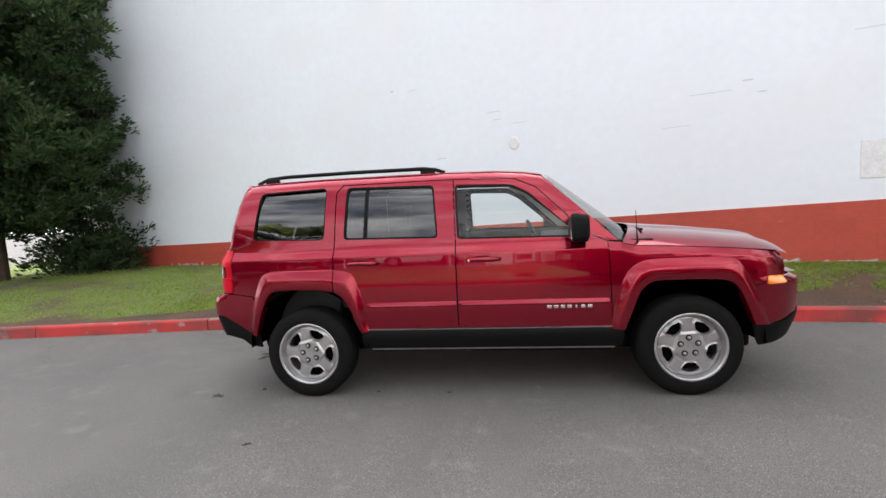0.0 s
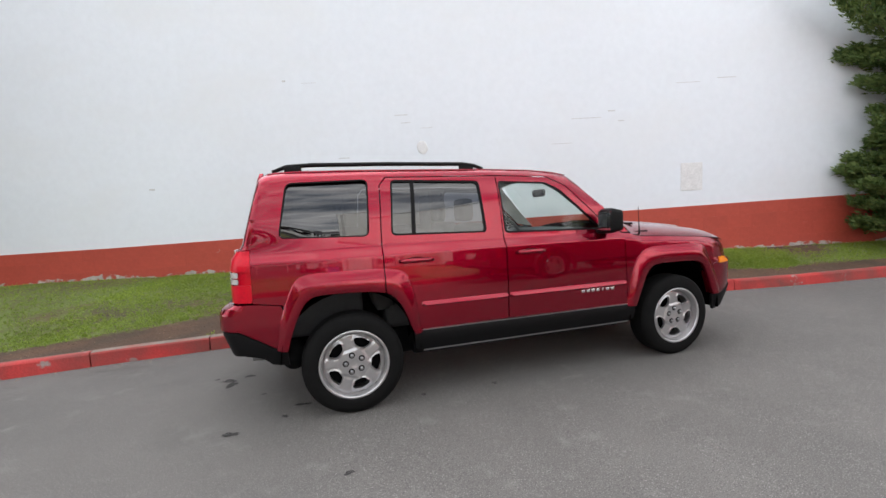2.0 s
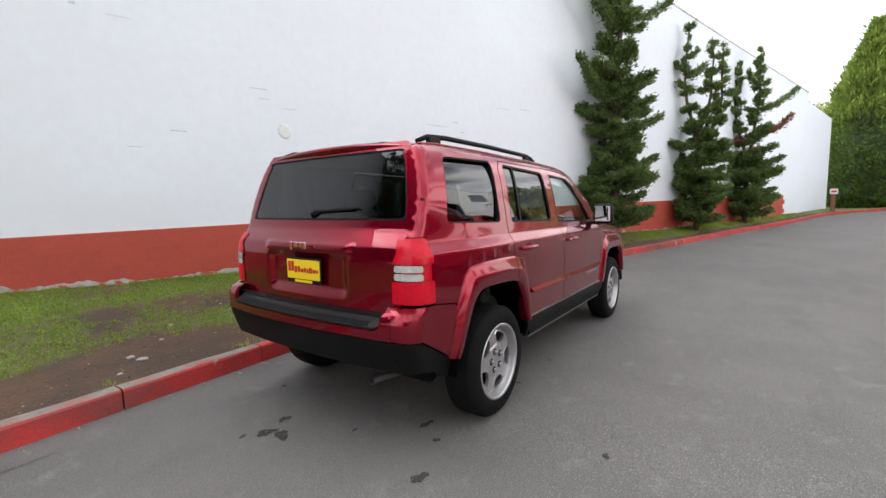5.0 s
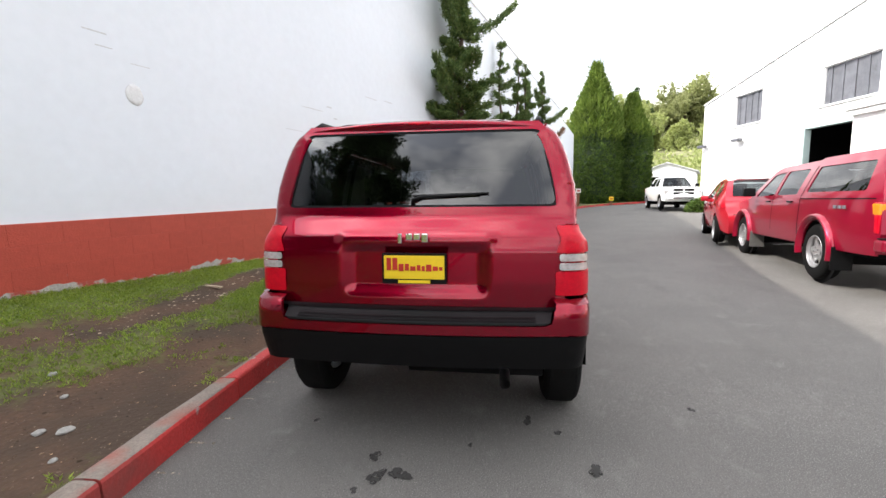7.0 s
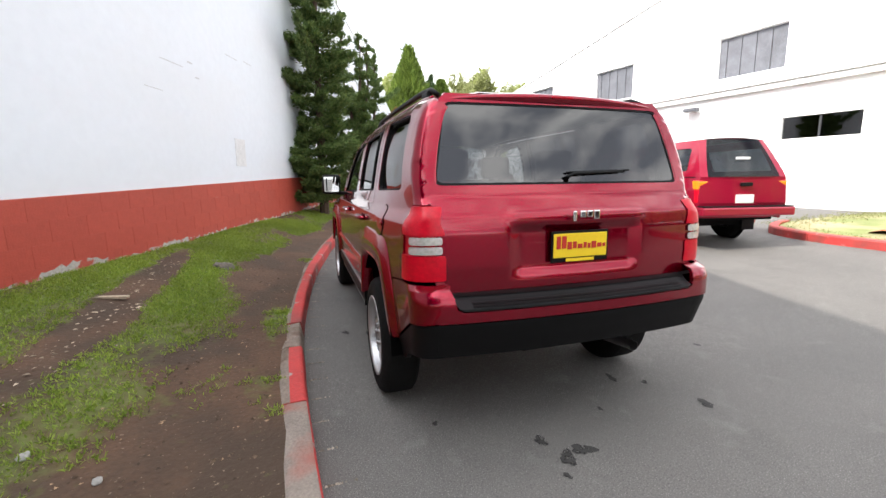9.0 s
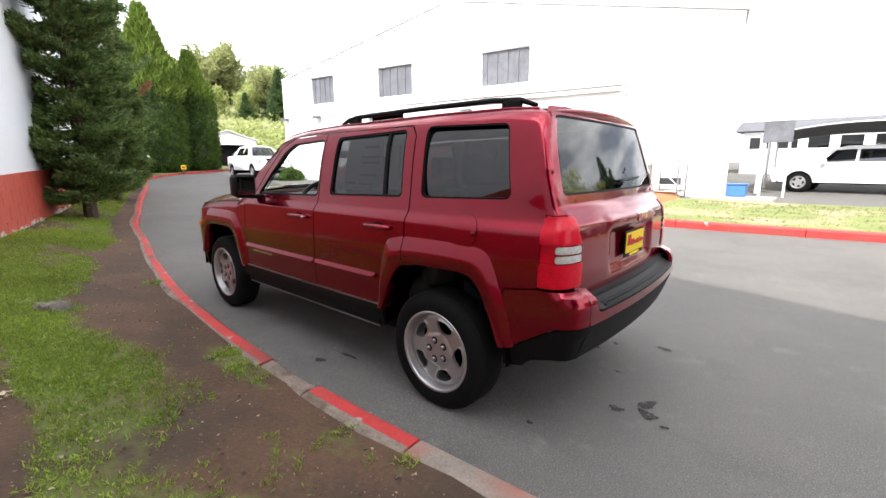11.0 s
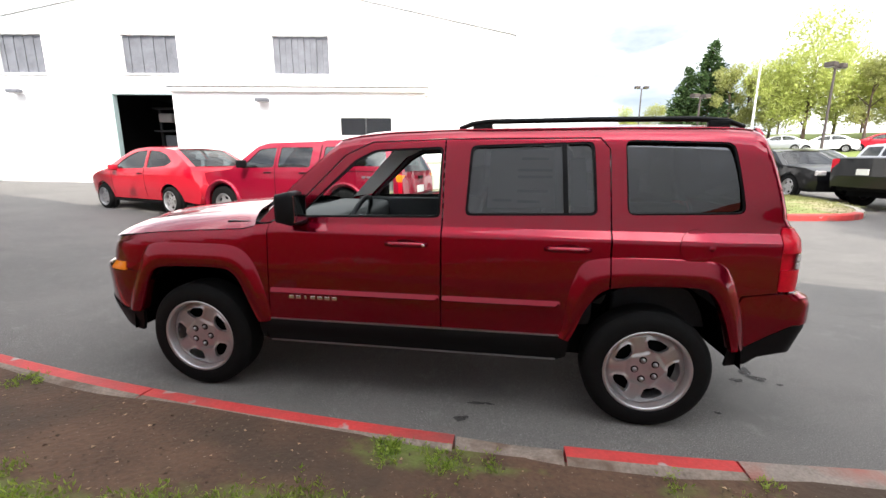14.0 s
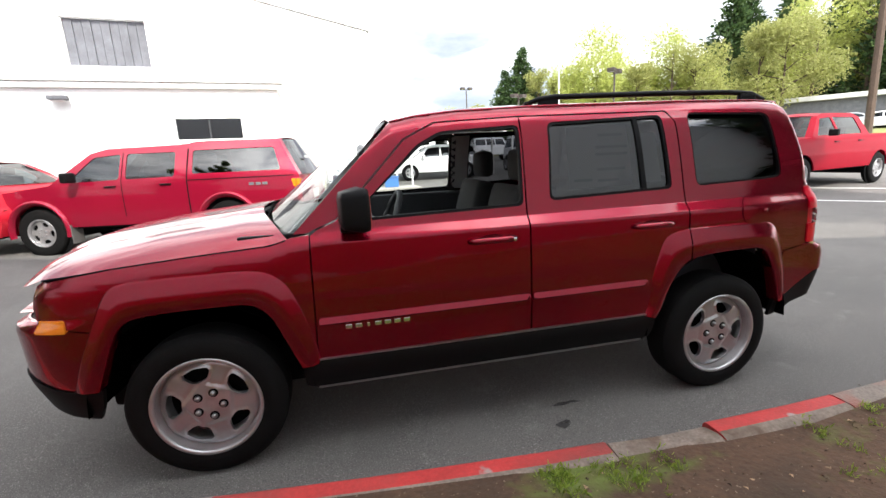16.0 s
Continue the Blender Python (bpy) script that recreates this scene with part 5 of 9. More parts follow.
    # amber side marker
    part("side_marker", panel([rounded([(1.772, 0.764), (1.778, 0.816), (1.892, 0.816), (1.898, 0.768)], 0.01)], lambda a, b: suv_side(a, b, s, 0.008), 0.015, lambda p: Vector((0, -s * 0.02, 0))), M["lamp_amber"], suv, "amber corner lamp", True)
    # door mirror
    bm = bmesh.new()
    vs = box_into(bm, (-0.060, -0.088, -0.092), (0.060, 0.088, 0.092), 0.035)
    for v in bm.verts:
        if v.co.x > 0:
            v.co.y *= 0.88
            v.co.z *= 0.88
    bmesh.ops.transform(bm, matrix=Matrix.Translation((0.622, s * 0.925, 1.182)) @ Matrix.Rotation(s * radians(8), 4, "Z"), verts=bm.verts)
    mir = part("door_mirror", bm, M["plastic"], suv, "black folding door mirror", True)
    part("mirror_glass", box((0.556, s * 0.925 - 0.068, 1.112), (0.561, s * 0.925 + 0.068, 1.252), 0.0), M["mirror"], mir)
    part("mirror_arm", box((0.585, min(s * 0.76, s * 0.88), 1.080), (0.685, max(s * 0.76, s * 0.88), 1.112), 0.012), M["plastic"], mir)
    # roof rail on feet
    pts = [(-0.27, s * 0.598, 1.612), (-0.34, s * 0.598, 1.636), (-0.43, s * 0.598, 1.648), (-1.0, s * 0.596, 1.655), (-1.50, s * 0.590, 1.654), (-1.66, s * 0.585, 1.645), (-1.75, s * 0.580, 1.612)]
    bm = tube(pts, [0.012, 0.014, 0.0145, 0.0145, 0.0145, 0.014, 0.012], 10)
    rail = part("roof_rail", bm, M["plastic"], suv, "black roof rail", True)
    for xx in (-0.40, -1.62):
        part("rail_foot", box((xx - 0.055, s * 0.594 - 0.016, 1.596), (xx + 0.055, s * 0.594 + 0.014, 1.646), 0.012), M["plastic"], rail)
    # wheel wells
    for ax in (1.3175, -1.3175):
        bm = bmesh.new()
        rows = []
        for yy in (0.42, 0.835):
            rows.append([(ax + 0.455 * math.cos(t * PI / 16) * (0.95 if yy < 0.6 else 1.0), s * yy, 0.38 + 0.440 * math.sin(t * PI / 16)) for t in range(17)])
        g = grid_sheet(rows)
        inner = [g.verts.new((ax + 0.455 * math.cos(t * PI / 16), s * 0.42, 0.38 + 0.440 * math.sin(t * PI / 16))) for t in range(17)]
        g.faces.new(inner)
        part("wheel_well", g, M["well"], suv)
    # inner door trim
    part("door_trim", box((-0.84, min(s * 0.700, s * 0.745), 0.50), (0.80, max(s * 0.700, s * 0.745), 1.105), 0.015), M["trim_in"], suv)


suv_flank(1)
suv_flank(-1)


XR_Z, XR_X = softened(XR, 0.006, 0.006, 0, 0)


def suv_rear(y, z, off=0.0):
    return (float(np.interp(z, XR_Z, XR_X)) + BOW_G * (abs(y) / 0.66) ** 2 - off, y, z)


# tailgate with a pressed recess for the plate and a raised grip bar
def gate_surf(y, z):
    x, _, _ = suv_rear(y, z)
    rec = (1 - sstep(abs(y), 0.28, 0.37)) * sstep(z, 0.775, 0.845) * (1 - sstep(z, 0.990, 1.036))
    bar = (1 - sstep(abs(y), 0.325, 0.40)) * sstep(z, 1.022, 1.040) * (1 - sstep(z, 1.062, 1.095))
    return (x + 0.026 * rec - 0.011 * bar, y, z)


inx = lambda p: Vector((0.022, 0, 0))
R_WIN = [(-0.668, 1.198), (0.668, 1.198), (0.590, 1.566), (-0.590, 1.566)]
GATE = [(-0.685, 0.742), (0.685, 0.742), (0.685, 1.13), (0.686, 1.19), (0.606, 1.575), (0.575, 1.606), (-0.575, 1.606), (-0.606, 1.575), (-0.686, 1.19), (-0.685, 1.13)]
gate = true_normals(part("tailgate", panel([GATE, rounded(R_WIN, 0.045)], gate_surf, 0.018, inx), M["cherry"], suv, "cherry-red tailgate with a plate recess", True), gate_surf)
part("window_pane", panel([rounded([(-0.673, 1.192), (0.673, 1.192), (0.595, 1.572), (-0.595, 1.572)], 0.05)], lambda a, b: suv_rear(a, b, -0.006), 0.05), M["glass_dark"], gate, "dark privacy rear glass", True)
part("window_seal", panel([rounded(R_WIN, 0.045), rounded([(-0.652, 1.208), (0.652, 1.208), (0.578, 1.557), (-0.578, 1.557)], 0.04)], lambda a, b: suv_rear(a, b, -0.003), 0.05), M["plastic"], gate)
# spoiler lip with high stop lamp
bm = grid_sheet([[(-1.868 + 0.045 * (y / 0.6) ** 2 + dx, y, z - dz * abs(y / 0.57) ** 2.5) for y in [k * 0.0282 for k in range(-20, 21)]]
                 for dx, z, dz in ((0.20, 1.640, 0.040), (0.12, 1.634, 0.038), (0.05, 1.625, 0.034), (0.010, 1.618, 0.030), (-0.006, 1.611, 0.027), (-0.010, 1.603, 0.024), (-0.008, 1.592, 0.018), (0.002, 1.577, 0.010))])
spo = part("roof_spoiler", bm, M["cherry"], suv, smooth=True)
part("stop_lamp", box((-1.884, -0.055, 1.596), (-1.86, 0.055, 1.606), 0.004), M["lamp_red"], spo, "red high stop lamp")
# rear wiper
bm = tube([(-1.962, 0.02, 1.215), (-1.976, 0.02, 1.232), (-1.968, -0.02, 1.246), (-1.960, -0.30, 1.256)], [0.013, 0.010, 0.007, 0.004], 8)
part("rear_wiper", bm, M["plastic"], gate, "black rear wiper arm", True)
part("wiper_blade", tube([(-1.962, 0.02, 1.252), (-1.955, -0.34, 1.262)], 0.0045, 6), M["plastic"], gate)
# plate with plain bars for its writing
px = -2.056
plate = part("number_plate", box((px - 0.008, -0.152, 0.845), (px, 0.152, 0.990), 0.006), M["plastic"], suv, "black frame round a yellow dealer plate")
part("plate_face", box((px - 0.012, -0.142, 0.868), (px - 0.006, 0.142, 0.978), 0.003), M["plate_yellow"], plate, "yellow dealer plate")
part("plate_foot", box((px - 0.012, -0.075, 0.849), (px - 0.006, 0.075, 0.863), 0.001), M["plate_yellow"], plate)
random.seed(5)
yy = 0.128
while yy > -0.125:
    w = random.uniform(0.014, 0.026)
    h = random.uniform(0.022, 0.036) if yy < 0.10 else 0.062
    part("plate_bar", box((px - 0.0145, yy - w, 0.905 + 0.006 * random.random()), (px - 0.011, yy, 0.905 + h), 0.001), M["plate_red"], plate)
    yy -= w + 0.006
# maker's badge, as plain chrome shapes
for k, (w, h) in enumerate(((0.018, 0.046), (0.030, 0.030), (0.030, 0.030), (0.030, 0.040))):
    y = 0.066 - k * 0.036
    part("badge_bar", box((-2.100, y - w, 1.052 - (h - 0.03)), (-2.086, y, 1.082), 0.004), M["chrome"], gate, "chrome badge on the tailgate")


# rear bumper face
def bump_surf(y, z, off=0.0):
    return (lerp(z, XB) + BOW_B * (abs(y) / 0.66) ** 2 - off, y, z)


part("rear_bumper", panel([[(-0.692, 0.634), (0.692, 0.634), (0.692, 0.785), (0.645, 0.785), (0.620, 0.690), (0.590, 0.678), (-0.590, 0.678), (-0.620, 0.690), (-0.645, 0.785), (-0.692, 0.785)]], bump_surf, 0.025, inx), M["cherry"], suv, "cherry-red rear bumper", True)
bm = panel([[(-0.630, 0.732), (-0.612, 0.696), (-0.587, 0.684), (0.587, 0.684), (0.612, 0.696), (0.630, 0.732)]], lambda a, b: bump_surf(a, b, 0.004 - 0.075 * sstep(b, 0.692, 0.730)), 0.02, inx)
step = part("bumper_step", bm, M["plastic_step"], suv, "ribbed dark grey bumper step", True)
for k in range(4):
    z = 0.700 + 0.008 * k
    part("tread_rib", panel([[(-0.55, z), (0.55, z), (0.55, z + 0.004), (-0.55, z + 0.004)]], lambda a, b: bump_surf(a, b, 0.0075 - 0.075 * sstep(b, 0.692, 0.730)), 0.03, inx), M["plastic"], step)
part("rear_bumper_lower", panel([[(-0.692, 0.465), (0.692, 0.465), (0.692, 0.627), (-0.692, 0.627)]], lambda a, b: bump_surf(a, b, -0.008), 0.035, inx), M["plastic"], suv, "black plastic lower rear bumper", True)
# top ledge between bumper and tailgate
part("bumper_ledge", grid_sheet([[(lerp(0.73, XB) + 0.066 + BOW_B * (abs(y) / 0.66) ** 2, y, 0.734) for y in [k * 0.0865 for k in range(-8, 9)]], [(-2.02, y, 0.748) for y in [k * 0.0865 for k in range(-8, 9)]]]), M["plastic"], suv)
# exhaust and hitch bar
part("exhaust_pipe", tube([(-1.55, -0.42, 0.30), (-1.95, -0.42, 0.345), (-1.98, -0.42, 0.345)], 0.026, 14, False), M["steel"], suv, "steel exhaust tail pipe", True)
part("muffler", tube([(-1.70, -0.62, 0.36), (-1.70, 0.10, 0.36)], 0.075, 16), M["dark"], suv, smooth=True)

# roof skin with two soft ribs


def roof_surf(x, y):
    e = lerp(lerp(x, ZR), PROF)
    w = suv_width(x, lerp(x, ZR) - 0.004)
    return (x, y * w / 0.57 if abs(y) <= 0.57 else y, lerp(x, ZR) - 0.004 + 0.040 * (1 - (abs(y) / 0.57) ** 2.5) + 0.006 * math.exp(-((abs(y) - 0.36) / 0.03) ** 2))


part("roof", panel([[(0.42, 0.57), (0.42, -0.57), (-1.80, -0.57), (-1.80, 0.57)]], roof_surf, 0.04), M["cherry"], suv, smooth=True)
for sg in (1, -1):
    part("roof_seam", tube([(x, sg * suv_width(x, lerp(x, ZR) - 0.004), lerp(x, ZR) - 0.004) for x in [0.42 - 2.2 * k / 40 for k in range(41)]], 0.0065, 8), M["cherry"], suv, smooth=True)
part("headliner", panel([[(0.40, 0.55), (0.40, -0.55), (-1.76, -0.55), (-1.76, 0.55)]], lambda x, y: (x, roof_surf(x, y)[1] * 0.97, roof_surf(x, y)[2] - 0.045), 0.12), M["liner"], suv, "pale grey headliner", True)

# windscreen and cowl
rows = []
for k in range(13):
    v = k / 12
    x, z = 0.902 + (0.436 - 0.902) * v, 1.082 + (1.552 - 1.082) * v
    w = suv_width(x, z) - 0.028
    rows.append([(x + (0.225 - 0.135 * v) * (1 - (t / 10) ** 2), w * t / 10, z + 0.012 * (1 - (t / 10) ** 2)) for t in range(-10, 11)])
ws = part("windscreen", grid_sheet(rows), M["glass_clear"], suv, "clear sloping windscreen", True)
part("cowl", box((0.84, -0.735, 1.035), (1.13, 0.735, 1.076), 0.01), M["plastic"], suv)
for y0, y1 in ((0.55, 0.0), (-0.05, -0.58)):
    part("wiper", tube([(1.13, y0, 1.105), (1.12, (y0 + y1) / 2, 1.128), (1.10, y1, 1.130)], 0.010, 6), M["plastic"], suv)

# hood with a raised middle
ZH = [(0.95, 1.122), (1.15, 1.118), (1.5, 1.085), (1.8, 1.040), (1.92, 1.000), (1.97, 0.962)]


def hood_surf(x, t):
    q = Vector(suv_side(x if x < 1.62 else 1.62, lerp(x, FT), 1))
    yh = q.y - 0.006
    if x > 1.62:
        yh -= 0.20 * ((x - 1.62) / 0.44) ** 2
    y = t * yh
    h = lerp(x, ZH) - lerp(x, FT)
    z = lerp(x, FT) + h * (1 - abs(t) ** 6) + 0.022 * (1 - t * t) + 0.014 * (1 - sstep(abs(y), 0.30, 0.37)) * sstep(x, 0.95, 1.1) * (1 - sstep(x, 1.85, 2.0))
    return (x + 0.07 * (1 - t * t) * sstep(x, 1.4, 1.97), y, z)


hood_back = lambda t: 0.915 + 0.19 * (1 - (t / 20) ** 2)
rows = [[hood_surf(hood_back(t) + (1.97 - hood_back(t)) * k / 30, t / 20) for t in range(-20, 21)] for k in range(31)]
part("hood", grid_sheet(rows), M["cherry"], suv, "cherry-red hood with a raised middle", True)
for sg in (1, -1):
    edge = [Vector(hood_surf(0.92 + 1.03 * k / 24, sg * 1.0)) for k in range(23)]
    part("hood_gap", tube([(p.x, p.y + sg * 0.004, p.z - 0.004) for p in edge], 0.0055, 6), M["dark"], suv)

# front face: grille, lamps
rows = []
for z in (0.81, 0.86, 0.92, 0.955):
    rows.append([(1.94 + 0.13 * (1 - (k / 10) ** 2) - (0.02 if z > 0.93 else 0), 0.60 * k / 10, z) for k in range(-10, 11)])
part("grille_panel", grid_sheet(rows), M["cherry"], suv, smooth=True)
for k in range(7):
    y = (k - 3) * 0.085
    x = 1.94 + 0.13 * (1 - (y / 0.6) ** 2)
    part("grille_slot", box((x - 0.01, y - 0.026, 0.83), (x + 0.006, y + 0.026, 0.93), 0.005), M["dark"], suv)
for s in (1, -1):
    bm = lathe([(0.075, 0.0), (0.078, 0.02), (0.06, 0.035), (0.01, 0.042)], 24, "x")
    bmesh.ops.translate(bm, vec=(1.96, s * 0.46, 0.88), verts=bm.verts)
    part("head_lamp", bm, M["lamp_clear"], suv, "round clear head lamp", True)
rows = [[(lerp(z, XS) + 0.33 + 0.10 * (1 - (k / 10) ** 2), 0.585 * k / 10, z) for k in range(-10, 11)] for z in (0.600, 0.68, 0.78, 0.806)]
part("front_bumper", grid_sheet(rows), M["cherry"], suv, smooth=True)
rows = [[(lerp(z, XS) + 0.32 + 0.10 * (1 - (k / 10) ** 2), 0.58 * k / 10, z) for k in range(-10, 11)] for z in (0.42, 0.50, 0.594)]
part("front_bumper_lower", grid_sheet(rows), M["plastic"], suv, smooth=True)
rows = [[(x + 0.10 * (1 - (k / 10) ** 2), 0.60 * k / 10, 0.806) for k in range(-10, 11)] for x in (2.07, 1.92)]
part("bumper_top", grid_sheet(rows), M["cherry"], suv, smooth=True)

# pale inner lining of the pillars
for sg in (1, -1):
    part("pillar_trim", panel([[(0.87, 1.10), (0.715, 1.255), (0.545, 1.42), (0.41, 1.535), (0.215, 1.535), (0.20, 1.515), (0.345, 1.455), (0.69, 1.13)]], lambda a, b: suv_side(a, b, sg, -0.035), 0.05), M["liner"], suv, "pale grey pillar trim", True)
    part("pillar_trim", panel([[(-0.19, 1.12), (-0.32, 1.12), (-0.34, 1.53), (-0.195, 1.53)]], lambda a, b: suv_side(a, b, sg, -0.045), 0.05), M["liner"], suv, "", True)
# underside, engine bulk, cabin
part("underbody", box((-1.58, -0.50, 0.25), (1.85, 0.50, 0.46), 0.03), M["dark"], suv)
part("floor_pan", box((-0.88, -0.66, 0.285), (0.88, 0.66, 0.46), 0.02), M["dark"], suv)
part("engine_bulk", box((0.92, -0.42, 0.42), (1.95, 0.42, 1.00), 0.03), M["dark"], suv)
part("cargo_floor", box((-1.98, -0.44, 0.45), (-1.20, 0.44, 0.86), 0.02), M["trim_in"], suv)
part("cargo_side_trim", box((-1.92, 0.46, 0.80), (-1.10, 0.70, 1.10), 0.03), M["trim_in"], suv)
part("cargo_side_trim", box((-1.92, -0.70, 0.80), (-1.10, -0.46, 1.10), 0.03), M["trim_in"], suv)
bm = bmesh.new()
vs = box_into(bm, (0.50, -0.70, 0.86), (0.98, 0.70, 1.09), 0.06)
part("dashboard", bm, M["trim_in"], suv, smooth=True)
bm = bmesh.new()
ring = [Vector((0.0, 0.185 * math.cos(k * math.tau / 24), 0.185 * math.sin(k * math.tau / 24))) for k in range(25)]
tube(ring, 0.017, 8, False, bm)
box_into(bm, (-0.02, -0.17, -0.025), (0.01, 0.17, 0.025), 0.01)
box_into(bm, (-0.03, -0.06, -0.09), (0.02, 0.06, 0.05), 0.02)
bmesh.ops.transform(bm, matrix=Matrix.Translation((0.44, 0.36, 1.03)) @ Matrix.Rotation(radians(-24), 4, "Y"), verts=bm.verts)
part("steering_wheel", bm, M["trim_in"], suv, "black steering wheel", True)


def suv_seat(x, y, w, rest=True):
    bm = box((x - 0.26, y - w, 0.48), (x + 0.27, y + w, 0.66), 0.05)
    b = bmesh.new()
    vs = box_into(b, (-0.07, y - w, 0.0), (0.07, y + w, 0.60), 0.05)
    for v in b.verts:
        v.co.y = y + (v.co.y - y) * (1 - 0.20 * max(0.0, v.co.z - 0.25))
    bmesh.ops.transform(b, matrix=Matrix.Translation((x - 0.25, 0, 0.62)) @ Matrix.Rotation(radians(-16), 4, "Y"), verts=b.verts)
    me = bpy.data.meshes.new("t")
    b.to_mesh(me)
    b.free()
    bm.from_mesh(me)
    st = part("seat", bm, M["seat"], suv, "charcoal cloth seat", True)
    if rest:
        for hy in ((y,) if w < 0.4 else (y - 0.36, y + 0.36)):
            part("headrest", box((x - 0.50, hy - 0.12, 1.22), (x - 0.40, hy + 0.12, 1.40), 0.04), M["seat"], st, smooth=True)


suv_seat(0.10, 0.36, 0.25)
suv_seat(0.10, -0.36, 0.25)
suv_seat(-0.80, 0.0, 0.62)
bm = box((0.52, -0.10, 1.40), (0.56, 0.10, 1.47), 0.02)
part("rear_view_mirror", bm, M["trim_in"], suv)
# price sticker inside the left rear window
def glass_card(poly, off, material, nm, label=""):
    part(nm, panel([poly], lambda a, b: suv_side(a, b, 1, off), 0.08), material, suv, label, True)


glass_card([(-0.44, 1.185), (-0.80, 1.190), (-0.79, 1.500), (-0.45, 1.490)], -0.019, M["paper"], "price_sticker", "pale paper price sticker inside the rear glass")
glass_card([(-0.88, 1.20), (-0.97, 1.20), (-0.95, 1.45), (-0.87, 1.45)], -0.019, M["paper"], "price_sticker")
for x0, x1, z in ((-0.62, -0.76, 1.44), (-0.60, -0.78, 1.38), (-0.60, -0.78, 1.345), (-0.60, -0.76, 1.27), (-0.47, -0.57, 1.22), (-0.60, -0.72, 1.215)):
    glass_card([(x0, z), (x1, z), (x1, z + 0.014), (x0, z + 0.014)], -0.017, M["print"], "print_bar")
# fuel flap on the left flank
FL = (-1.500, 1.015)
circ = [(FL[0] + 0.0856 * math.cos(k * math.tau / 32), FL[1] + 0.0856 * math.sin(k * math.tau / 32)) for k in range(32)]
circ2 = [(FL[0] + 0.084 * math.cos(k * math.tau / 32), FL[1] + 0.084 * math.sin(k * math.tau / 32)) for k in range(32)]
part("flap_gap", panel([circ], lambda a, b: suv_side(a, b, 1, 0.0022), 0.010), M["cherry_dark"], suv)
flap = part("fuel_flap", panel([circ2], lambda a, b: suv_side(a, b, 1, 0.0042), 0.010), M["cherry"], suv, "round fuel flap", True)
bm = lathe([(0.014, 0), (0.014, 0.006), (0.004, 0.010)], 12, "y")
bmesh.ops.translate(bm, vec=(-1.565, suv_side(-1.565, 1.01)[1] + 0.002, 1.01), verts=bm.verts)
part("flap_lock", bm, M["cherry"], flap)
# thin mast aerial on the right front fender
part("aerial", tube([(1.02, -0.76, 1.05), (1.015, -0.76, 1.15), (1.01, -0.76, 1.27)], [0.008, 0.003, 0.0018], 6), M["plastic"], suv, "thin black mast aerial")

suv_wheel = make_wheel(0.334, 0.205, 0.222, 0.070, fine=True)
put_wheels(suv, suv_wheel, (1.3175, -1.3175), 0.748, 0.333, spins=(0.62, -0.19, 0.05, 0), rise=0.027)


# ---- trees, hedges, grass ----
rng = np.random.default_rng(7)


def tufts(centres, dirs, n, length, width, spread, flat=0.6):
    """Many thin leaf blades, n round each centre, leaning along dirs. Returns vertices and faces."""
    k = len(centres)
    C = np.repeat(np.asarray(centres, float), n, 0)
    D = np.repeat(np.asarray(dirs, float), n, 0)
    D = D + rng.normal(0, spread, D.shape) * np.array([1, 1, flat])
    D /= np.linalg.norm(D, axis=1)[:, None] + 1e-9
    L = length * rng.uniform(0.6, 1.3, (k * n, 1))
    S = np.cross(D, rng.normal(0, 1, D.shape))
    S /= np.linalg.norm(S, axis=1)[:, None] + 1e-9
    W = width * rng.uniform(0.6, 1.3, (k * n, 1))
    off = rng.normal(0, length * 0.35, C.shape)
    m = C + off + D * L * 0.45
    V = np.stack([C + off, m + S * W * 1.15, C + off + D * L, m - S * W * 1.15], 1).reshape(-1, 3)
    i = np.arange(k * n) * 4
    F = np.stack([i, i + 1, i + 2, i + 3], 1)
    return V, F


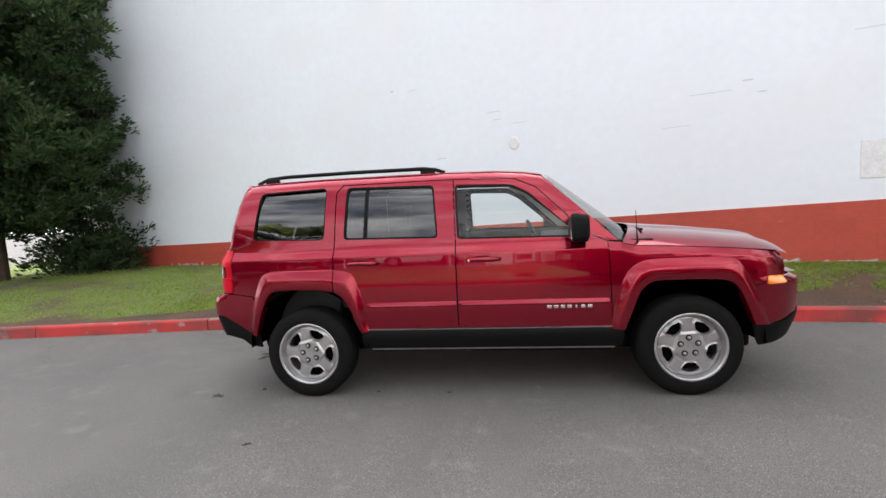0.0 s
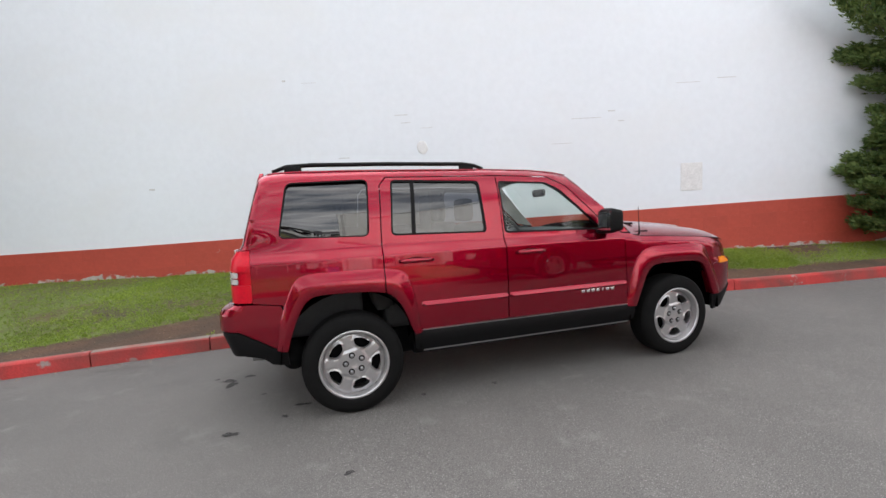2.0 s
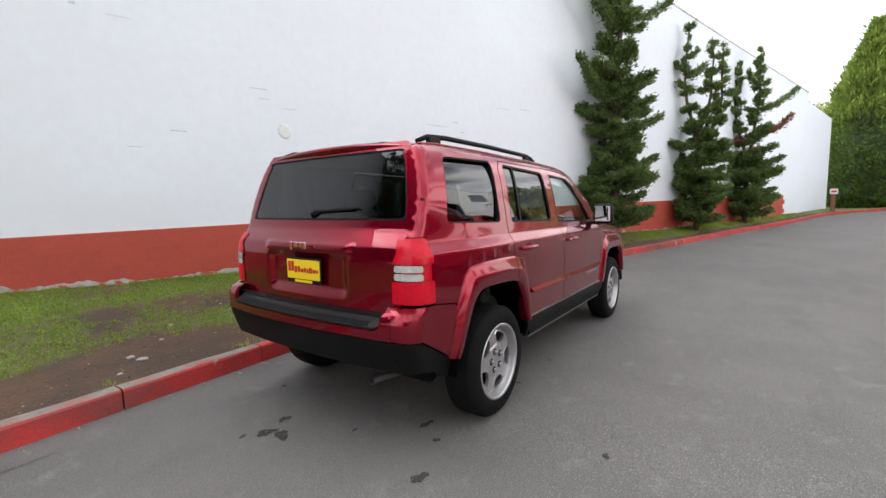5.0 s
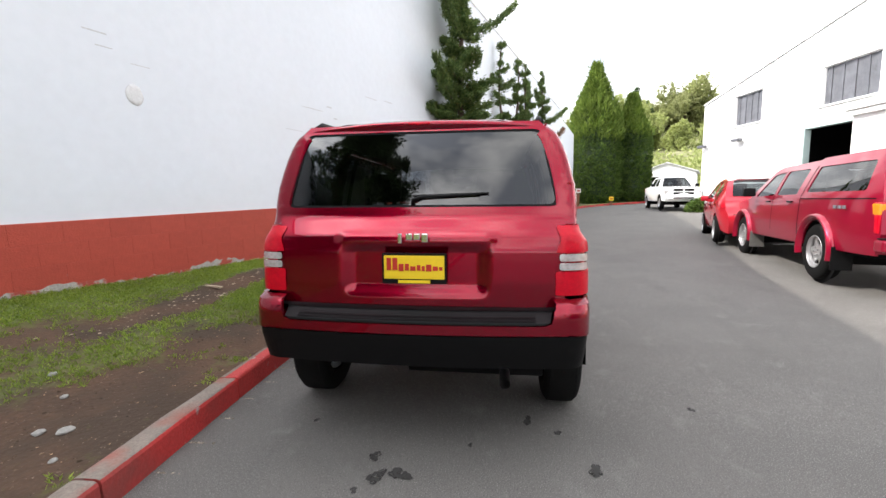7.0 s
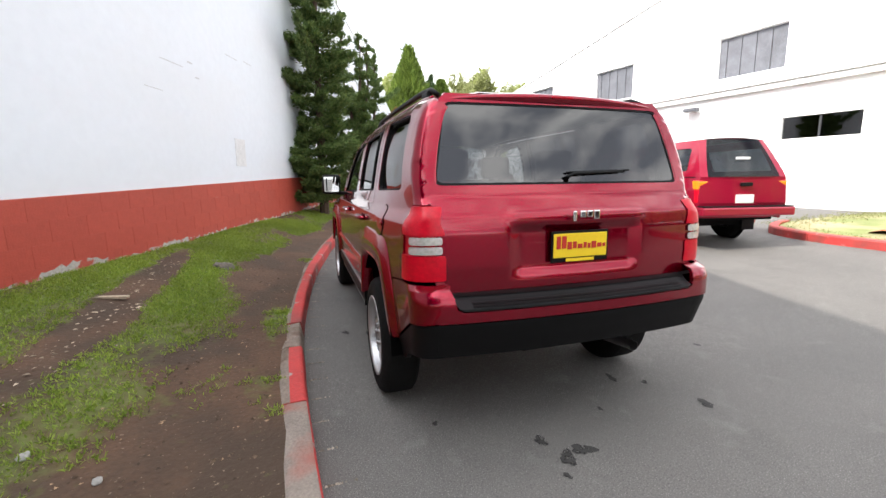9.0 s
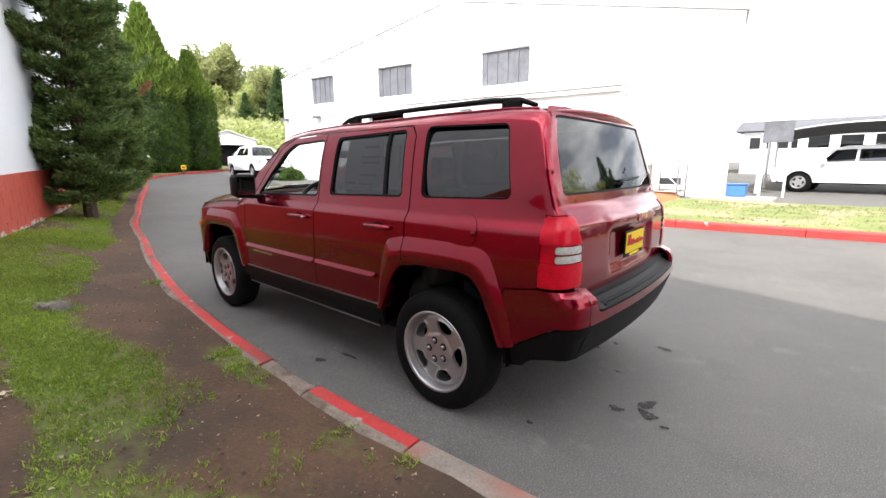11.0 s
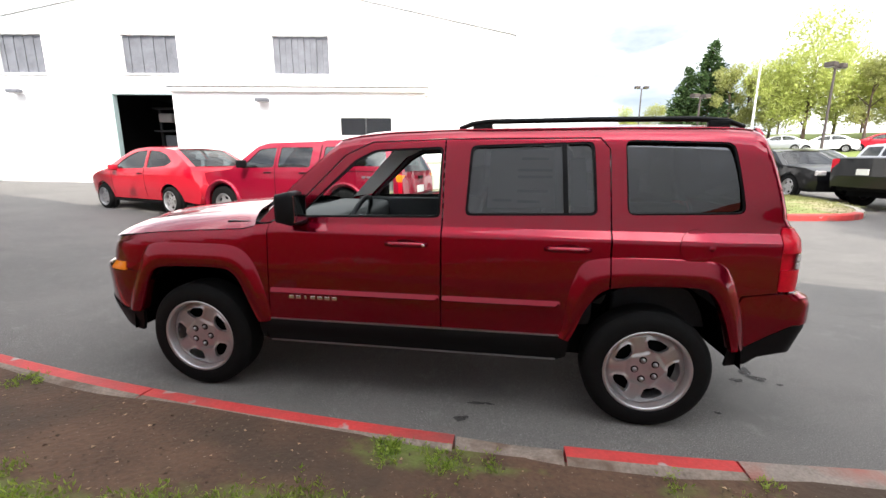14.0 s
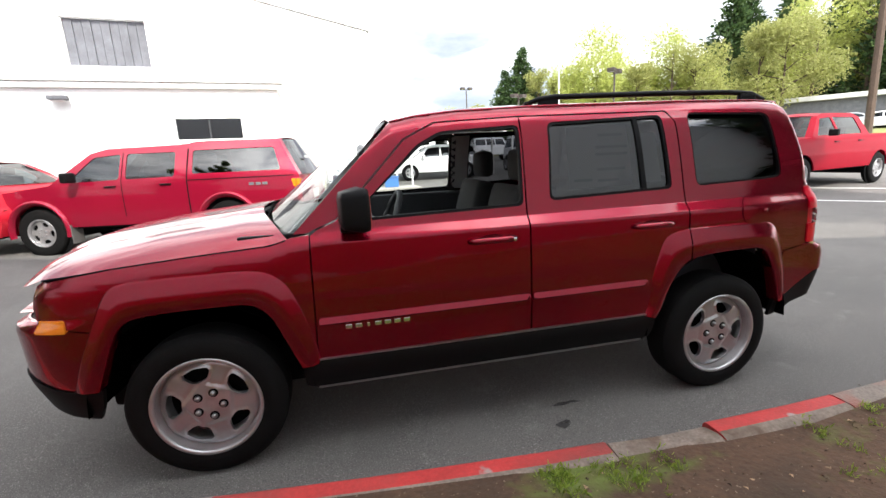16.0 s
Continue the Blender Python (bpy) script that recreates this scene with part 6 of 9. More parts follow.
def conifer(name, label, base, height, radius, crown_from, branches, per, leaf, blade, seed, material="needle", rise=0.15, taper=1.0, ragged=0.35, leaders=1, category="tree", gap=0.0, clump=9):
    """A conifer: tapered trunk, whorled limbs and needle sprays set along each limb."""
    global rng
    rng = np.random.default_rng(seed)
    rd = random.Random(seed)
    root = tagged(new(name), label, category)
    root.location = base
    bm = bmesh.new()
    cs, ds = [], []
    for ld in range(leaders):
        h = height * (1 - 0.13 * ld)
        lx, ly = (0, 0) if ld == 0 else (rd.uniform(-0.5, 0.5), rd.uniform(-0.5, 0.5))
        n = 7
        pts = [(lx * (k / n) ** 0.8 + 0.04 * rd.uniform(-1, 1), ly * (k / n) ** 0.8 + 0.04 * rd.uniform(-1, 1), h * k / n) for k in range(n + 1)]
        r0 = max(0.05, height * 0.018) * (1 if ld == 0 else 0.7)
        tube(pts, [r0 * (1 - 0.92 * k / n) + 0.008 for k in range(n + 1)], 8, True, bm)
        nb = branches // leaders
        for b in range(nb):
            t = (b + rd.random()) / nb
            z = crown_from + (h - crown_from) * t ** 0.95
            r = radius * (1 - t) ** taper * rd.uniform(1 - ragged, 1 + ragged) + 0.10
            if gap and rd.random() < gap:
                continue
            az = rd.uniform(0, math.tau)
            up = rise + rd.uniform(-0.15, 0.2)
            q = h and z / h
            x0, y0 = lx * q ** 0.8, ly * q ** 0.8
            line = []
            for s in range(5):
                u = s / 4
                line.append((x0 + math.cos(az) * r * u, y0 + math.sin(az) * r * u, z + r * (up * u + 0.25 * u * u - 0.12 * math.sin(PI * u))))
            if r > 0.35:
                tube(line, [0.012 + 0.010 * r * (1 - s / 4) for s in range(5)], 4, False, bm)
            m = max(2, int(per * r / radius + 1))
            for s in range(m):
                u = 0.22 + 0.80 * (s + rd.random() * 0.6) / m
                k = min(int(u * 4), 3)
                f = u * 4 - k
                p = [line[k][i] + (line[k + 1][i] - line[k][i]) * f for i in range(3)]
                j = 0.16 * r * (1 - 0.3 * u)
                cs.append((p[0] + rd.gauss(0, j), p[1] + rd.gauss(0, j), p[2] + rd.gauss(0, j * 0.45)))
                ds.append((math.cos(az), math.sin(az), 0.35 + up))
    part("trunk", bm, M["bark"], root)
    V, F = tufts(cs, ds, clump, leaf, blade, 0.75)
    mesh_stuff("crown", V.tolist(), F.tolist(), M[material], root)
    return root


def crown_tree(name, label, base, height, radius, trunk_h, n, leaf, material, seed, category="tree"):
    """A broadleaf tree: trunk, forked limbs and a ragged crown of leaf sprays in uneven clumps."""
    global rng
    rng = np.random.default_rng(seed)
    rd = random.Random(seed)
    root = tagged(new(name), label, category)
    root.location = base
    bm = bmesh.new()
    tube([(0, 0, -0.2), (0.1, 0, trunk_h), (0.0, 0.1, height * 0.8)], [0.20, 0.14, 0.03], 7, True, bm)
    cs, ds = [], []
    for b in range(15):
        az, t = rd.uniform(0, math.tau), rd.random()
        z0 = trunk_h * 0.75 + (height * 0.74 - trunk_h * 0.75) * t
        r = radius * (1.0 - 0.65 * abs(t - 0.35)) * rd.uniform(0.55, 1.05)
        end = (math.cos(az) * r, math.sin(az) * r, z0 + rd.uniform(0.1, 0.28) * height * 0.6)
        tube([(0, 0, z0 - 0.3), (end[0] * 0.5, end[1] * 0.5, (z0 + end[2]) / 2), end], [0.07, 0.045, 0.012], 5, False, bm)
        cr = radius * rd.uniform(0.26, 0.46)
        for k in range(n // 15):
            v = Vector((rd.gauss(0, 1), rd.gauss(0, 1), rd.gauss(0, 1)))
            v = v.normalized() * cr * rd.uniform(0.35, 1.05)
            cs.append((end[0] * 0.85 + v.x, end[1] * 0.85 + v.y, end[2] + v.z * 1.15))
            ds.append(tuple(v.normalized() + Vector((0, 0, -0.2))))
    part("trunk", bm, M["bark"], root)
    V, F = tufts(cs, ds, 7, leaf, leaf * 0.36, 0.8, 1.0)
    mesh_stuff("crown", V.tolist(), F.tolist(), M[material], root)
    return root


def arborvitae(name, label, base, height, radius, n, seed, clip=0.45):
    """A hedge conifer: clipped barrel below, loose pointed new growth above, upright leaf sprays over a solid core
    coloured dark as inner shade.
    """
    global rng
    rng = np.random.default_rng(seed)
    rd = random.Random(seed)
    root = tagged(new(name), label, "hedge tree")
    root.location = base
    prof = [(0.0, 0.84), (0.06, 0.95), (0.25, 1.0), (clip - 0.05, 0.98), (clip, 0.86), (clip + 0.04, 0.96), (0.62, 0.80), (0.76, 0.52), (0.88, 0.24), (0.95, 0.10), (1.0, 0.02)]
    # added solid core, its dark green standing in for shade between the sprays
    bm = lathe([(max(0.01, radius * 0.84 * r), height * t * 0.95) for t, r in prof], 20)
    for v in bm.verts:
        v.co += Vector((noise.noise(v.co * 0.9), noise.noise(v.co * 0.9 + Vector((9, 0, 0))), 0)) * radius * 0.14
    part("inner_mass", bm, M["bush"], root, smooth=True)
    low, high = ([], []), ([], [])
    for k in range(n):
        t = rd.random() ** 1.1
        az = rd.uniform(0, math.tau)
        loose = sstep(t, clip, clip + 0.08)
        bump = 1 + (0.05 + 0.20 * loose) * noise.noise(Vector((math.cos(az) * 2.2, math.sin(az) * 2.2, t * height * 0.8 + seed)))
        r = radius * lerp(t, prof) * bump * rd.uniform(0.90 - 0.08 * loose, 1.02 + 0.10 * loose)
        cs, ds = high if t > clip + rd.uniform(-0.01, 0.03) else low
        cs.append((math.cos(az) * r, math.sin(az) * r, t * height))
        ds.append((math.cos(az) * 0.6, math.sin(az) * 0.6, 0.7 + 0.5 * loose))
    V, F = tufts(low[0], low[1], 7, 0.20, 0.030, 0.5)
    mesh_stuff("clipped_foliage", V.tolist(), F.tolist(), M["hedge"], root)
    V, F = tufts(high[0], high[1], 7, 0.36, 0.034, 0.42)
    mesh_stuff("new_growth", V.tolist(), F.tolist(), M["hedge_new"], root)
    return root


def at_ground(x, y, lift=0.0):
    return (x, y, gz(x, y) + lift)


def cypress(label, base, height, radius, branches, seed, longs=(), tops=1, low=0.045, pad=1.0, rise=(0.25, 0.65), n_tuft=38, clump=5, material="needle_mid", group="cypresses by the wall", cone=1.0):
    """An ornamental cypress: crooked trunk, rising limbs and small dense foliage pads along them, with gaps between."""
    global rng
    rng = np.random.default_rng(seed)
    rd = random.Random(seed)
    root = tagged(new("conifer_tree"), label, "tree", group)
    root.location = base
    bm = bmesh.new()
    stems = []
    for k in range(tops):
        h = height * (1 - 0.10 * k)
        az = rd.uniform(0, math.tau)
        sp = 0.0 if tops == 1 else 0.42
        pts = []
        for i in range(10):
            u = i / 9
            pts.append((math.cos(az + k * PI) * sp * sstep(u, 0.35, 0.8) + 0.05 * rd.uniform(-1, 1) * u, math.sin(az + k * PI) * sp * 0.6 * sstep(u, 0.35, 0.8) + 0.05 * rd.uniform(-1, 1) * u, h * u))
        tube(pts, [(0.012 * height) * (1 - 0.9 * i / 9) + 0.006 for i in range(10)], 7, True, bm)
        stems.append((h, pts))
    jobs = []
    for b in range(branches):
        t = ((b + rd.random()) / branches) ** cone
        env = lerp(t, [(0, 0.75), (0.12, 1.0), (0.42, 0.98), (0.65, 0.74), (0.85, 0.40), (1.0, 0.08)])
        jobs.append((t, rd.uniform(0, math.tau), radius * env * rd.choice((0.4, 0.7, 0.85, 1.05, 1.35)), rd.uniform(*rise)))
    for z, az, r in longs:
        jobs.append((z / height, radians(az), r, 0.42))
    cs, ds = [], []
    for t, az, r, up in jobs:
        h, pts = stems[rd.randrange(len(stems))]
        u = min(0.995, low + (1 - low) * t)
        i = min(int(u * 9), 8)
        o = Vector(pts[i]).lerp(Vector(pts[i + 1]), u * 9 - i)
        d = Vector((math.cos(az), math.sin(az), 0))
        line = [o + d * r * s / 5 + Vector((0, 0, r * (up * (s / 5) ** 1.4 - 0.10 * math.sin(PI * s / 5)))) for s in range(6)]
        tube([tuple(p) for p in line], [0.010 + 0.012 * (1 - s / 5) for s in range(6)], 4, False, bm)
        m = max(2, int(r / (0.17 * pad)) + 1)
        for s in range(m):
            q = 0.20 + 0.84 * (s + 0.3 + 0.5 * rd.random()) / m
            j = min(int(q * 5), 4)
            c = line[j].lerp(line[j + 1], q * 5 - j)
            pr = pad * rd.uniform(0.11, 0.19) * (1.0 if r > 0.4 else 0.75)
            c = c + Vector((pad * rd.gauss(0, 0.09), pad * rd.gauss(0, 0.09), pad * rd.gauss(0.02, 0.04)))
            for n in range(n_tuft):
                v = Vector((rd.gauss(0, 1), rd.gauss(0, 1), rd.gauss(0, 1))).normalized() * pr * rd.uniform(0.35, 1.0)
                v.z *= 0.62
                cs.append(tuple(c + v))
                ds.append((v.x / pr + d.x * 0.5, v.y / pr + d.y * 0.5, 0.55 + v.z / pr))
    part("trunk", bm, M["bark"], root)
    V, F = tufts(cs, ds, clump, 0.085 * pad ** 0.7, 0.0125 * pad ** 0.75, 0.55)
    mesh_stuff("crown", V.tolist(), F.tolist(), M[material], root)
    return root


def plume_cypress(label, base, height, radius, layers, seed, arms=(), stems=((0.0, 0.0, 1.0),), brown=0):
    """A ragged cypress grown flat against the wall: crooked stems, level fans of foliage in layers with gaps, and long upswept arms."""
    global rng
    rng = np.random.default_rng(seed)
    rd = random.Random(seed)
    root = tagged(new("conifer_tree"), label, "tree", "cypresses by the wall")
    root.location = base
    o = Vector(base)
    bm = bmesh.new()
    lines = []
    for dx, dy, share in stems:
        pts = []
        for i in range(12):
            u = i / 11
            sp = sstep(u, 0.30, 0.75)
            pts.append(Vector((dx * sp + 0.05 * rd.uniform(-1, 1) * u, dy * sp + 0.05 * rd.uniform(-1, 1) * u, height * share * u)))
        tube([tuple(p) for p in pts], [0.014 * height * (1 - 0.92 * i / 11) + 0.006 for i in range(12)], 8, True, bm)
        lines.append((share, pts))
    fans = []
    for share, pts in lines:
        top = share * height
        n = int(layers * share / len(lines) * (1.0 if len(lines) == 1 else 1.25))
        for b in range(n):
            tier = b // 4
            u = 0.05 + 0.94 * ((tier + 0.5 + rd.uniform(-0.42, 0.42)) * 4 / n) ** 1.15
            u = min(u, 0.985)
            env = lerp(u, [(0.0, 0.62), (0.12, 0.95), (0.36, 1.0), (0.50, 0.72), (0.60, 0.50), (0.72, 0.38), (0.84, 0.28), (1.0, 0.10)])
            if len(lines) > 1 and u > 0.45:
                env *= 0.62
            r = radius * env * rd.choice((0.55, 0.75, 0.9, 1.0, 1.15)) * (rd.choice((0.55, 0.8, 1.1, 1.6)) if u > 0.5 else 1.0)
            fans.append((pts, u, (b % 4) * PI / 2 + tier * 1.1 + rd.uniform(-0.5, 0.5), r, 0.02 + 0.5 * sstep(u, 0.55, 1.0) + rd.uniform(-0.08, 0.22)))
    for z, az, r in arms:
        fans.append((lines[0][1], z / height, radians(az), r, 0.50))
    green, tan = ([], []), ([], [])
    for k, (pts, u, az, r, up) in enumerate(fans):
        i = min(int(u * 11), 10)
        c = pts[i].lerp(pts[i + 1], u * 11 - i)
        d = Vector((math.cos(az), math.sin(az), 0))
        side = Vector((-d.y, d.x, 0))
        axis = lambda q: c + d * (r * q) + Vector((0, 0, r * (up * q ** 1.7 - 0.07 * math.sin(PI * q))))
        tube([tuple(axis(q / 5)) for q in range(6)], [0.006 + 0.016 * min(1.0, r) * (1 - q / 5) for q in range(6)], 4, False, bm)
        arm = k >= len(fans) - len(arms)
        half = (0.12 if arm else 0.34 - 0.18 * sstep(u, 0.45, 0.75)) * min(1.0, 0.35 + 0.65 * r)
        cs, ds = tan if brown and 0.30 < u < 0.62 and k % brown == 0 else green
        for j in range(int(r * (200 if arm else 270)) + 14):
            q = 0.08 + 0.94 * rd.random() ** 0.8
            w = half * (1.05 - 0.75 * q ** 2) * rd.uniform(-1, 1)
            thick = (0.060 if arm else 0.042) * (1.1 - 0.5 * q)
            # fingers: the fan breaks up into side sprays
            p = axis(q) + side * w + Vector((0, 0, rd.gauss(0.01, thick) - 0.10 * abs(w))) + d * (0.05 * math.sin(w * 38 + k))
            away = (o + p - WALL_O).dot(WALL_N)
            if away > -0.06:
                p -= WALL_N * (away + 0.06 + 0.05 * rd.random())
            cs.append(tuple(p))
            ds.append((d.x + side.x * w * 2.2, d.y + side.y * w * 2.2, 0.35 + up * q * 1.2))
    part("trunk", bm, M["bark"], root)
    V, F = tufts(green[0], green[1], 5, 0.088, 0.014, 0.55)
    mesh_stuff("crown", V.tolist(), F.tolist(), M["needle_mid"], root)
    if tan[0]:
        V, F = tufts(tan[0], tan[1], 4, 0.10, 0.016, 0.55)
        mesh_stuff("browned_sprays", V.tolist(), F.tolist(), M["needle_brown"], root, "dry browned sprays")
    return root


cypress("tall dark green conifer growing beside the white wall", at_ground(-11.9, 5.05, 0.15), 12.5, 2.32, 560, 3, (), 1, 0.11, 2.3, (-0.12, 0.30), 24, 6, "needle_dark", "")
plume_cypress("ragged dark green cypress against the white wall", at_ground(7.55, 0.66, 0.20), 7.9, 0.95, 112, 11, ((5.1, 168, 2.0), (5.25, -62, 1.55), (5.9, 160, 1.15), (6.3, -50, 0.9), (3.3, 165, 1.55), (5.5, 190, 1.2)))
plume_cypress("slim ragged cypress with forked tops by the wall", at_ground(11.8, -0.72, 0.20), 6.1, 0.84, 116, 12, ((4.6, -70, 0.5),), ((-0.30, 0.40, 1.0), (0.1, -0.22, 0.92), (0.2, -0.50, 0.90)))
plume_cypress("ragged cypress with browning tips by the wall", at_ground(15.9, -1.90, 0.20), 6.2, 0.92, 112, 13, ((4.1, -75, 1.1), (3.2, -80, 1.1), (4.9, 150, 0.7)), ((0.0, -0.25, 1.0), (-0.2, 0.45, 0.93)), brown=17)
arborvitae("arborvitae", "tall clipped green arborvitae beyond the bend", at_ground(31.8, -7.6, 0.1), 10.4, 1.95, 5200, 31)
arborvitae("arborvitae", "narrow dark green arborvitae beyond the bend", at_ground(32.6, -10.55, 0.1), 8.1, 1.45, 3600, 32, 0.62)

# low dark bush at the foot of the wall
rng = np.random.default_rng(41)
rd = random.Random(41)
cs = [(rd.gauss(0, 0.65), rd.gauss(0, 0.45), abs(rd.gauss(0.5, 0.32))) for k in range(900)]
V, F = tufts(cs, [(c[0], c[1], 0.7) for c in cs], 8, 0.16, 0.022, 0.8)
bush = tagged(new("bush"), "low dark green bush at the foot of the wall", "bush")
bush.location = at_ground(-10.6, 6.25, 0.25)
mesh_stuff("foliage", V.tolist(), F.tolist(), M["bush"], bush)

# grass blades on the bank
rng = np.random.default_rng(51)
rd = random.Random(51)
cs, ds = [], []
rows_n = len(lawn_pts)
tries = 0
while len(cs) < 60000 and tries < 1200000:
    tries += 1
    i = rd.randrange(rows_n - 1)
    x = lawn_pts[i][0].x
    if x < -16 or x > 22 or (abs(x) > 5 and rd.random() < 0.72):
        continue
    j = rd.random() * LAWN_V
    k = int(j)
    p = lawn_pts[i][k].lerp(lawn_pts[i][k + 1], j - k).lerp(lawn_pts[i + 1][k].lerp(lawn_pts[i + 1][k + 1], j - k), rd.random())
    if grass_amount(p.x, p.y) + 0.35 * noise.noise(Vector((p.x * 7, p.y * 7, 1.5))) < rd.uniform(-0.10, 0.75):
        continue
    cs.append(tuple(p))
    ds.append((0, 0, 1))
V, F = tufts(cs, ds, 6, 0.025, 0.0028, 0.8)
mesh_stuff("grass", V.tolist(), F.tolist(), M["grass"], None, "short patchy green grass on the bank", "stuff", "grass")


# ---- stains and loose bits on the drive ----
def blot(x, y, rx, ry, seed, material, name, label):
    """A thin irregular patch lying on the pavement."""
    rd = random.Random(seed)
    ph = [rd.uniform(0, math.tau) for k in range(5)]
    pts = []
    for k in range(28):
        a = k * math.tau / 28
        r = 1 + 0.22 * math.sin(2 * a + ph[0]) + 0.16 * math.sin(3 * a + ph[1]) + 0.12 * math.sin(5 * a + ph[2]) + 0.08 * math.sin(9 * a + ph[3])
        pts.append((x + rx * r * math.cos(a), y + ry * r * math.sin(a)))
    bm = bmesh.new()
    top = [bm.verts.new((p[0], p[1], gz(*p) + 0.0042)) for p in pts]
    bm.faces.new(top)
    return tagged(link(name, bm, material), label, "stain")


def soft_patch(m, scale, lo, hi, most):
    """Lets the ground show through a thin stain in blotches."""
    n, l = m.node_tree.nodes, m.node_tree.links
    tc, no, rm = n.new("ShaderNodeTexCoord"), n.new("ShaderNodeTexNoise"), n.new("ShaderNodeMapRange")
    no.inputs["Scale"].default_value, no.inputs["Detail"].default_value = scale, 5
    rm.inputs["From Min"].default_value, rm.inputs["From Max"].default_value, rm.inputs["To Max"].default_value = lo, hi, most
    l.new(tc.outputs["Object"], no.inputs["Vector"])
    l.new(no.outputs["Fac"], rm.inputs["Value"])
    tr, mx = n.new("ShaderNodeBsdfTransparent"), n.new("ShaderNodeMixShader")
    l.new(rm.outputs["Result"], mx.inputs["Fac"])
    l.new(tr.outputs["BSDF"], mx.inputs[1])
    l.new(n["Principled BSDF"].outputs["BSDF"], mx.inputs[2])
    l.new(mx.outputs["Shader"], n["Material Output"].inputs["Surface"])


soft_patch(M["oil"], 34, 0.30, 0.50, 0.95)
OIL = "dark oil drip stain on the asphalt"
for k, (x, y, rx, ry) in enumerate(((-2.10, 0.20, 0.035, 0.03), (-2.25, 0.15, 0.050, 0.035), (-2.22, 0.05, 0.04, 0.05), (-1.67, -0.55, 0.05, 0.02), (-1.78, -0.70, 0.02, 0.02), (-2.09, -0.83, 0.045, 0.03),
                                    (-0.33, 0.93, 0.035, 0.03), (-0.43, 0.757, 0.07, 0.016), (-0.30, -0.76, 0.02, 0.016), (-0.84, -0.74, 0.018, 0.014), (-1.43, -1.50, 0.028, 0.016), (-1.80, 0.63, 0.016, 0.016),
                                    (-2.35, 0.22, 0.02, 0.015), (-1.95, -0.25, 0.016, 0.012))):
    blot(x, y, rx, ry, 60 + k, M["oil"], "oil_stain", OIL)
# cracks in the drive
bm = bmesh.new()
M["crack"] = mat("crack_dark", (0.058, 0.055, 0.052), 0.95, var=0.2)
rd = random.Random(9)
for x0, y0, dx, dy, n in ((-6.4, 0.30, 0.16, 0.05, 12), (-5.2, 0.55, 0.12, -0.10, 8), (-4.6, 0.75, 0.10, 0.02, 9), (5.5, -0.6, 0.2, -0.05, 14), (-3.6, 0.82, 0.12, 0.03, 6)):
    x, y = x0, y0
    prev = None
    for k in range(n):
        w = 0.0035 * (1 - k / n) + 0.0012
        cur = (bm.verts.new((x, y - w, gz(x, y) + 0.004)), bm.verts.new((x, y + w, gz(x, y) + 0.004)))
        if prev:
            bm.faces.new((prev[0], cur[0], cur[1], prev[1]))
        prev = cur
        x += dx * rd.uniform(0.6, 1.4)
        y += dy + rd.uniform(-0.06, 0.06)
tagged(link("pavement_cracks", bm, M["crack"]), "thin dark cracks in the asphalt", "crack", "", "structure")

# grit and leaf litter along the gutter, clods and flakes on the soil
def scatter(name, label, category, material, places, flat, seed):
    """Small angular bits lying at places (x, y, z, r)."""
    rd = random.Random(seed)
    V, F = [], []
    for x, y, z, r in places:
        b = len(V)
        a = rd.uniform(0, 6.3)
        for k in range(3):
            t = a + k * 2.09 + rd.uniform(-0.5, 0.5)
            q = r * rd.uniform(0.6, 1.3)
            V.append((x + q * math.cos(t), y + q * math.sin(t), z + rd.uniform(0, 0.25) * r * flat))
        V.append((x + rd.uniform(-0.3, 0.3) * r, y, z + r * flat))
        F += [(b, b + 1, b + 3), (b + 1, b + 2, b + 3), (b + 2, b, b + 3)]
    mesh_stuff(name, V, F, material, None, label, "stuff", category)


rd = random.Random(12)
places, clods, flakes = [], [], []
for k in range(2200):
    i = rd.randrange(60, len(kerb_line) - 90)
    p, s = kerb_line[i], kerb_side[i]
    q = p - s * (abs(rd.gauss(0, 0.05)) + 0.02)
    places.append((q.x, q.y, gz(p.x, p.y), rd.uniform(0.003, 0.011)))
near = [k for k, p in enumerate(kerb_line) if -5 < p.x < 6]
for k in range(6000):
    i = rd.choice(near)
    p, s = kerb_line[i], kerb_side[i]
    o = 0.17 + abs(rd.gauss(0, 0.75))
    q = p + s * o + Vector((rd.uniform(-0.15, 0.15), 0, 0))
    if o > 2.4:
        continue
    z = lawn_z(q.x, q.y)
    if k % 9 == 0:
        flakes.append((q.x, q.y, z, rd.uniform(0.004, 0.013)))
    else:
        clods.append((q.x, q.y, z - 0.002, rd.uniform(0.003, 0.009) * (1.6 if rd.random() < 0.1 else 1)))
M["grit"] = mat("pale_grit", (0.26, 0.225, 0.18), 0.9, var=0.3, scale=20, island=0.5)
M["clod"] = mat("soil_clods", (0.098, 0.066, 0.044), 0.95, var=0.3, scale=20, island=0.5)
M["flake"] = mat("dry_leaf_flakes", (0.30, 0.20, 0.12), 0.9, var=0.3, scale=20, island=0.6)
scatter("grit", "pale grit along the gutter", "grit", M["grit"], places, 0.8, 1)
scatter("soil_clods", "crumbs of brown soil beside the kerb", "soil", M["clod"], clods, 0.8, 2)
scatter("leaf_litter", "dry leaf flakes and chips on the soil", "litter", M["flake"], flakes, 0.3, 3)

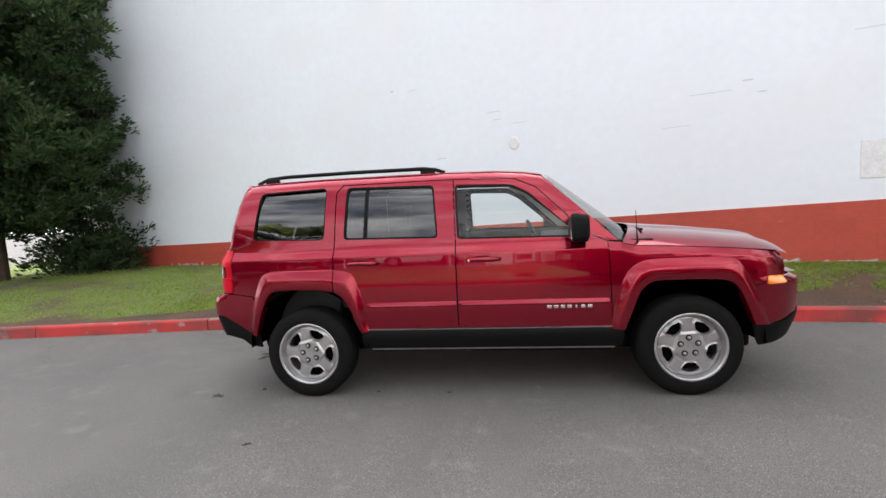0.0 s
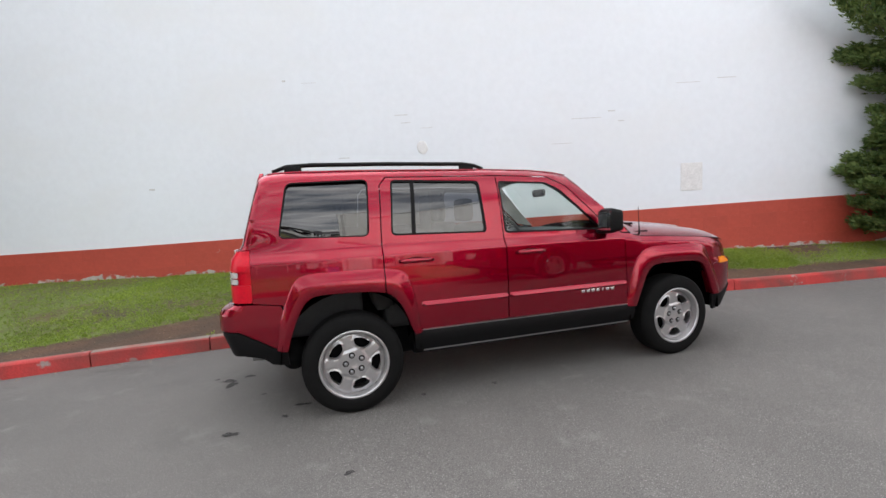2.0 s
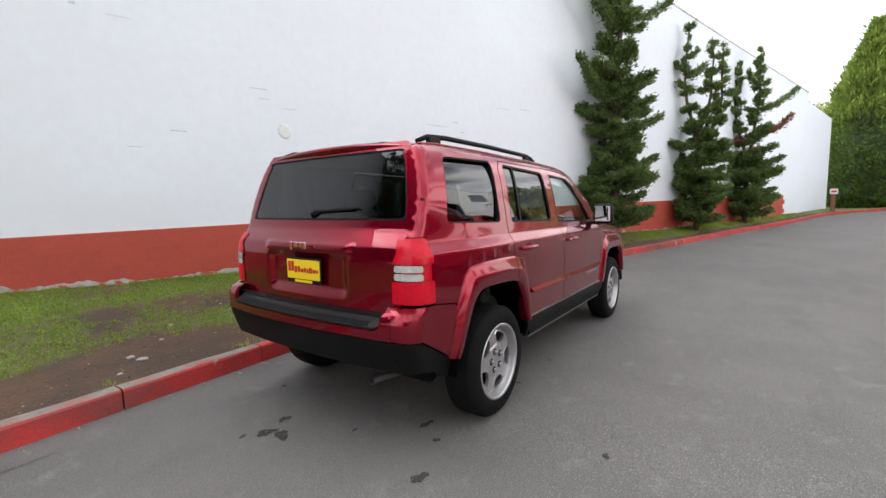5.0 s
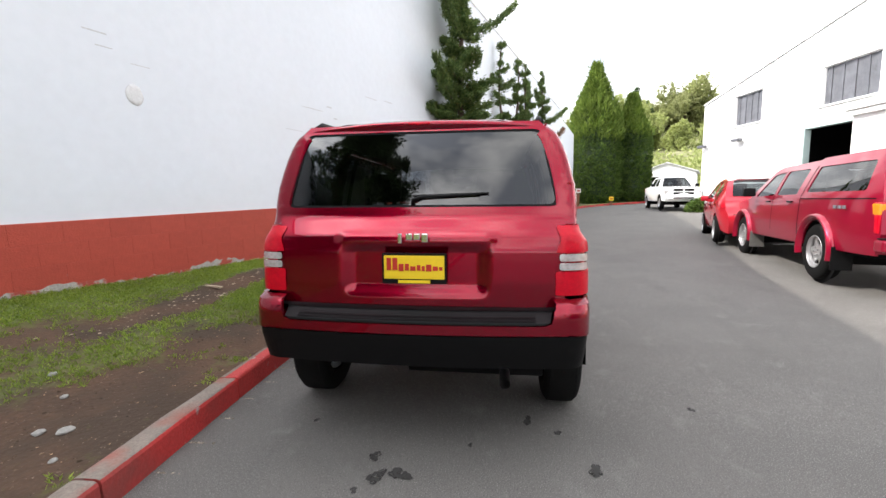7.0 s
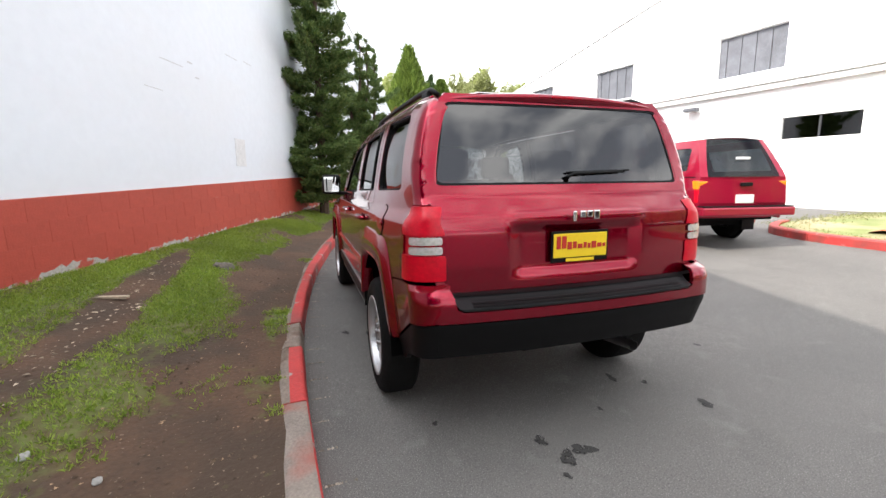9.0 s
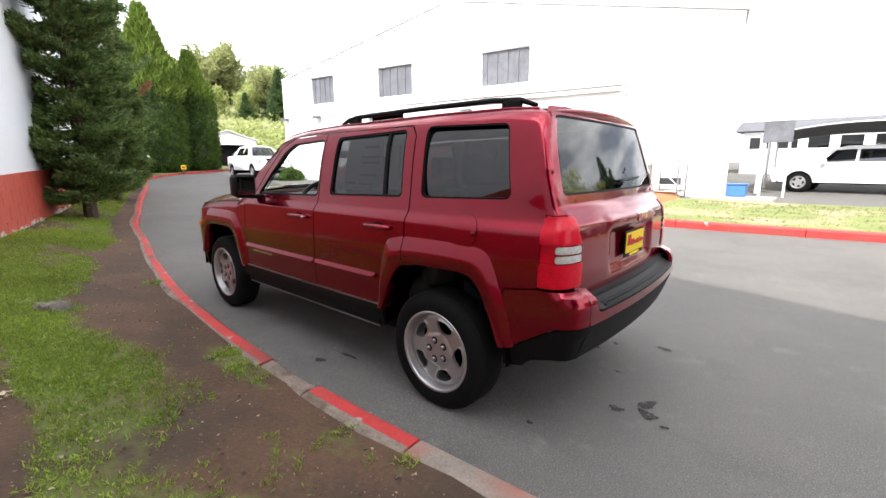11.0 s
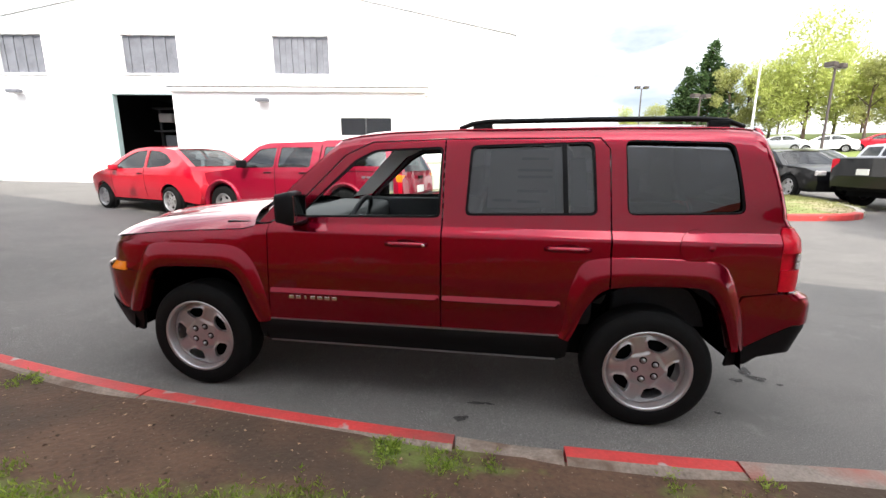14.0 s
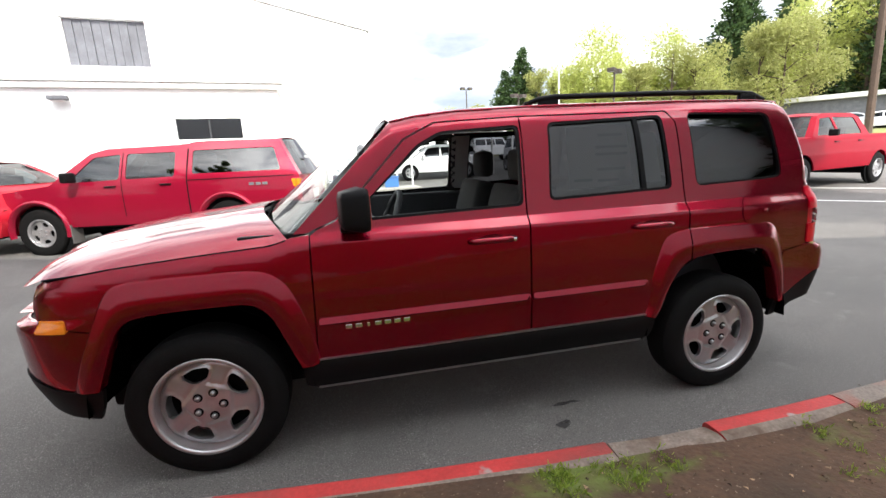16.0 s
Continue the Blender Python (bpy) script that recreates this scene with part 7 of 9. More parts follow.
rd = random.Random(61)
chips = []
for k in range(170):
    x, y = rd.uniform(-1.5, 1.6), rd.gauss(2.57, 0.10)
    chips.append((x, y, lawn_z(x, y) + 0.006, rd.uniform(0.006, 0.020) * (1.8 if k % 9 == 0 else 1)))
M["chip"] = mat("pale_wood_chips", (0.36, 0.29, 0.21), 0.9, var=0.3, scale=20, island=0.5)
scatter("wood_chips", "pale wood chips strewn on the bare soil", "wood chips", M["chip"], chips, 0.35, 5)
bm = box((-0.12, -0.02, -0.010), (0.12, 0.02, 0.010), 0.004)
for v in bm.verts:
    v.co.y *= 1.0 + 0.25 * noise.noise(v.co * 14)
brd = tagged(link("wood_offcut", bm, M["chip"]), "weathered splinter of pale board on bare soil", "board")
brd.location, brd.rotation_euler.z = (0.20, 2.66, lawn_z(0.20, 2.66) + 0.014), radians(75)


def stone(x, y, r, flat, seed, lift):
    bm = bmesh.new()
    bmesh.ops.create_icosphere(bm, subdivisions=2, radius=1)
    for v in bm.verts:
        d = 1 + 0.28 * noise.noise(v.co * 1.4 + Vector((seed, 0, 0)))
        v.co = Vector((v.co.x * r * d, v.co.y * r * 0.75 * d, v.co.z * r * flat * d))
    ob = tagged(link("stone", bm, M["rock"]), "small flat grey stone lying on bare soil", "stone", "stones on the bank")
    ob.location = (x, y, lawn_z(x, y) + 0.2 * r)
    return ob


for k, (x, y, r, fl, lift) in enumerate(((-2.30, 1.66, 0.042, 0.30, 0.105), (-2.35, 1.75, 0.03, 0.4, 0.105), (-2.05, 1.95, 0.022, 0.5, 0.12), (-1.85, 2.25, 0.03, 0.4, 0.14), (-2.5, 1.5, 0.02, 0.5, 0.10))):
    stone(x, y, r, fl, 3.0 * k, lift)
# weathered stump in the lawn
bm = lathe([(0.13, -0.05), (0.115, 0.02), (0.095, 0.05), (0.07, 0.058), (0.02, 0.045)], 18)
for v in bm.verts:
    v.co += Vector((noise.noise(v.co * 9), noise.noise(v.co * 9 + Vector((3, 1, 0))), noise.noise(v.co * 12) * 0.6)) * 0.04
M["stump"] = mat("grey_weathered_wood", (0.15, 0.132, 0.11), 0.9, var=0.6, scale=14, fine=80, bump=1.0, bump_scale=30)
st = tagged(link("tree_stump", bm, M["stump"]), "low grey weathered stump in the grass", "stump")
st.location = (1.42, 2.06, lawn_z(1.42, 2.06) - 0.005)

# ---- workshop front details ----
def front_box(u0, u1, v0, v1, z0, z1, bevel=0.0):
    bm = bmesh.new()
    box_into(bm, (u0, v0, z0), (u1, v1, z1), bevel, FM)
    return bm


for k, o in enumerate(openings[:3]):
    u0, u1, z0, z1 = o[:4]
    win = tagged(new("window_%d" % (k + 1)), "workshop window filled with grey upright corrugated panels", "window", "", "structure")
    fr = bmesh.new()
    for a, b, c, d in ((u0 + 0.002, u0 + 0.025, z0 + 0.002, z1 - 0.002), (u1 - 0.025, u1 - 0.002, z0 + 0.002, z1 - 0.002), (u0 + 0.027, u1 - 0.027, z0 + 0.002, z0 + 0.025), (u0 + 0.027, u1 - 0.027, z1 - 0.025, z1 - 0.002)):
        box_into(fr, (a, -0.16, c), (b, -0.06, d), 0.005, FM)
    part("window_frame", fr, M["trim_white"], win)
    n = 9
    w = (u1 - u0 - 0.06) / n
    for j in range(n):
        a = u0 + 0.03 + j * w
        part("panel_strip", front_box(a + 0.004, a + w - 0.004, -0.15 - 0.02 * (j % 2), -0.12 - 0.02 * (j % 2), z0 + 0.03, z1 - 0.03, 0.006), M["louver"], win)
    part("window_sill", front_box(u0 - 0.05, u1 + 0.05, 0.003, 0.06, z0 - 0.06, z0 - 0.002, 0.01), M["trim_white"], win)
# doorway, with the unlit workshop behind painted by an added near-black lining
u0, u1, z0, z1 = openings[3][:4]
door = tagged(new("door_1"), "open workshop doorway with pale jambs", "door", "", "structure")
M["jamb"] = mat("pale_green_jamb", (0.45, 0.56, 0.54), 0.6, var=0.08)
part("door_jamb", front_box(u1 - 0.09, u1 - 0.003, -0.2, 0.05, z0, z1 - 0.003, 0.01), M["jamb"], door)
part("door_jamb", front_box(u0 + 0.003, u0 + 0.09, -0.2, 0.05, z0, z1 - 0.003, 0.01), M["jamb"], door)
part("door_head", front_box(u0 + 0.093, u1 - 0.093, -0.2, 0.03, z1 - 0.10, z1 - 0.003, 0.01), M["jamb"], door)
# added sides, ceiling and back in near-black, to swallow light bounced off white walls
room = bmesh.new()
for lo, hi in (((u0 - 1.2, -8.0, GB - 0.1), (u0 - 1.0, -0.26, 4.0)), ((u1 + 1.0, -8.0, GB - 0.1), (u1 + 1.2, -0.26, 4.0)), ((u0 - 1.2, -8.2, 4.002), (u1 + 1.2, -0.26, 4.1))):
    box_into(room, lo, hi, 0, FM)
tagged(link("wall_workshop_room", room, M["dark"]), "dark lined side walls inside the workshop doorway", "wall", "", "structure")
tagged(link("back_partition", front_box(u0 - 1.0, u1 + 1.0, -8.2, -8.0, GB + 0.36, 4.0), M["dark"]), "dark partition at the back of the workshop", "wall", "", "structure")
for k, (u, z, w, h, mt) in enumerate(((1.9, 3.05, 0.55, 0.35, "paper"), (1.75, 2.1, 0.5, 0.5, "louver"), (1.1, 2.3, 0.35, 0.35, "steel"), (0.6, 2.6, 0.2, 0.2, "paper"))):
    rk = tagged(link("hanging_part", front_box(u0 + u - w / 2, u0 + u + w / 2, -2.3, -2.1, z - h / 2, z + h / 2, 0.05), M[mt]), "pale part hanging on the dark workshop rack", "car part")
bm = front_box(u0 + 0.1, u1 - 0.1, -2.5, -2.32, GB + 0.36, GB + 0.5)
for u in (u0 + 0.15, u0 + 1.2, u1 - 0.25):
    box_into(bm, (u, -2.5, GB + 0.4), (u + 0.08, -2.4, 3.5), 0, FM)
for z in (1.4, 2.5, 3.4):
    box_into(bm, (u0 + 0.1, -2.5, z), (u1 - 0.1, -2.1, z + 0.06), 0, FM)
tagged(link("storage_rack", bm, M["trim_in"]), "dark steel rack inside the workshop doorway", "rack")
# low flat-roofed lean-to along the front
lu0, lu1, ltop = fx(2.6), fx(11.15), 3.66
tagged(holed_wall("wall_lean_to", lu0, lu1, lambda u: ltop, [(fx(3.75), fx(5.5), 2.23, 2.83, "w")], 0.15, M["facade"], FM @ Matrix.Translation((0, 0.85, 0)), "white lean-to front with one low window"), kind="structure")
tagged(link("wall_lean_to_ends", (lambda b: (box_into(b, (lu0, 0.004, GB - 0.4), (lu0 + 0.15, 0.69, ltop), 0, FM), box_into(b, (lu1 - 0.15, 0.004, GB - 0.4), (lu1, 0.69, ltop), 0, FM), b)[2])(bmesh.new()), M["facade"]), "white end walls of the lean-to", "wall", "", "structure")
tagged(link("roof_lean_to", front_box(lu0 - 0.12, lu1 + 0.10, 0.004, 1.0, ltop + 0.004, ltop + 0.16, 0.01), M["trim_white"]), "flat white lean-to roof with a plain fascia", "roof", "", "structure")
tagged(link("trim_fascia", front_box(lu0 - 0.16, lu1 + 0.14, 0.004, 1.06, ltop + 0.164, ltop + 0.21, 0.008), M["roof_grey"]), "thin grey drip edge on the lean-to", "trim", "", "structure")
lw = tagged(new("window_4"), "low dark workshop window with a slim mullion", "window", "", "structure")
part("pane", front_box(fx(3.75) + 0.01, fx(5.5) - 0.01, 0.75, 0.76, 2.24, 2.82), M["glass_dark"], lw)
part("mullion", front_box((fx(3.75) + fx(5.5)) / 2 - 0.02, (fx(3.75) + fx(5.5)) / 2 + 0.03, 0.77, 0.80, 2.235, 2.825), M["trim_in"], lw)


def wall_lamp(u, v, z):
    root = tagged(new("wall_lamp"), "grey box wall lamp on the white front", "wall lamp", "workshop wall lamps")
    part("bracket", front_box(u - 0.05, u + 0.05, v, v + 0.12, z - 0.05, z + 0.05, 0.01), M["steel"], root)
    bm = bmesh.new()
    box_into(bm, (u - 0.22, v + 0.10, z - 0.06), (u + 0.22, v + 0.34, z + 0.06), 0.03, FM)
    part("housing", bm, M["louver"], root)
    part("lens", front_box(u - 0.16, u + 0.16, v + 0.13, v + 0.31, z - 0.085, z - 0.062, 0.01), M["lamp_clear"], root)


wall_lamp(fx(8.05), 0.853, 3.38)
wall_lamp(fx(17.0), 0.003, 3.75)
wall_lamp(fx(19.4), 0.003, 3.75)
tagged(link("downpipe", tube([tuple(FM @ Vector((0.15, 0.05, GB))), tuple(FM @ Vector((0.15, 0.05, 5.6)))], 0.05, 8), M["roof_grey"]), "grey downpipe at the building corner", "downpipe")

# planted strip across the lot: kerb stones, lawn
ISL = [(2.6, -8.2), (2.2, -7.3), (1.4, -6.95), (0.4, -6.92), (-0.6, -6.97), (-2.0, -7.05), (-3.3, -7.15), (-4.6, -7.30), (-6.0, -7.45), (-7.4, -7.60), (-8.3, -7.85), (-8.9, -8.5), (-9.2, -9.4), (-9.0, -10.4), (-8.4, -11.2)]
isl_line = smooth_line(ISL, 0.25)
isl_side = side_dirs(isl_line)
isl_kerb = tagged(new("kerb_strip"), "red painted kerb round the planted strip", "kerb", "", "structure")
i = 0
while i < len(isl_line) - 3:
    j = min(i + 8, len(isl_line) - 1)
    rings = []
    bm = bmesh.new()
    line = isl_line[i:j + 1]
    for k, p in enumerate(line):
        e = 0.006 if k == 0 else (-0.006 if k == len(line) - 1 else 0)
        d = (line[1] - line[0]).normalized() if k == 0 else (line[-1] - line[-2]).normalized()
        rings.append([bm.verts.new((p + d * e + isl_side[i + k] * o).to_tuple()[:2] + (gz(p.x, p.y) + h,)) for o, h in ((0, -0.05), (0.0, 0.12), (0.02, 0.145), (0.16, 0.148), (0.17, -0.05))])
    for a, b in zip(rings, rings[1:]):
        for k in range(4):
            bm.faces.new((a[k], b[k], b[k + 1], a[k + 1]))
    bm.faces.new(rings[0])
    bm.faces.new(rings[-1])
    part("kerb_stone", bm, M["kerb_red"] if i < 48 else M["concrete"], isl_kerb)
    i = j
rows = []
for p, s in zip(isl_line, isl_side):
    a = p + s * 0.15
    b = Vector((min(2.0, max(-8.6, p.x)), -11.6, 0))
    rows.append([(lambda q, v: (q.x, q.y, gz(q.x, q.y) + 0.12 + 0.05 * math.sin(PI * v)))(a.lerp(b, v / 8), v / 8) for v in range(9)])
M["lawn_lot"] = mat("short_mown_grass", (0.17, 0.20, 0.06), 0.9, var=0.3, scale=1.2, fine=60, bump=1.0, bump_scale=60)
stain(M["lawn_lot"], (0.34, 0.275, 0.17), 0.9, 0.47, 0.66, 6.0)
tagged(link("lawn_strip", grid_sheet(rows), M["lawn_lot"], smooth=True), "sunlit mown grass on the planted strip", "lawn", "", "structure")
rng = np.random.default_rng(77)
cs = []
for k in range(7000):
    r = rows[int(rng.integers(0, len(rows) - 1))]
    q = r[int(rng.integers(0, 7))]
    if not (-13 < q[1] < -7.5 and -0.1 < q[0] < 1.9):
        cs.append((q[0] + rng.normal(0, 0.2), q[1] + rng.uniform(-0.4, 0.1), q[2]))
V, F = tufts(cs, [(0, 0, 1)] * len(cs), 4, 0.035, 0.005, 0.7)
mesh_stuff("grass", V.tolist(), F.tolist(), M["grass_sun"], None, "sunlit short grass on the planted strip", "stuff", "grass")
# bark mulch and slab at the end of the strip
MULCH_L = [(-13.2, 0.7), (-11.5, 0.2), (-8.8, 0.0), (-7.6, 0.35)]
MULCH_R = [(-13.2, 2.3), (-11.5, 1.8), (-8.8, 1.1), (-7.6, 0.85)]
rows = []
for v in range(19):
    y = -13.2 + 5.6 * v / 18
    rows.append([(lerp(y, MULCH_L) + (lerp(y, MULCH_R) - lerp(y, MULCH_L)) * u / 9, y, gz(1, y) + 0.10 + 0.10 * math.sin(PI * u / 9) ** 0.5 + 0.02 * noise.noise(Vector((u * 1.3, v * 1.1, 0)))) for u in range(10)])
bm = grid_sheet(rows)
tagged(link("mulch_bed", bm, M["mulch"], smooth=True), "orange bark mulch bed by the building", "mulch", "", "structure")
tagged(link("concrete_slab", box((-1.9, -13.4, gz(-1, -13) - 0.05), (0.1, -12.1, gz(-1, -13) + 0.12), 0.02), M["concrete"]), "pale concrete slab beside the planted strip", "slab")
M["cabinet_beige"] = mat("weathered_beige_cabinet_paint", (0.56, 0.56, 0.47), 0.5, var=0.12, scale=5)
unit = tagged(new("equipment_cabinet"), "beige sheet-metal equipment cabinet on the slab by the wall", "cabinet")
g = gz(1.9, -12)
part("base_frame", box((1.30, -12.55, g), (2.55, -11.75, g + 0.12), 0.01), M["steel"], unit)
part("body", box((1.28, -12.57, g + 0.122), (2.57, -11.73, g + 1.02), 0.025), M["cabinet_beige"], unit)
part("top_cover", box((1.25, -12.60, g + 1.022), (2.60, -11.70, g + 1.07), 0.012), M["cabinet_beige"], unit)
for x0, x1 in ((1.33, 1.90), (1.95, 2.52)):
    dr = part("access_panel", box((x0, -11.728, g + 0.18), (x1, -11.712, g + 0.97), 0.006), M["cabinet_beige"], unit)
    for k in range(5):
        part("louver", box((x0 + 0.08, -11.710, g + 0.26 + k * 0.07), (x1 - 0.08, -11.700, g + 0.29 + k * 0.07), 0.003), M["louver"], dr)
rack = tagged(new("steel_rack"), "grey tubular steel rack with scrap on it", "rack")
g = gz(0.9, -13)
for x in (0.45, 1.22):
    for y in (-13.1, -12.0):
        part("rack_post", tube([(x, y, g), (x, y, g + 1.15)], 0.025, 6), M["steel"], rack)
for z in (0.22, 0.42, 1.13):
    for y in (-13.1, -12.0):
        part("rack_bar", tube([(0.45, y, g + z), (1.22, y, g + z)], 0.022, 6), M["steel"], rack)
    for x in (0.45, 1.22):
        part("rack_bar", tube([(x, -13.1, g + z), (x, -12.0, g + z)], 0.022, 6), M["steel"], rack)
part("rack_brace", tube([(0.45, -12.0, g + 0.42), (1.22, -12.0, g + 1.13)], 0.018, 6), M["steel"], rack)
part("rack_shelf", box((0.47, -13.08, g + 0.405), (1.20, -12.02, g + 0.43), 0.004), M["louver"], rack)
part("scrap_box", box((0.55, -12.9, g + 0.432), (1.05, -12.4, g + 0.62), 0.02), M["trim_in"], rack)

# arched fabric shelter on posts
tent = tagged(new("shelter_canopy"), "grey arched fabric shelter on pale posts over parked cars", "canopy")
M["fabric"] = mat("grey_canopy_fabric", (0.10, 0.105, 0.11), 0.8, var=0.15, scale=2)
tx0, tx1, ty0, ty1 = -6.65, -1.15, -22.0, -15.7
gt = gz(-4, -16)
rows, under = [], []
for u in range(17):
    a = u / 8 - 1
    row = []
    for v in range(13):
        b = v / 6 - 1
        row.append((tx0 + (tx1 - tx0) * u / 16, ty0 + (ty1 - ty0) * v / 12, gt + 1.88 + 0.34 * (1 - abs(a) ** 2.2) + 0.24 * (1 - abs(b) ** 2.2)))
    rows.append(row)
    under.append([(p[0], p[1], p[2] - 0.03) for p in row])
part("canopy_sheet", grid_sheet(rows), M["fabric"], tent, smooth=True)
part("canopy_lining", grid_sheet(under), M["fabric"], tent, smooth=True)
for y, row in ((ty0, [r[0] for r in rows]), (ty1, [r[-1] for r in rows])):
    part("edge_tube", tube([(p[0], p[1], p[2] - 0.015) for p in row], 0.03, 8), M["steel"], tent)
for row in (rows[0], rows[-1]):
    part("edge_tube", tube([(p[0], p[1], p[2] - 0.015) for p in row], 0.03, 8), M["steel"], tent)
for x in (tx0, tx1):
    for y in (ty0, -18.4, ty1):
        part("post", tube([(x, y, gz(x, y)), (x, y, gt + 1.86)], 0.05, 8), M["trim_white"], tent)
# low building far behind the shelter
shop = tagged(new("low_building"), "low white building with dark windows behind the shelter", "building")
gb = gz(-4, -30)
part("wall", box((-7.2, -33.0, gb - 0.3), (1.0, -29.0, gb + 2.35), 0.0), M["facade"], shop)
bm = bmesh.new()
q = [(-7.6, -28.6, gb + 2.40), (1.4, -28.6, gb + 2.40), (1.4, -31.0, gb + 3.1), (-7.6, -31.0, gb + 3.1), (1.4, -33.4, gb + 2.40), (-7.6, -33.4, gb + 2.40)]
w = [bm.verts.new(p) for p in q]
for f in ((0, 1, 2, 3), (3, 2, 4, 5), (0, 3, 5), (1, 4, 2), (0, 5, 4, 1)):
    bm.faces.new([w[k] for k in f])
M["slate"] = mat("dark_grey_roof_sheet", (0.12, 0.12, 0.135), 0.7, var=0.15, scale=2)
part("roof", bm, M["slate"], shop)
for k in range(6):
    x = -6.9 + k * 1.32
    win = part("window", box((x, -28.99, gb + 1.35), (x + 1.0, -28.94, gb + 2.1), 0.01), M["trim_white"], shop)
    part("pane", box((x + 0.06, -28.936, gb + 1.41), (x + 0.94, -28.925, gb + 2.04), 0.0), M["glass_dark"], win)
# grey panel, blue tub and scrap at the workshop corner
sign = tagged(new("grey_panel"), "grey sheet panel on two pale posts by the workshop corner", "panel")
part("sheet", box((-2.02, -14.42, 1.98), (-1.28, -14.38, 2.62), 0.008), M["louver"], sign)
for x in (-1.95, -1.35):
    part("post", tube([(x, -14.46, gz(x, -14.5)), (x, -14.46, 2.6)], 0.035, 8), M["trim_white"], sign)
M["blue_tub"] = mat("blue_plastic_tub", (0.05, 0.16, 0.42), 0.5, var=0.1, scale=10)
tub = tagged(new("plastic_tub"), "blue plastic tub standing by the workshop wall", "tub")
tub.location = (-0.95, -12.9, gz(-1, -13) + 0.12)
part("tub_body", box((-0.24, -0.18, 0.0), (0.24, 0.18, 0.34), 0.04), M["blue_tub"], tub)
part("rim", box((-0.27, -0.21, 0.342), (0.27, 0.21, 0.38), 0.015), M["blue_tub"], tub)


# ---- parked vehicles ----
def place(x, y, heading):
    return Matrix.Translation((x, y, gz(x, y))) @ Matrix.Rotation(radians(heading), 4, "Z")


def breadth(half, belt, lean, x0, x1, low=0.04, nose=0.16):
    """Half breadth of a body: drawn in above the belt line, at the sill and towards both ends."""
    mid, hl = (x0 + x1) / 2, abs(x1 - x0) / 2

    def w(x, z):
        v = half - lean * max(0.0, z - belt) - low * max(0.0, 0.55 - z) / 0.3 - 0.02 * ((z - 0.75) / 0.4) ** 2
        return max(0.2, v - nose * (min(1.0, abs(x - mid) / hl)) ** 7)
    return w


def box_part(nm, lo, hi, mt, car, bevel=0.01, label=""):
    return part(nm, box(lo, hi, bevel), M[mt], car, label)


def lamps(front_x, front_z, rear_x, rear_z, y, size=(0.16, 0.09), mirror=None, handles=(), body=None, plate=True, grille=None, rear_tall=0.0, cross=None):
    """What most cars carry: lamps, plates, mirrors, handles, grille bars."""
    def add(car):
        for s in (1, -1):
            fo = 0.10 * (1 - (y / 0.92) ** 2)
            box_part("head_lamp", (front_x + fo - 0.10, s * y - size[0], front_z - size[1]), (front_x + fo + 0.012, s * y + size[0] * 0.6, front_z + size[1]), "lamp_clear", car, 0.03)
            box_part("tail_lamp", (rear_x - 0.012, s * (y + 0.02) - size[0] * 0.6, rear_z - size[1] - rear_tall), (rear_x + 0.14, s * (y + 0.02) + size[0] * 0.7, rear_z + size[1] + rear_tall), "lamp_red", car, 0.02)
            if mirror:
                mx, my, mz = mirror
                m = box_part("door_mirror", (mx - 0.06, s * my - 0.10, mz - 0.08), (mx + 0.06, s * my + 0.10, mz + 0.08), body or "plastic", car, 0.03)
            for hx, hy, hz in handles:
                box_part("door_handle", (hx - 0.09, s * hy - 0.012, hz - 0.012), (hx + 0.09, s * hy + 0.028, hz + 0.012), body or "plastic", car, 0.008)
        if plate:
            box_part("number_plate", (rear_x - 0.078, -0.15, rear_z - 0.20), (rear_x - 0.05, 0.15, rear_z - 0.05), "paper", car, 0.004)
        if grille:
            gx, gz0, gz1, gy, n = grille
            gx += 0.085
            box_part("grille", (gx - 0.06, -gy, gz0), (gx + 0.012, gy, gz1), "plastic", car, 0.02)
            if cross:
                box_part("grille_surround", (gx - 0.05, -gy - 0.05, gz1 + 0.002), (gx + 0.02, gy + 0.05, gz1 + 0.05), cross, car, 0.015)
                box_part("grille_bar", (gx + 0.013, -gy, (gz0 + gz1) / 2 - 0.025), (gx + 0.035, gy, (gz0 + gz1) / 2 + 0.025), cross, car, 0.008)
                box_part("grille_bar", (gx + 0.0135, -0.035, gz0), (gx + 0.037, 0.035, gz1), cross, car, 0.008)
                box_part("front_bumper", (gx - 0.02, -gy - 0.28, gz0 - 0.26), (gx + 0.10, gy + 0.28, gz0 - 0.05), cross, car, 0.04)
                box_part("bumper_slot", (gx + 0.098, -gy, gz0 - 0.22), (gx + 0.105, gy, gz0 - 0.15), "plastic", car, 0.0)
            for k in range(0 if cross else n):
                z = gz0 + (gz1 - gz0) * (k + 0.5) / n
                box_part("grille_bar", (gx + 0.013, -gy * 0.96, z - 0.018), (gx + 0.03, gy * 0.96, z + 0.018), "chrome", car, 0.006)
    return add


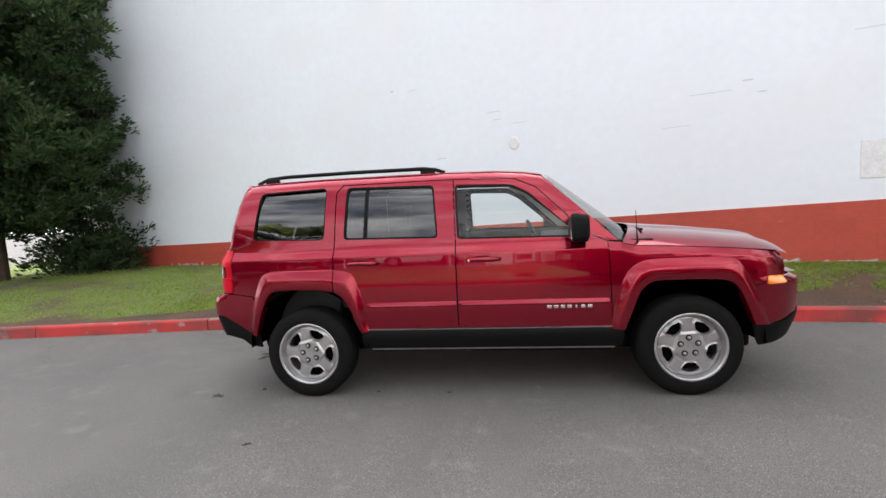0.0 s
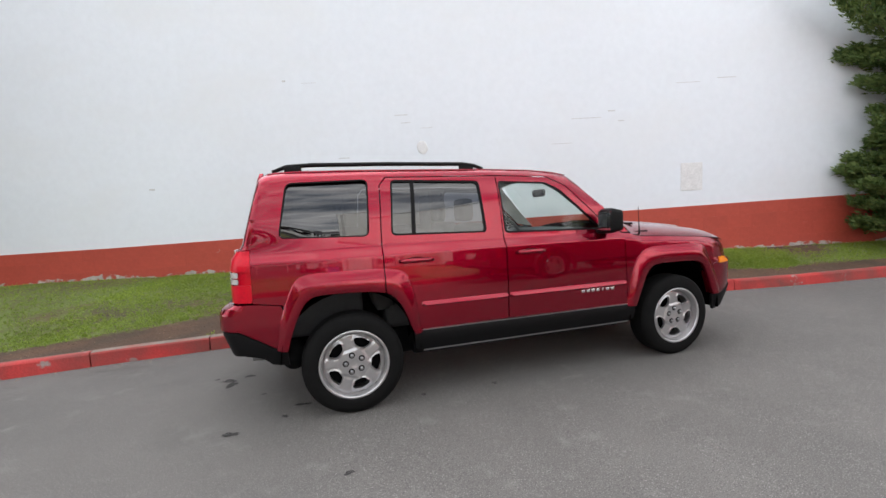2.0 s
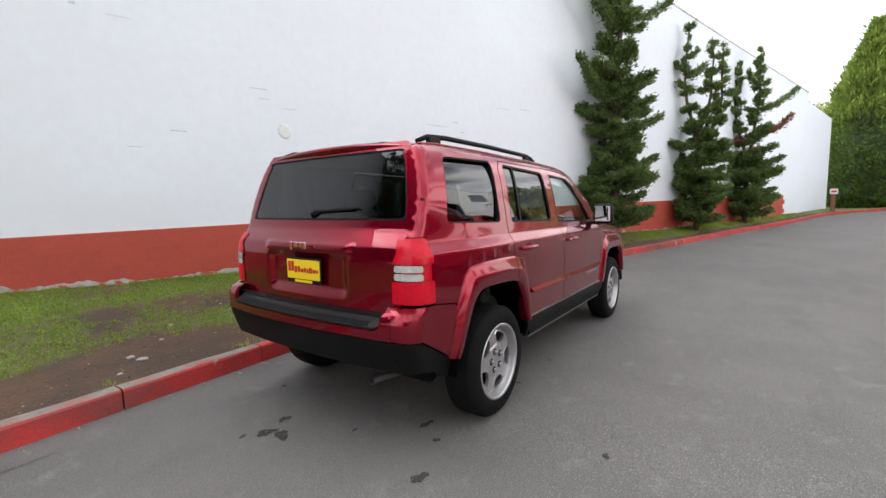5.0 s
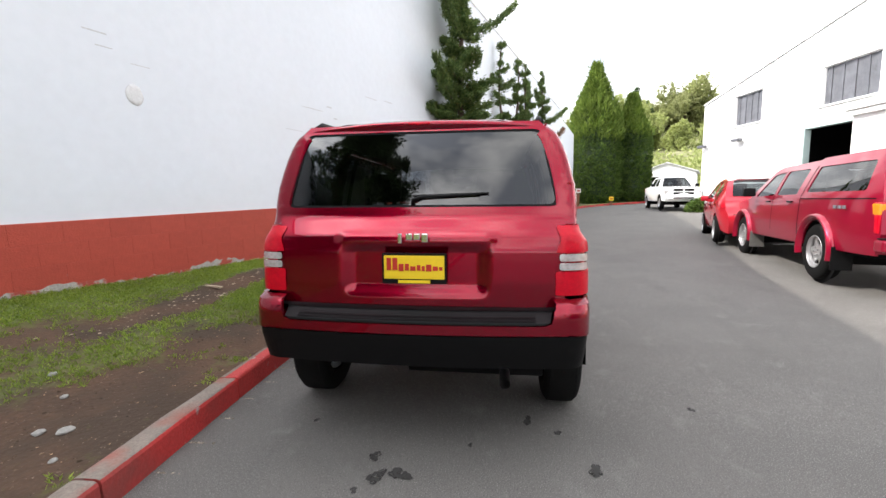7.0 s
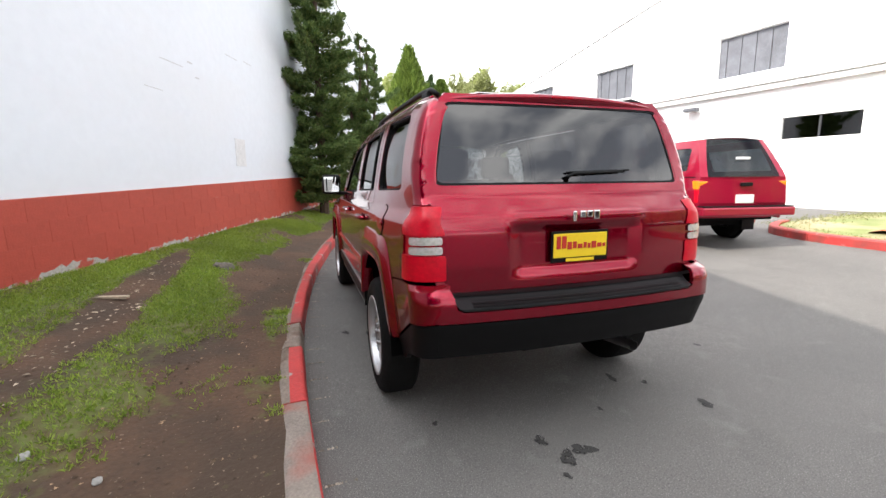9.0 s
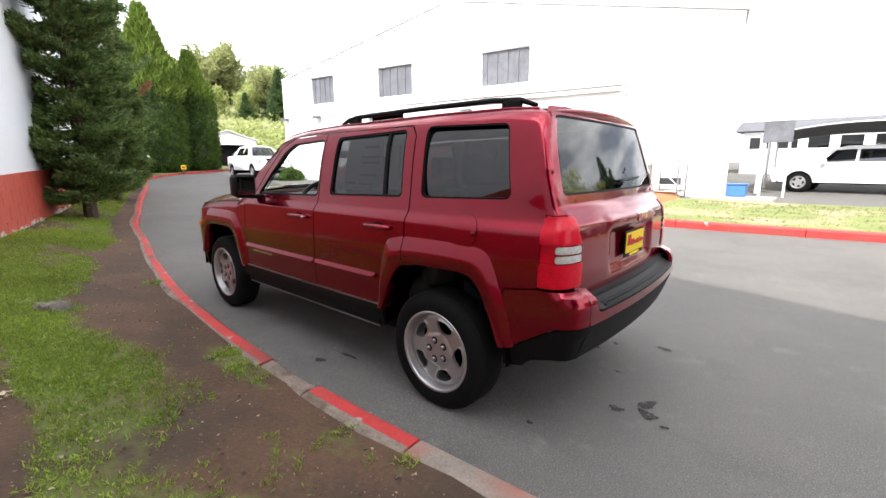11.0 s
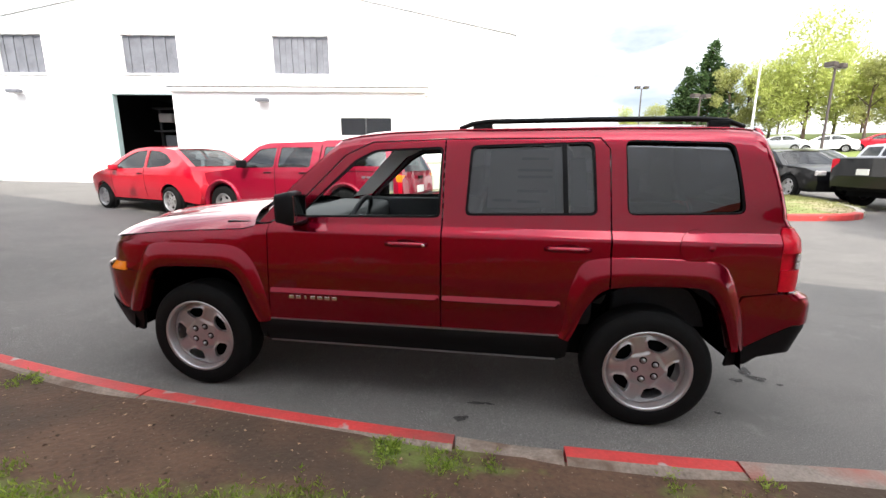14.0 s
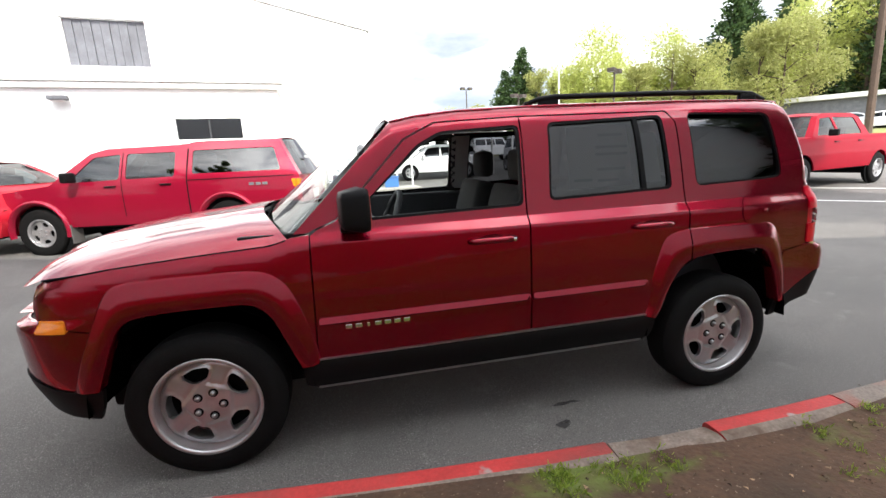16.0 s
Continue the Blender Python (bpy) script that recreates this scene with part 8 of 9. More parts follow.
def compact_sedan(label, m, colour, group="parked cars"):
    sil = [(2.06, 0.24, "fr"), (2.12, 0.50, "fr"), (2.06, 0.70, "fr"), (1.85, 0.82, "hd"), (1.55, 0.91, "hd"), (1.18, 0.97, "hd"), (0.80, 1.17, "ws"), (0.42, 1.36, "ws"), (0.15, 1.43, "rf"), (-0.15, 1.46, "rf"), (-0.5, 1.46, "rf"), (-0.85, 1.43, "rf"), (-1.12, 1.37, "rf"),
           (-1.45, 1.21, "rw"), (-1.72, 1.08, "rw"), (-1.95, 1.04, "tg"), (-2.08, 0.98, "rr"), (-2.14, 0.80, "rr"), (-2.16, 0.56, "rr"), (-2.08, 0.24, "rr")]
    win = [[(0.86, 0.99), (-0.26, 1.01), (-0.23, 1.385), (0.14, 1.36), (0.42, 1.26)], [(-0.34, 1.01), (-1.18, 1.05), (-1.36, 1.10), (-1.10, 1.28), (-0.80, 1.37), (-0.31, 1.39)]]
    return vehicle("sedan", label, m, sil, win, 0.24, [(-1.33, 0.37), (1.28, 0.37)], breadth(0.845, 0.92, 0.42, -2.15, 2.1), M[colour], 0.305, (1.28, -1.33), 0.74, "glass_mid", group=group,
                   extras=lamps(2.06, 0.64, -2.11, 0.80, 0.56, (0.14, 0.07), (0.62, 0.93, 1.02), ((-0.15, 0.82, 0.86), (-1.12, 0.82, 0.88)), colour), hub="rim", spokes=7)


def hatchback(label, m, colour):
    sil = [(2.00, 0.24, "fr"), (2.08, 0.48, "fr"), (2.00, 0.68, "fr"), (1.80, 0.79, "hd"), (1.45, 0.89, "hd"), (1.08, 0.96, "hd"), (0.70, 1.17, "ws"), (0.30, 1.36, "ws"), (0.05, 1.42, "rf"), (-0.40, 1.455, "rf"), (-0.90, 1.44, "rf"), (-1.32, 1.385, "rf"),
           (-1.64, 1.22, "rw"), (-1.92, 1.04, "rw"), (-2.00, 0.95, "tg"), (-2.06, 0.74, "rr"), (-2.13, 0.66, "rr"), (-2.14, 0.45, "rr"), (-2.05, 0.26, "rr")]
    win = [[(0.80, 0.965), (-0.44, 0.995), (-0.38, 1.385), (0.04, 1.355), (0.34, 1.25)], [(-0.52, 0.998), (-1.20, 1.045), (-1.38, 1.13), (-1.18, 1.27), (-0.88, 1.355), (-0.46, 1.385)]]
    wf = breadth(0.85, 0.92, 0.36, -2.13, 2.06)

    def more(car):
        for s in (1, -1):
            box_part("head_lamp", (1.90, s * 0.58 - 0.16, 0.60), (2.075, s * 0.58 + 0.12, 0.73), "lamp_clear", car, 0.03)
            part("tail_lamp", panel([rounded([(-1.78, 1.00), (-1.96, 0.985), (-2.02, 0.80), (-1.90, 0.80)], 0.03)], lambda a, b: (a, s * (wf(a, b) + 0.006), b), 0.04, lambda p: Vector((0, -s * 0.03, 0))), M["lamp_red"], car, "red wrap-round tail lamp", True)
            bm = box((-0.07, -0.10, -0.07), (0.06, 0.08, 0.07), 0.035)
            bmesh.ops.translate(bm, vec=(0.66, s * 0.90, 1.00), verts=bm.verts)
            part("door_mirror", bm, M[colour], car, smooth=True)
            box_part("door_handle", (-0.40, s * (wf(-0.3, 0.88) + 0.002) - 0.012, 0.868), (-0.22, s * (wf(-0.3, 0.88) + 0.002) + 0.018, 0.892), "plastic", car, 0.008)
            gap = lambda poly, nm: part(nm, panel([poly], lambda a, b: (a, s * (wf(a, b) + 0.003), b), 0.06), M["dark"], car)
            gap([(-0.478, 0.36), (-0.466, 0.36), (-0.444, 1.36), (-0.456, 1.36)], "door_gap")
            gap([(0.83, 0.38), (0.842, 0.38), (0.86, 0.94), (0.848, 0.94)], "door_gap")
            part("sill_shadow", panel([[(0.88, 0.245), (-0.94, 0.245), (-0.94, 0.29), (0.88, 0.29)]], lambda a, b: (a, s * (wf(a, b) + 0.004), b), 0.08), M["plastic"], car)
        box_part("number_plate", (-2.165, -0.15, 0.70), (-2.14, 0.15, 0.84), "paper", car, 0.004)
        box_part("bumper_seam", (-2.150, -0.60, 0.655), (-2.135, 0.60, 0.668), "dark", car, 0.0)
        box_part("exhaust_pipe", (-2.10, -0.52, 0.20), (-1.90, -0.46, 0.25), "steel", car, 0.015)
    return vehicle("hatchback", label, m, sil, win, 0.25, [(-1.33, 0.37), (1.28, 0.37)], wf, M[colour], 0.305, (1.28, -1.33), 0.75, "glass_mid", extras=more, rim_share=0.68)


def canopy_pickup(label, m, colour):
    sil = [(2.38, 0.42, "fr"), (2.44, 0.62, "fr"), (2.40, 0.94, "fr"), (2.22, 1.06, "hd"), (1.28, 1.17, "hd"), (0.66, 1.68, "ws"), (0.40, 1.75, "rf"), (-0.90, 1.77, "rf"), (-1.0, 1.80, "rf"), (-2.42, 1.80, "rf"),
           (-2.74, 1.16, "rw"), (-2.78, 0.72, "tg"), (-2.70, 0.48, "rr")]
    win = [[(1.0, 1.20), (0.16, 1.22), (0.16, 1.65), (0.60, 1.61)], [(0.06, 1.22), (-0.74, 1.23), (-0.74, 1.65), (0.06, 1.65)], [(-1.02, 1.26), (-2.46, 1.26), (-2.34, 1.66), (-1.02, 1.66)]]
    low = lambda z: z if z < 0.7 else 0.7 + (z - 0.7) * 0.93
    sil = [(x, low(z), t) for x, z, t in sil]
    win = [[(x, low(z)) for x, z in w] for w in win]
    base = lamps(2.40, 0.82, -2.74, 0.90, 0.66, (0.14, 0.10), (0.82, 1.02, 1.25), ((0.30, 0.86, 1.08), (-0.60, 0.86, 1.08)), "plastic", grille=(2.42, 0.70, 0.92, 0.42, 3), rear_tall=0.08)

    def more(car):
        base(car)
        box_part("rear_bumper", (-2.93, -0.80, 0.52), (-2.74, 0.80, 0.66), colour, car, 0.03, "red rear bumper with a black top")
        for ax in (1.55, -1.55):
            for s in (1, -1):
                box_part("mud_flap", (ax - 0.50, s * 0.77 - 0.12, 0.19), (ax - 0.485, s * 0.77 + 0.12, 0.50), "flap_rubber" if ax > 0 else "plastic", car, 0.006)
                rows = []
                for yy, rr in ((0.86, 0.50), (0.93, 0.49), (0.935, 0.46), (0.86, 0.43)):
                    rows.append([(ax + rr * math.cos(t * PI / 14), s * yy, 0.42 + rr * math.sin(t * PI / 14)) for t in range(-1, 16)])
                part("arch_flare", grid_sheet(rows), M[colour], car, smooth=True)
        for s in (1, -1):
            for k in range(3):
                box_part("decal_bar", (-2.25 + k * 0.11, s * 0.868 - 0.003, 1.00), (-2.17 + k * 0.11, s * 0.868 + 0.003, 1.04), "louver", car, 0.0)
        wf = breadth(0.875, 1.14, 0.27, -2.76, 2.4, nose=0.12)
        for s in (1, -1):
            strip = lambda poly, nm: part(nm, panel([poly], lambda a, b: (a, s * (wf(a, b) + 0.004), b), 0.06), M["dark"], car)
            strip([(-0.955, 0.56), (-0.935, 0.56), (-0.935, 1.62), (-0.955, 1.62)], "cab_gap")
            strip([(-2.66, 1.118), (-0.958, 1.118), (-0.958, 1.132), (-2.66, 1.132)], "canopy_seam")
            strip([(0.11, 0.60), (0.122, 0.60), (0.122, 1.60), (0.11, 1.60)], "door_gap")
            part("amber_lamp", box((-2.754, s * 0.68 - 0.084, 0.93), (-2.596, s * 0.68 + 0.102, 1.072), 0.02), M["lamp_amber"], car, "amber upper tail lamp")
        box_part("tailgate_handle", (-2.832, -0.10, 0.98), (-2.79, 0.10, 1.04), "plastic", car, 0.012)
        box_part("bumper_top", (-2.925, -0.78, 0.662), (-2.76, 0.78, 0.675), "plastic", car, 0.004)
        box_part("canopy_sticker", (-2.70, -0.12, 1.40), (-2.685, 0.12, 1.44), "paper", car, 0.0)
    return vehicle("pickup_truck", label, m, sil, win, 0.46, [(-1.55, 0.45), (1.55, 0.45)], breadth(0.875, 1.14, 0.27, -2.76, 2.4, nose=0.12), M[colour], 0.385, (1.55, -1.55), 0.77, "glass_dark", group="parked cars",
                   extras=more, rim_share=0.58)


def big_pickup(label, m, colour, name="pickup_truck", grille_mt=True):
    sil = [(2.76, 0.48, "fr"), (2.86, 0.72, "fr"), (2.80, 1.10, "fr"), (2.60, 1.22, "hd"), (1.46, 1.31, "hd"), (0.84, 1.82, "ws"), (0.52, 1.90, "rf"), (-0.86, 1.90, "rf"), (-1.12, 1.80, "rf"), (-1.24, 1.34, "rw"),
           (-2.80, 1.34, "bed"), (-2.90, 1.30, "bed"), (-2.92, 0.85, "tg"), (-2.86, 0.56, "rr")]
    win = [[(1.20, 1.34), (0.28, 1.35), (0.28, 1.80), (0.80, 1.76)], [(0.18, 1.35), (-0.90, 1.36), (-0.86, 1.79), (0.18, 1.80)]]
    return vehicle(name, label, m, sil, win, 0.50, [(-1.85, 0.49), (1.80, 0.49)], breadth(0.98, 1.26, 0.30, -2.9, 2.8, nose=0.10), M[colour], 0.41, (1.80, -1.85), 0.86, "glass_mid", group="parked cars",
                   extras=lamps(2.80, 0.98, -2.90, 1.08, 0.76, (0.16, 0.11), (1.02, 1.16, 1.40), ((0.42, 0.965, 1.18), (-0.72, 0.965, 1.18)), "plastic", grille=(2.83, 0.84, 1.15, 0.50, 2), rear_tall=0.10, cross=colour), rim_share=0.60)


def wagon(label, m, colour, name="wagon_car"):
    sil = [(2.30, 0.36, "fr"), (2.38, 0.60, "fr"), (2.30, 0.90, "fr"), (2.05, 1.02, "hd"), (1.20, 1.12, "hd"), (0.55, 1.62, "ws"), (0.2, 1.72, "rf"), (-1.5, 1.72, "rf"), (-1.95, 1.66, "rf"), (-2.20, 1.15, "rw"), (-2.32, 1.05, "tg"), (-2.36, 0.60, "rr"), (-2.28, 0.36, "rr")]
    win = [[(0.86, 1.12), (-0.10, 1.14), (-0.10, 1.60), (0.48, 1.57)], [(-0.18, 1.14), (-1.02, 1.15), (-1.0, 1.60), (-0.18, 1.60)], [(-1.12, 1.15), (-2.0, 1.17), (-1.82, 1.58), (-1.10, 1.60)]]
    return vehicle(name, label, m, sil, win, 0.36, [(-1.45, 0.44), (1.45, 0.44)], breadth(0.93, 1.08, 0.32, -2.3, 2.3), M[colour], 0.37, (1.45, -1.45), 0.80, "glass_dark", group="parked cars",
                   extras=lamps(2.32, 0.86, -2.30, 1.0, 0.64, (0.15, 0.08), (0.72, 1.05, 1.16), ((0.05, 0.91, 1.0), (-0.90, 0.91, 1.0)), colour), rim_share=0.64)


def boxy_offroader(label, m, colour):
    sil = [(1.95, 0.45, "fr"), (2.0, 0.70, "fr"), (1.98, 1.12, "fr"), (1.90, 1.18, "hd"), (0.85, 1.24, "hd"), (0.55, 1.76, "ws"), (0.45, 1.82, "rf"), (-1.75, 1.84, "rf"), (-2.0, 1.80, "rf"), (-2.08, 1.22, "rw"), (-2.10, 0.80, "tg"), (-2.05, 0.50, "rr")]
    win = [[(0.62, 1.24), (-0.22, 1.25), (-0.22, 1.70), (0.46, 1.70)], [(-0.30, 1.25), (-1.02, 1.25), (-1.02, 1.71), (-0.30, 1.70)], [(-1.12, 1.25), (-1.98, 1.25), (-1.94, 1.71), (-1.12, 1.71)]]
    return vehicle("offroad_car", label, m, sil, win, 0.50, [(-1.42, 0.50), (1.42, 0.50)], breadth(0.80, 1.2, 0.16, -2.08, 1.98, nose=0.05), M[colour], 0.40, (1.42, -1.42), 0.80, "glass_dark", group="parked cars",
                   extras=lamps(1.97, 0.95, -2.06, 1.0, 0.56, (0.10, 0.10), (0.66, 0.95, 1.28), (), "plastic", grille=None), rim_share=0.58)


def long_sedan(label, m, colour):
    sil = [(2.42, 0.28, "fr"), (2.48, 0.55, "fr"), (2.42, 0.82, "fr"), (2.10, 0.93, "hd"), (1.22, 1.0, "hd"), (0.45, 1.42, "ws"), (0.1, 1.49, "rf"), (-0.75, 1.48, "rf"), (-1.10, 1.43, "rf"), (-1.72, 1.08, "rw"), (-2.30, 1.04, "tg"), (-2.44, 0.95, "rr"), (-2.48, 0.60, "rr"), (-2.40, 0.28, "rr")]
    win = [[(0.86, 1.03), (-0.22, 1.05), (-0.20, 1.39), (0.38, 1.37)], [(-0.30, 1.05), (-1.32, 1.08), (-1.06, 1.35), (-0.28, 1.39)]]
    return vehicle("sedan", label, m, sil, win, 0.28, [(-1.50, 0.42), (1.52, 0.42)], breadth(0.94, 1.0, 0.40, -2.45, 2.45), M[colour], 0.355, (1.52, -1.50), 0.81, "glass_dark", group="parked cars",
                   extras=lamps(2.43, 0.78, -2.44, 0.90, 0.66, (0.16, 0.07), (0.74, 1.02, 1.08), ((-0.08, 0.92, 0.94), (-1.10, 0.92, 0.95)), colour), rim_share=0.68)


hatchback("bright red three-door hatchback parked by the workshop", place(7.64, -6.45, -18.5), "red_paint")
canopy_pickup("red crew-cab pickup with a matching canopy and mud flaps", place(3.76, -5.74, -11) @ Matrix.Diagonal((0.945, 0.97, 0.965, 1)), "red_canopy")
big_pickup("white full-size crew-cab pickup facing down the drive", place(21.9, -9.75, 173) @ Matrix.Diagonal((0.93, 0.93, 0.93, 1)), "white_paint")
compact_sedan("silver sedan parked near a white garage", place(29.6, -12.6, 160), "silver_paint")
wagon("white wagon car parked under the fabric shelter", place(-3.55, -17.3, -7) @ Matrix.Diagonal((0.87, 0.92, 0.87, 1)), "white_paint")
boxy_offroader("white boxy off-road car parked in the lot", place(-8.85, -18.3, 94), "white_paint")
long_sedan("glossy black sedan parked behind the planted strip", place(-9.8, -13.4, 95), "black_paint")
big_pickup("black full-size pickup parked tail-out", place(-12.25, -10.2, 194), "black_paint")
big_pickup("bright red full-size pickup in a marked bay", place(-11.75, -7.1, 12), "red_truck")
boxy_offroader("white boxy off-road car parked far across the lot", place(-11.3, -31.5, 190), "white_paint")
compact_sedan("silver sedan parked behind the black pickup", place(-15.5, -21.5, 100), "silver_paint")
wagon("silver wagon car parked at the far end of the lot", place(-19.0, -20.0, 105), "silver_paint")
compact_sedan("dark sedan parked at the far end of the lot", place(-14.0, -28.0, 170), "black_paint")
compact_sedan("white sedan parked at the far end of the lot", place(-6.0, -29.0, 170), "white_paint")
big_pickup("dark pickup parked at the far end of the lot", place(-22.5, -16.0, 193), "black_paint")
M["line_paint"] = mat("worn_white_line", (0.62, 0.62, 0.60), 0.8, var=0.2, scale=12)
for x, y, ang in ((-9.8, -4.6, 140), (-12.2, -6.0, 140), (-6.6, -12.6, 150), (6.0, -7.6, 70)):
    bm = box((-1.3, -0.05, 0), (1.3, 0.05, 0.006))
    m = Matrix.Translation((x, y, 0)) @ Matrix.Rotation(radians(ang), 4, "Z")
    bmesh.ops.subdivide_edges(bm, edges=bm.edges, cuts=3, use_grid_fill=True)
    for v in bm.verts:
        h = v.co.z
        q = m @ v.co
        v.co = Vector((q.x, q.y, gz(q.x, q.y) + h))
    tagged(link("bay_line", bm, M["line_paint"]), "worn white painted parking line", "road marking", "", "structure")


# ---- distance: banks, hill, trees, lamps, far buildings ----
M["bank"] = mat("far_grass_bank", (0.16, 0.20, 0.05), 0.95, var=0.3, scale=0.25, fine=4, bump=0.6, bump_scale=2)
stain(M["bank"], (0.22, 0.19, 0.11), 0.12, 0.50, 0.70, 8.0)


def sector(name, a0, a1, rings, label, material, wob=0.0):
    """A strip of rising ground seen across the lot; rings are (distance, height)."""
    rows = []
    for r, h in rings:
        row = []
        for k in range(41):
            a = radians(a0 + (a1 - a0) * k / 40)
            x, y = r * math.cos(a), r * math.sin(a)
            e = min(1.0, k / 6, (40 - k) / 6)
            base = gz(x, y)
            row.append((x, y, base - 0.3 + (h + 0.3 + wob * h * 0.3 * noise.noise(Vector((x * 0.03, y * 0.03, 1)))) * e))
        rows.append(row)
    return tagged(link(name, grid_sheet(rows), material, smooth=True), label, "bank", "", "structure")


sector("bank_ground", -165, -98, ((44, 0.0), (47, 0.8), (52, 1.8), (60, 2.8), (95, 4.0), (160, 6.0), (400, 8.0)), "grassy bank rising behind the parking lot", M["bank"], 0.3)
M["hill"] = mat("spring_hillside_scrub", (0.22, 0.215, 0.115), 0.95, var=0.35, scale=0.12, fine=1.5, bump=1.0, bump_scale=1.0)
stain(M["hill"], (0.20, 0.21, 0.085), 0.09, 0.48, 0.62, 3.0)
sector("hill_ground", -48, 8, ((52, 0.0), (62, 2.0), (80, 6.5), (105, 12.0), (140, 17.0), (200, 20.0), (420, 18.0)), "pale green scrubby hillside beyond the drive", M["hill"], 0.8)


def hill_z(x, y):
    r = math.hypot(x, y)
    return gz(x, y) + lerp(r, [(52, 0), (62, 1.8), (80, 6.0), (105, 11.4), (140, 16.2), (200, 19), (420, 17)])


def bank_z(x, y):
    r = math.hypot(x, y)
    return gz(x, y) + lerp(r, [(44, -0.2), (47, 0.6), (52, 1.6), (60, 2.6), (95, 3.7), (160, 5.6), (400, 7.5)])


green = crown_tree("broadleaf_tree", "spring-green broadleaf tree in thin new leaf", (0, 0, 0), 11.0, 4.6, 2.6, 5200, 0.135, "spring", 101)
olive = crown_tree("broadleaf_tree", "olive-green broadleaf tree just coming into leaf", (0, 0, 0), 10.0, 4.2, 2.4, 4200, 0.135, "spring2", 102)
slim = crown_tree("broadleaf_tree", "slender pale broadleaf tree with sparse catkins", (0, 0, 0), 12.0, 2.6, 2.5, 2000, 0.15, "spring2", 103)
spruce = conifer("spruce_tree", "dark green spruce standing in the distance", (0, 0, 0), 11.0, 3.1, 0.8, 200, 12, 0.5, 0.075, 104, "needle", -0.05, 0.95, 0.22, clump=7)
green_far = crown_tree("broadleaf_tree", "pale green tree on the far hillside", (0, 0, 0), 11.0, 4.6, 2.2, 1500, 0.40, "spring_far", 111)
olive_far = crown_tree("broadleaf_tree", "olive tree on the far hillside", (0, 0, 0), 10.0, 4.2, 2.2, 1500, 0.40, "olive_far", 112)
for t in (green, olive, slim, spruce, green_far, olive_far):
    tagged(t, group="distant trees")


def polar(az, d, zf):
    x, y = d * math.cos(radians(az)), d * math.sin(radians(az))
    return x, y, zf(x, y)


used = set()


def plant(src, az, d, zf, s, turn):
    x, y, z = polar(az, d, zf)
    m = Matrix.Translation((x, y, z - 0.1)) @ Matrix.Rotation(turn, 4, "Z")
    if src.name not in used:
        used.add(src.name)
        src.matrix_basis = m @ Matrix.Diagonal((s, s, s, 1))
        return src
    c = copy_thing(src, m)
    c.matrix_basis = m @ Matrix.Diagonal((s, s, s, 1))
    return c


rd = random.Random(17)
for az, d, s, kind in ((-111.2, 51, 0.72, "p"), (-113.4, 51.4, 0.86, "p"), (-115.6, 50, 0.74, "s"), (-117.2, 52, 0.66, "s"), (-119.4, 53, 0.82, "o"), (-122.4, 51, 0.98, "g"), (-124.6, 54, 0.78, "g"), (-127.2, 50, 0.72, "s"),
                       (-128.6, 56, 0.75, "o"), (-131.0, 51, 1.02, "g"), (-133.2, 52, 0.86, "o"), (-136.2, 62, 1.30, "p"), (-137.6, 66, 1.25, "p"), (-139.2, 53, 0.96, "s"), (-141.2, 54, 1.02, "o"), (-143.6, 58, 1.12, "g"), (-145.4, 66, 1.45, "p"), (-147.5, 60, 1.15, "g"),
                       (-149.6, 62, 1.5, "p"), (-152, 60, 1.4, "p"), (-155, 58, 1.2, "o"), (-133.8, 74, 1.0, "o"), (-126.0, 76, 0.8, "o"), (-119.5, 78, 0.72, "o"), (-141, 75, 1.5, "p"), (-107.5, 88, 0.62, "o"), (-104, 96, 0.6, "g")):
    plant({"g": green, "o": olive, "s": slim, "p": spruce}[kind], az, d, bank_z, s * rd.uniform(0.92, 1.08), rd.uniform(0, 6))
for k in range(52):
    az = -40 + 46 * (k + rd.random()) / 52
    d = rd.uniform(78, 160)
    kind = rd.choice("ggooooop")
    plant({"g": green_far, "o": olive_far, "p": spruce}[kind], az, d, hill_z, rd.uniform(0.55, 1.0), rd.uniform(0, 6))
for az, d, s, kind in ((-22.0, 105, 1.35, "o"), (-23.5, 110, 1.2, "g"), (-20.3, 108, 1.25, "o"), (-26.5, 90, 0.9, "o"), (-28.0, 92, 1.0, "o"), (-18.0, 95, 0.9, "p"), (-15.5, 100, 1.0, "g"), (-29.5, 95, 0.9, "g"), (-16.6, 112, 1.2, "p"), (-24.9, 84, 0.5, "p"), (-12.0, 100, 1.1, "g")):
    plant({"g": green_far, "o": olive_far, "p": spruce}[kind], az, d, hill_z, s, rd.uniform(0, 6))
# low scrub on the hillside
rng = np.random.default_rng(88)
cs = []
for k in range(2200):
    az, d = rng.uniform(-42, 4), rng.uniform(56, 130)
    x, y, z = polar(az, d, hill_z)
    for j in range(5):
        cs.append((x + rng.normal(0, 0.9), y + rng.normal(0, 0.9), z + abs(rng.normal(0.5, 0.5))))
V, F = tufts(cs, [(0, 0, 1)] * len(cs), 6, 0.5, 0.19, 0.95)
mesh_stuff("hillside_scrub", V.tolist(), F.tolist(), M["scrub_far"], None, "pale green scrub covering the hillside", "stuff", "scrub")

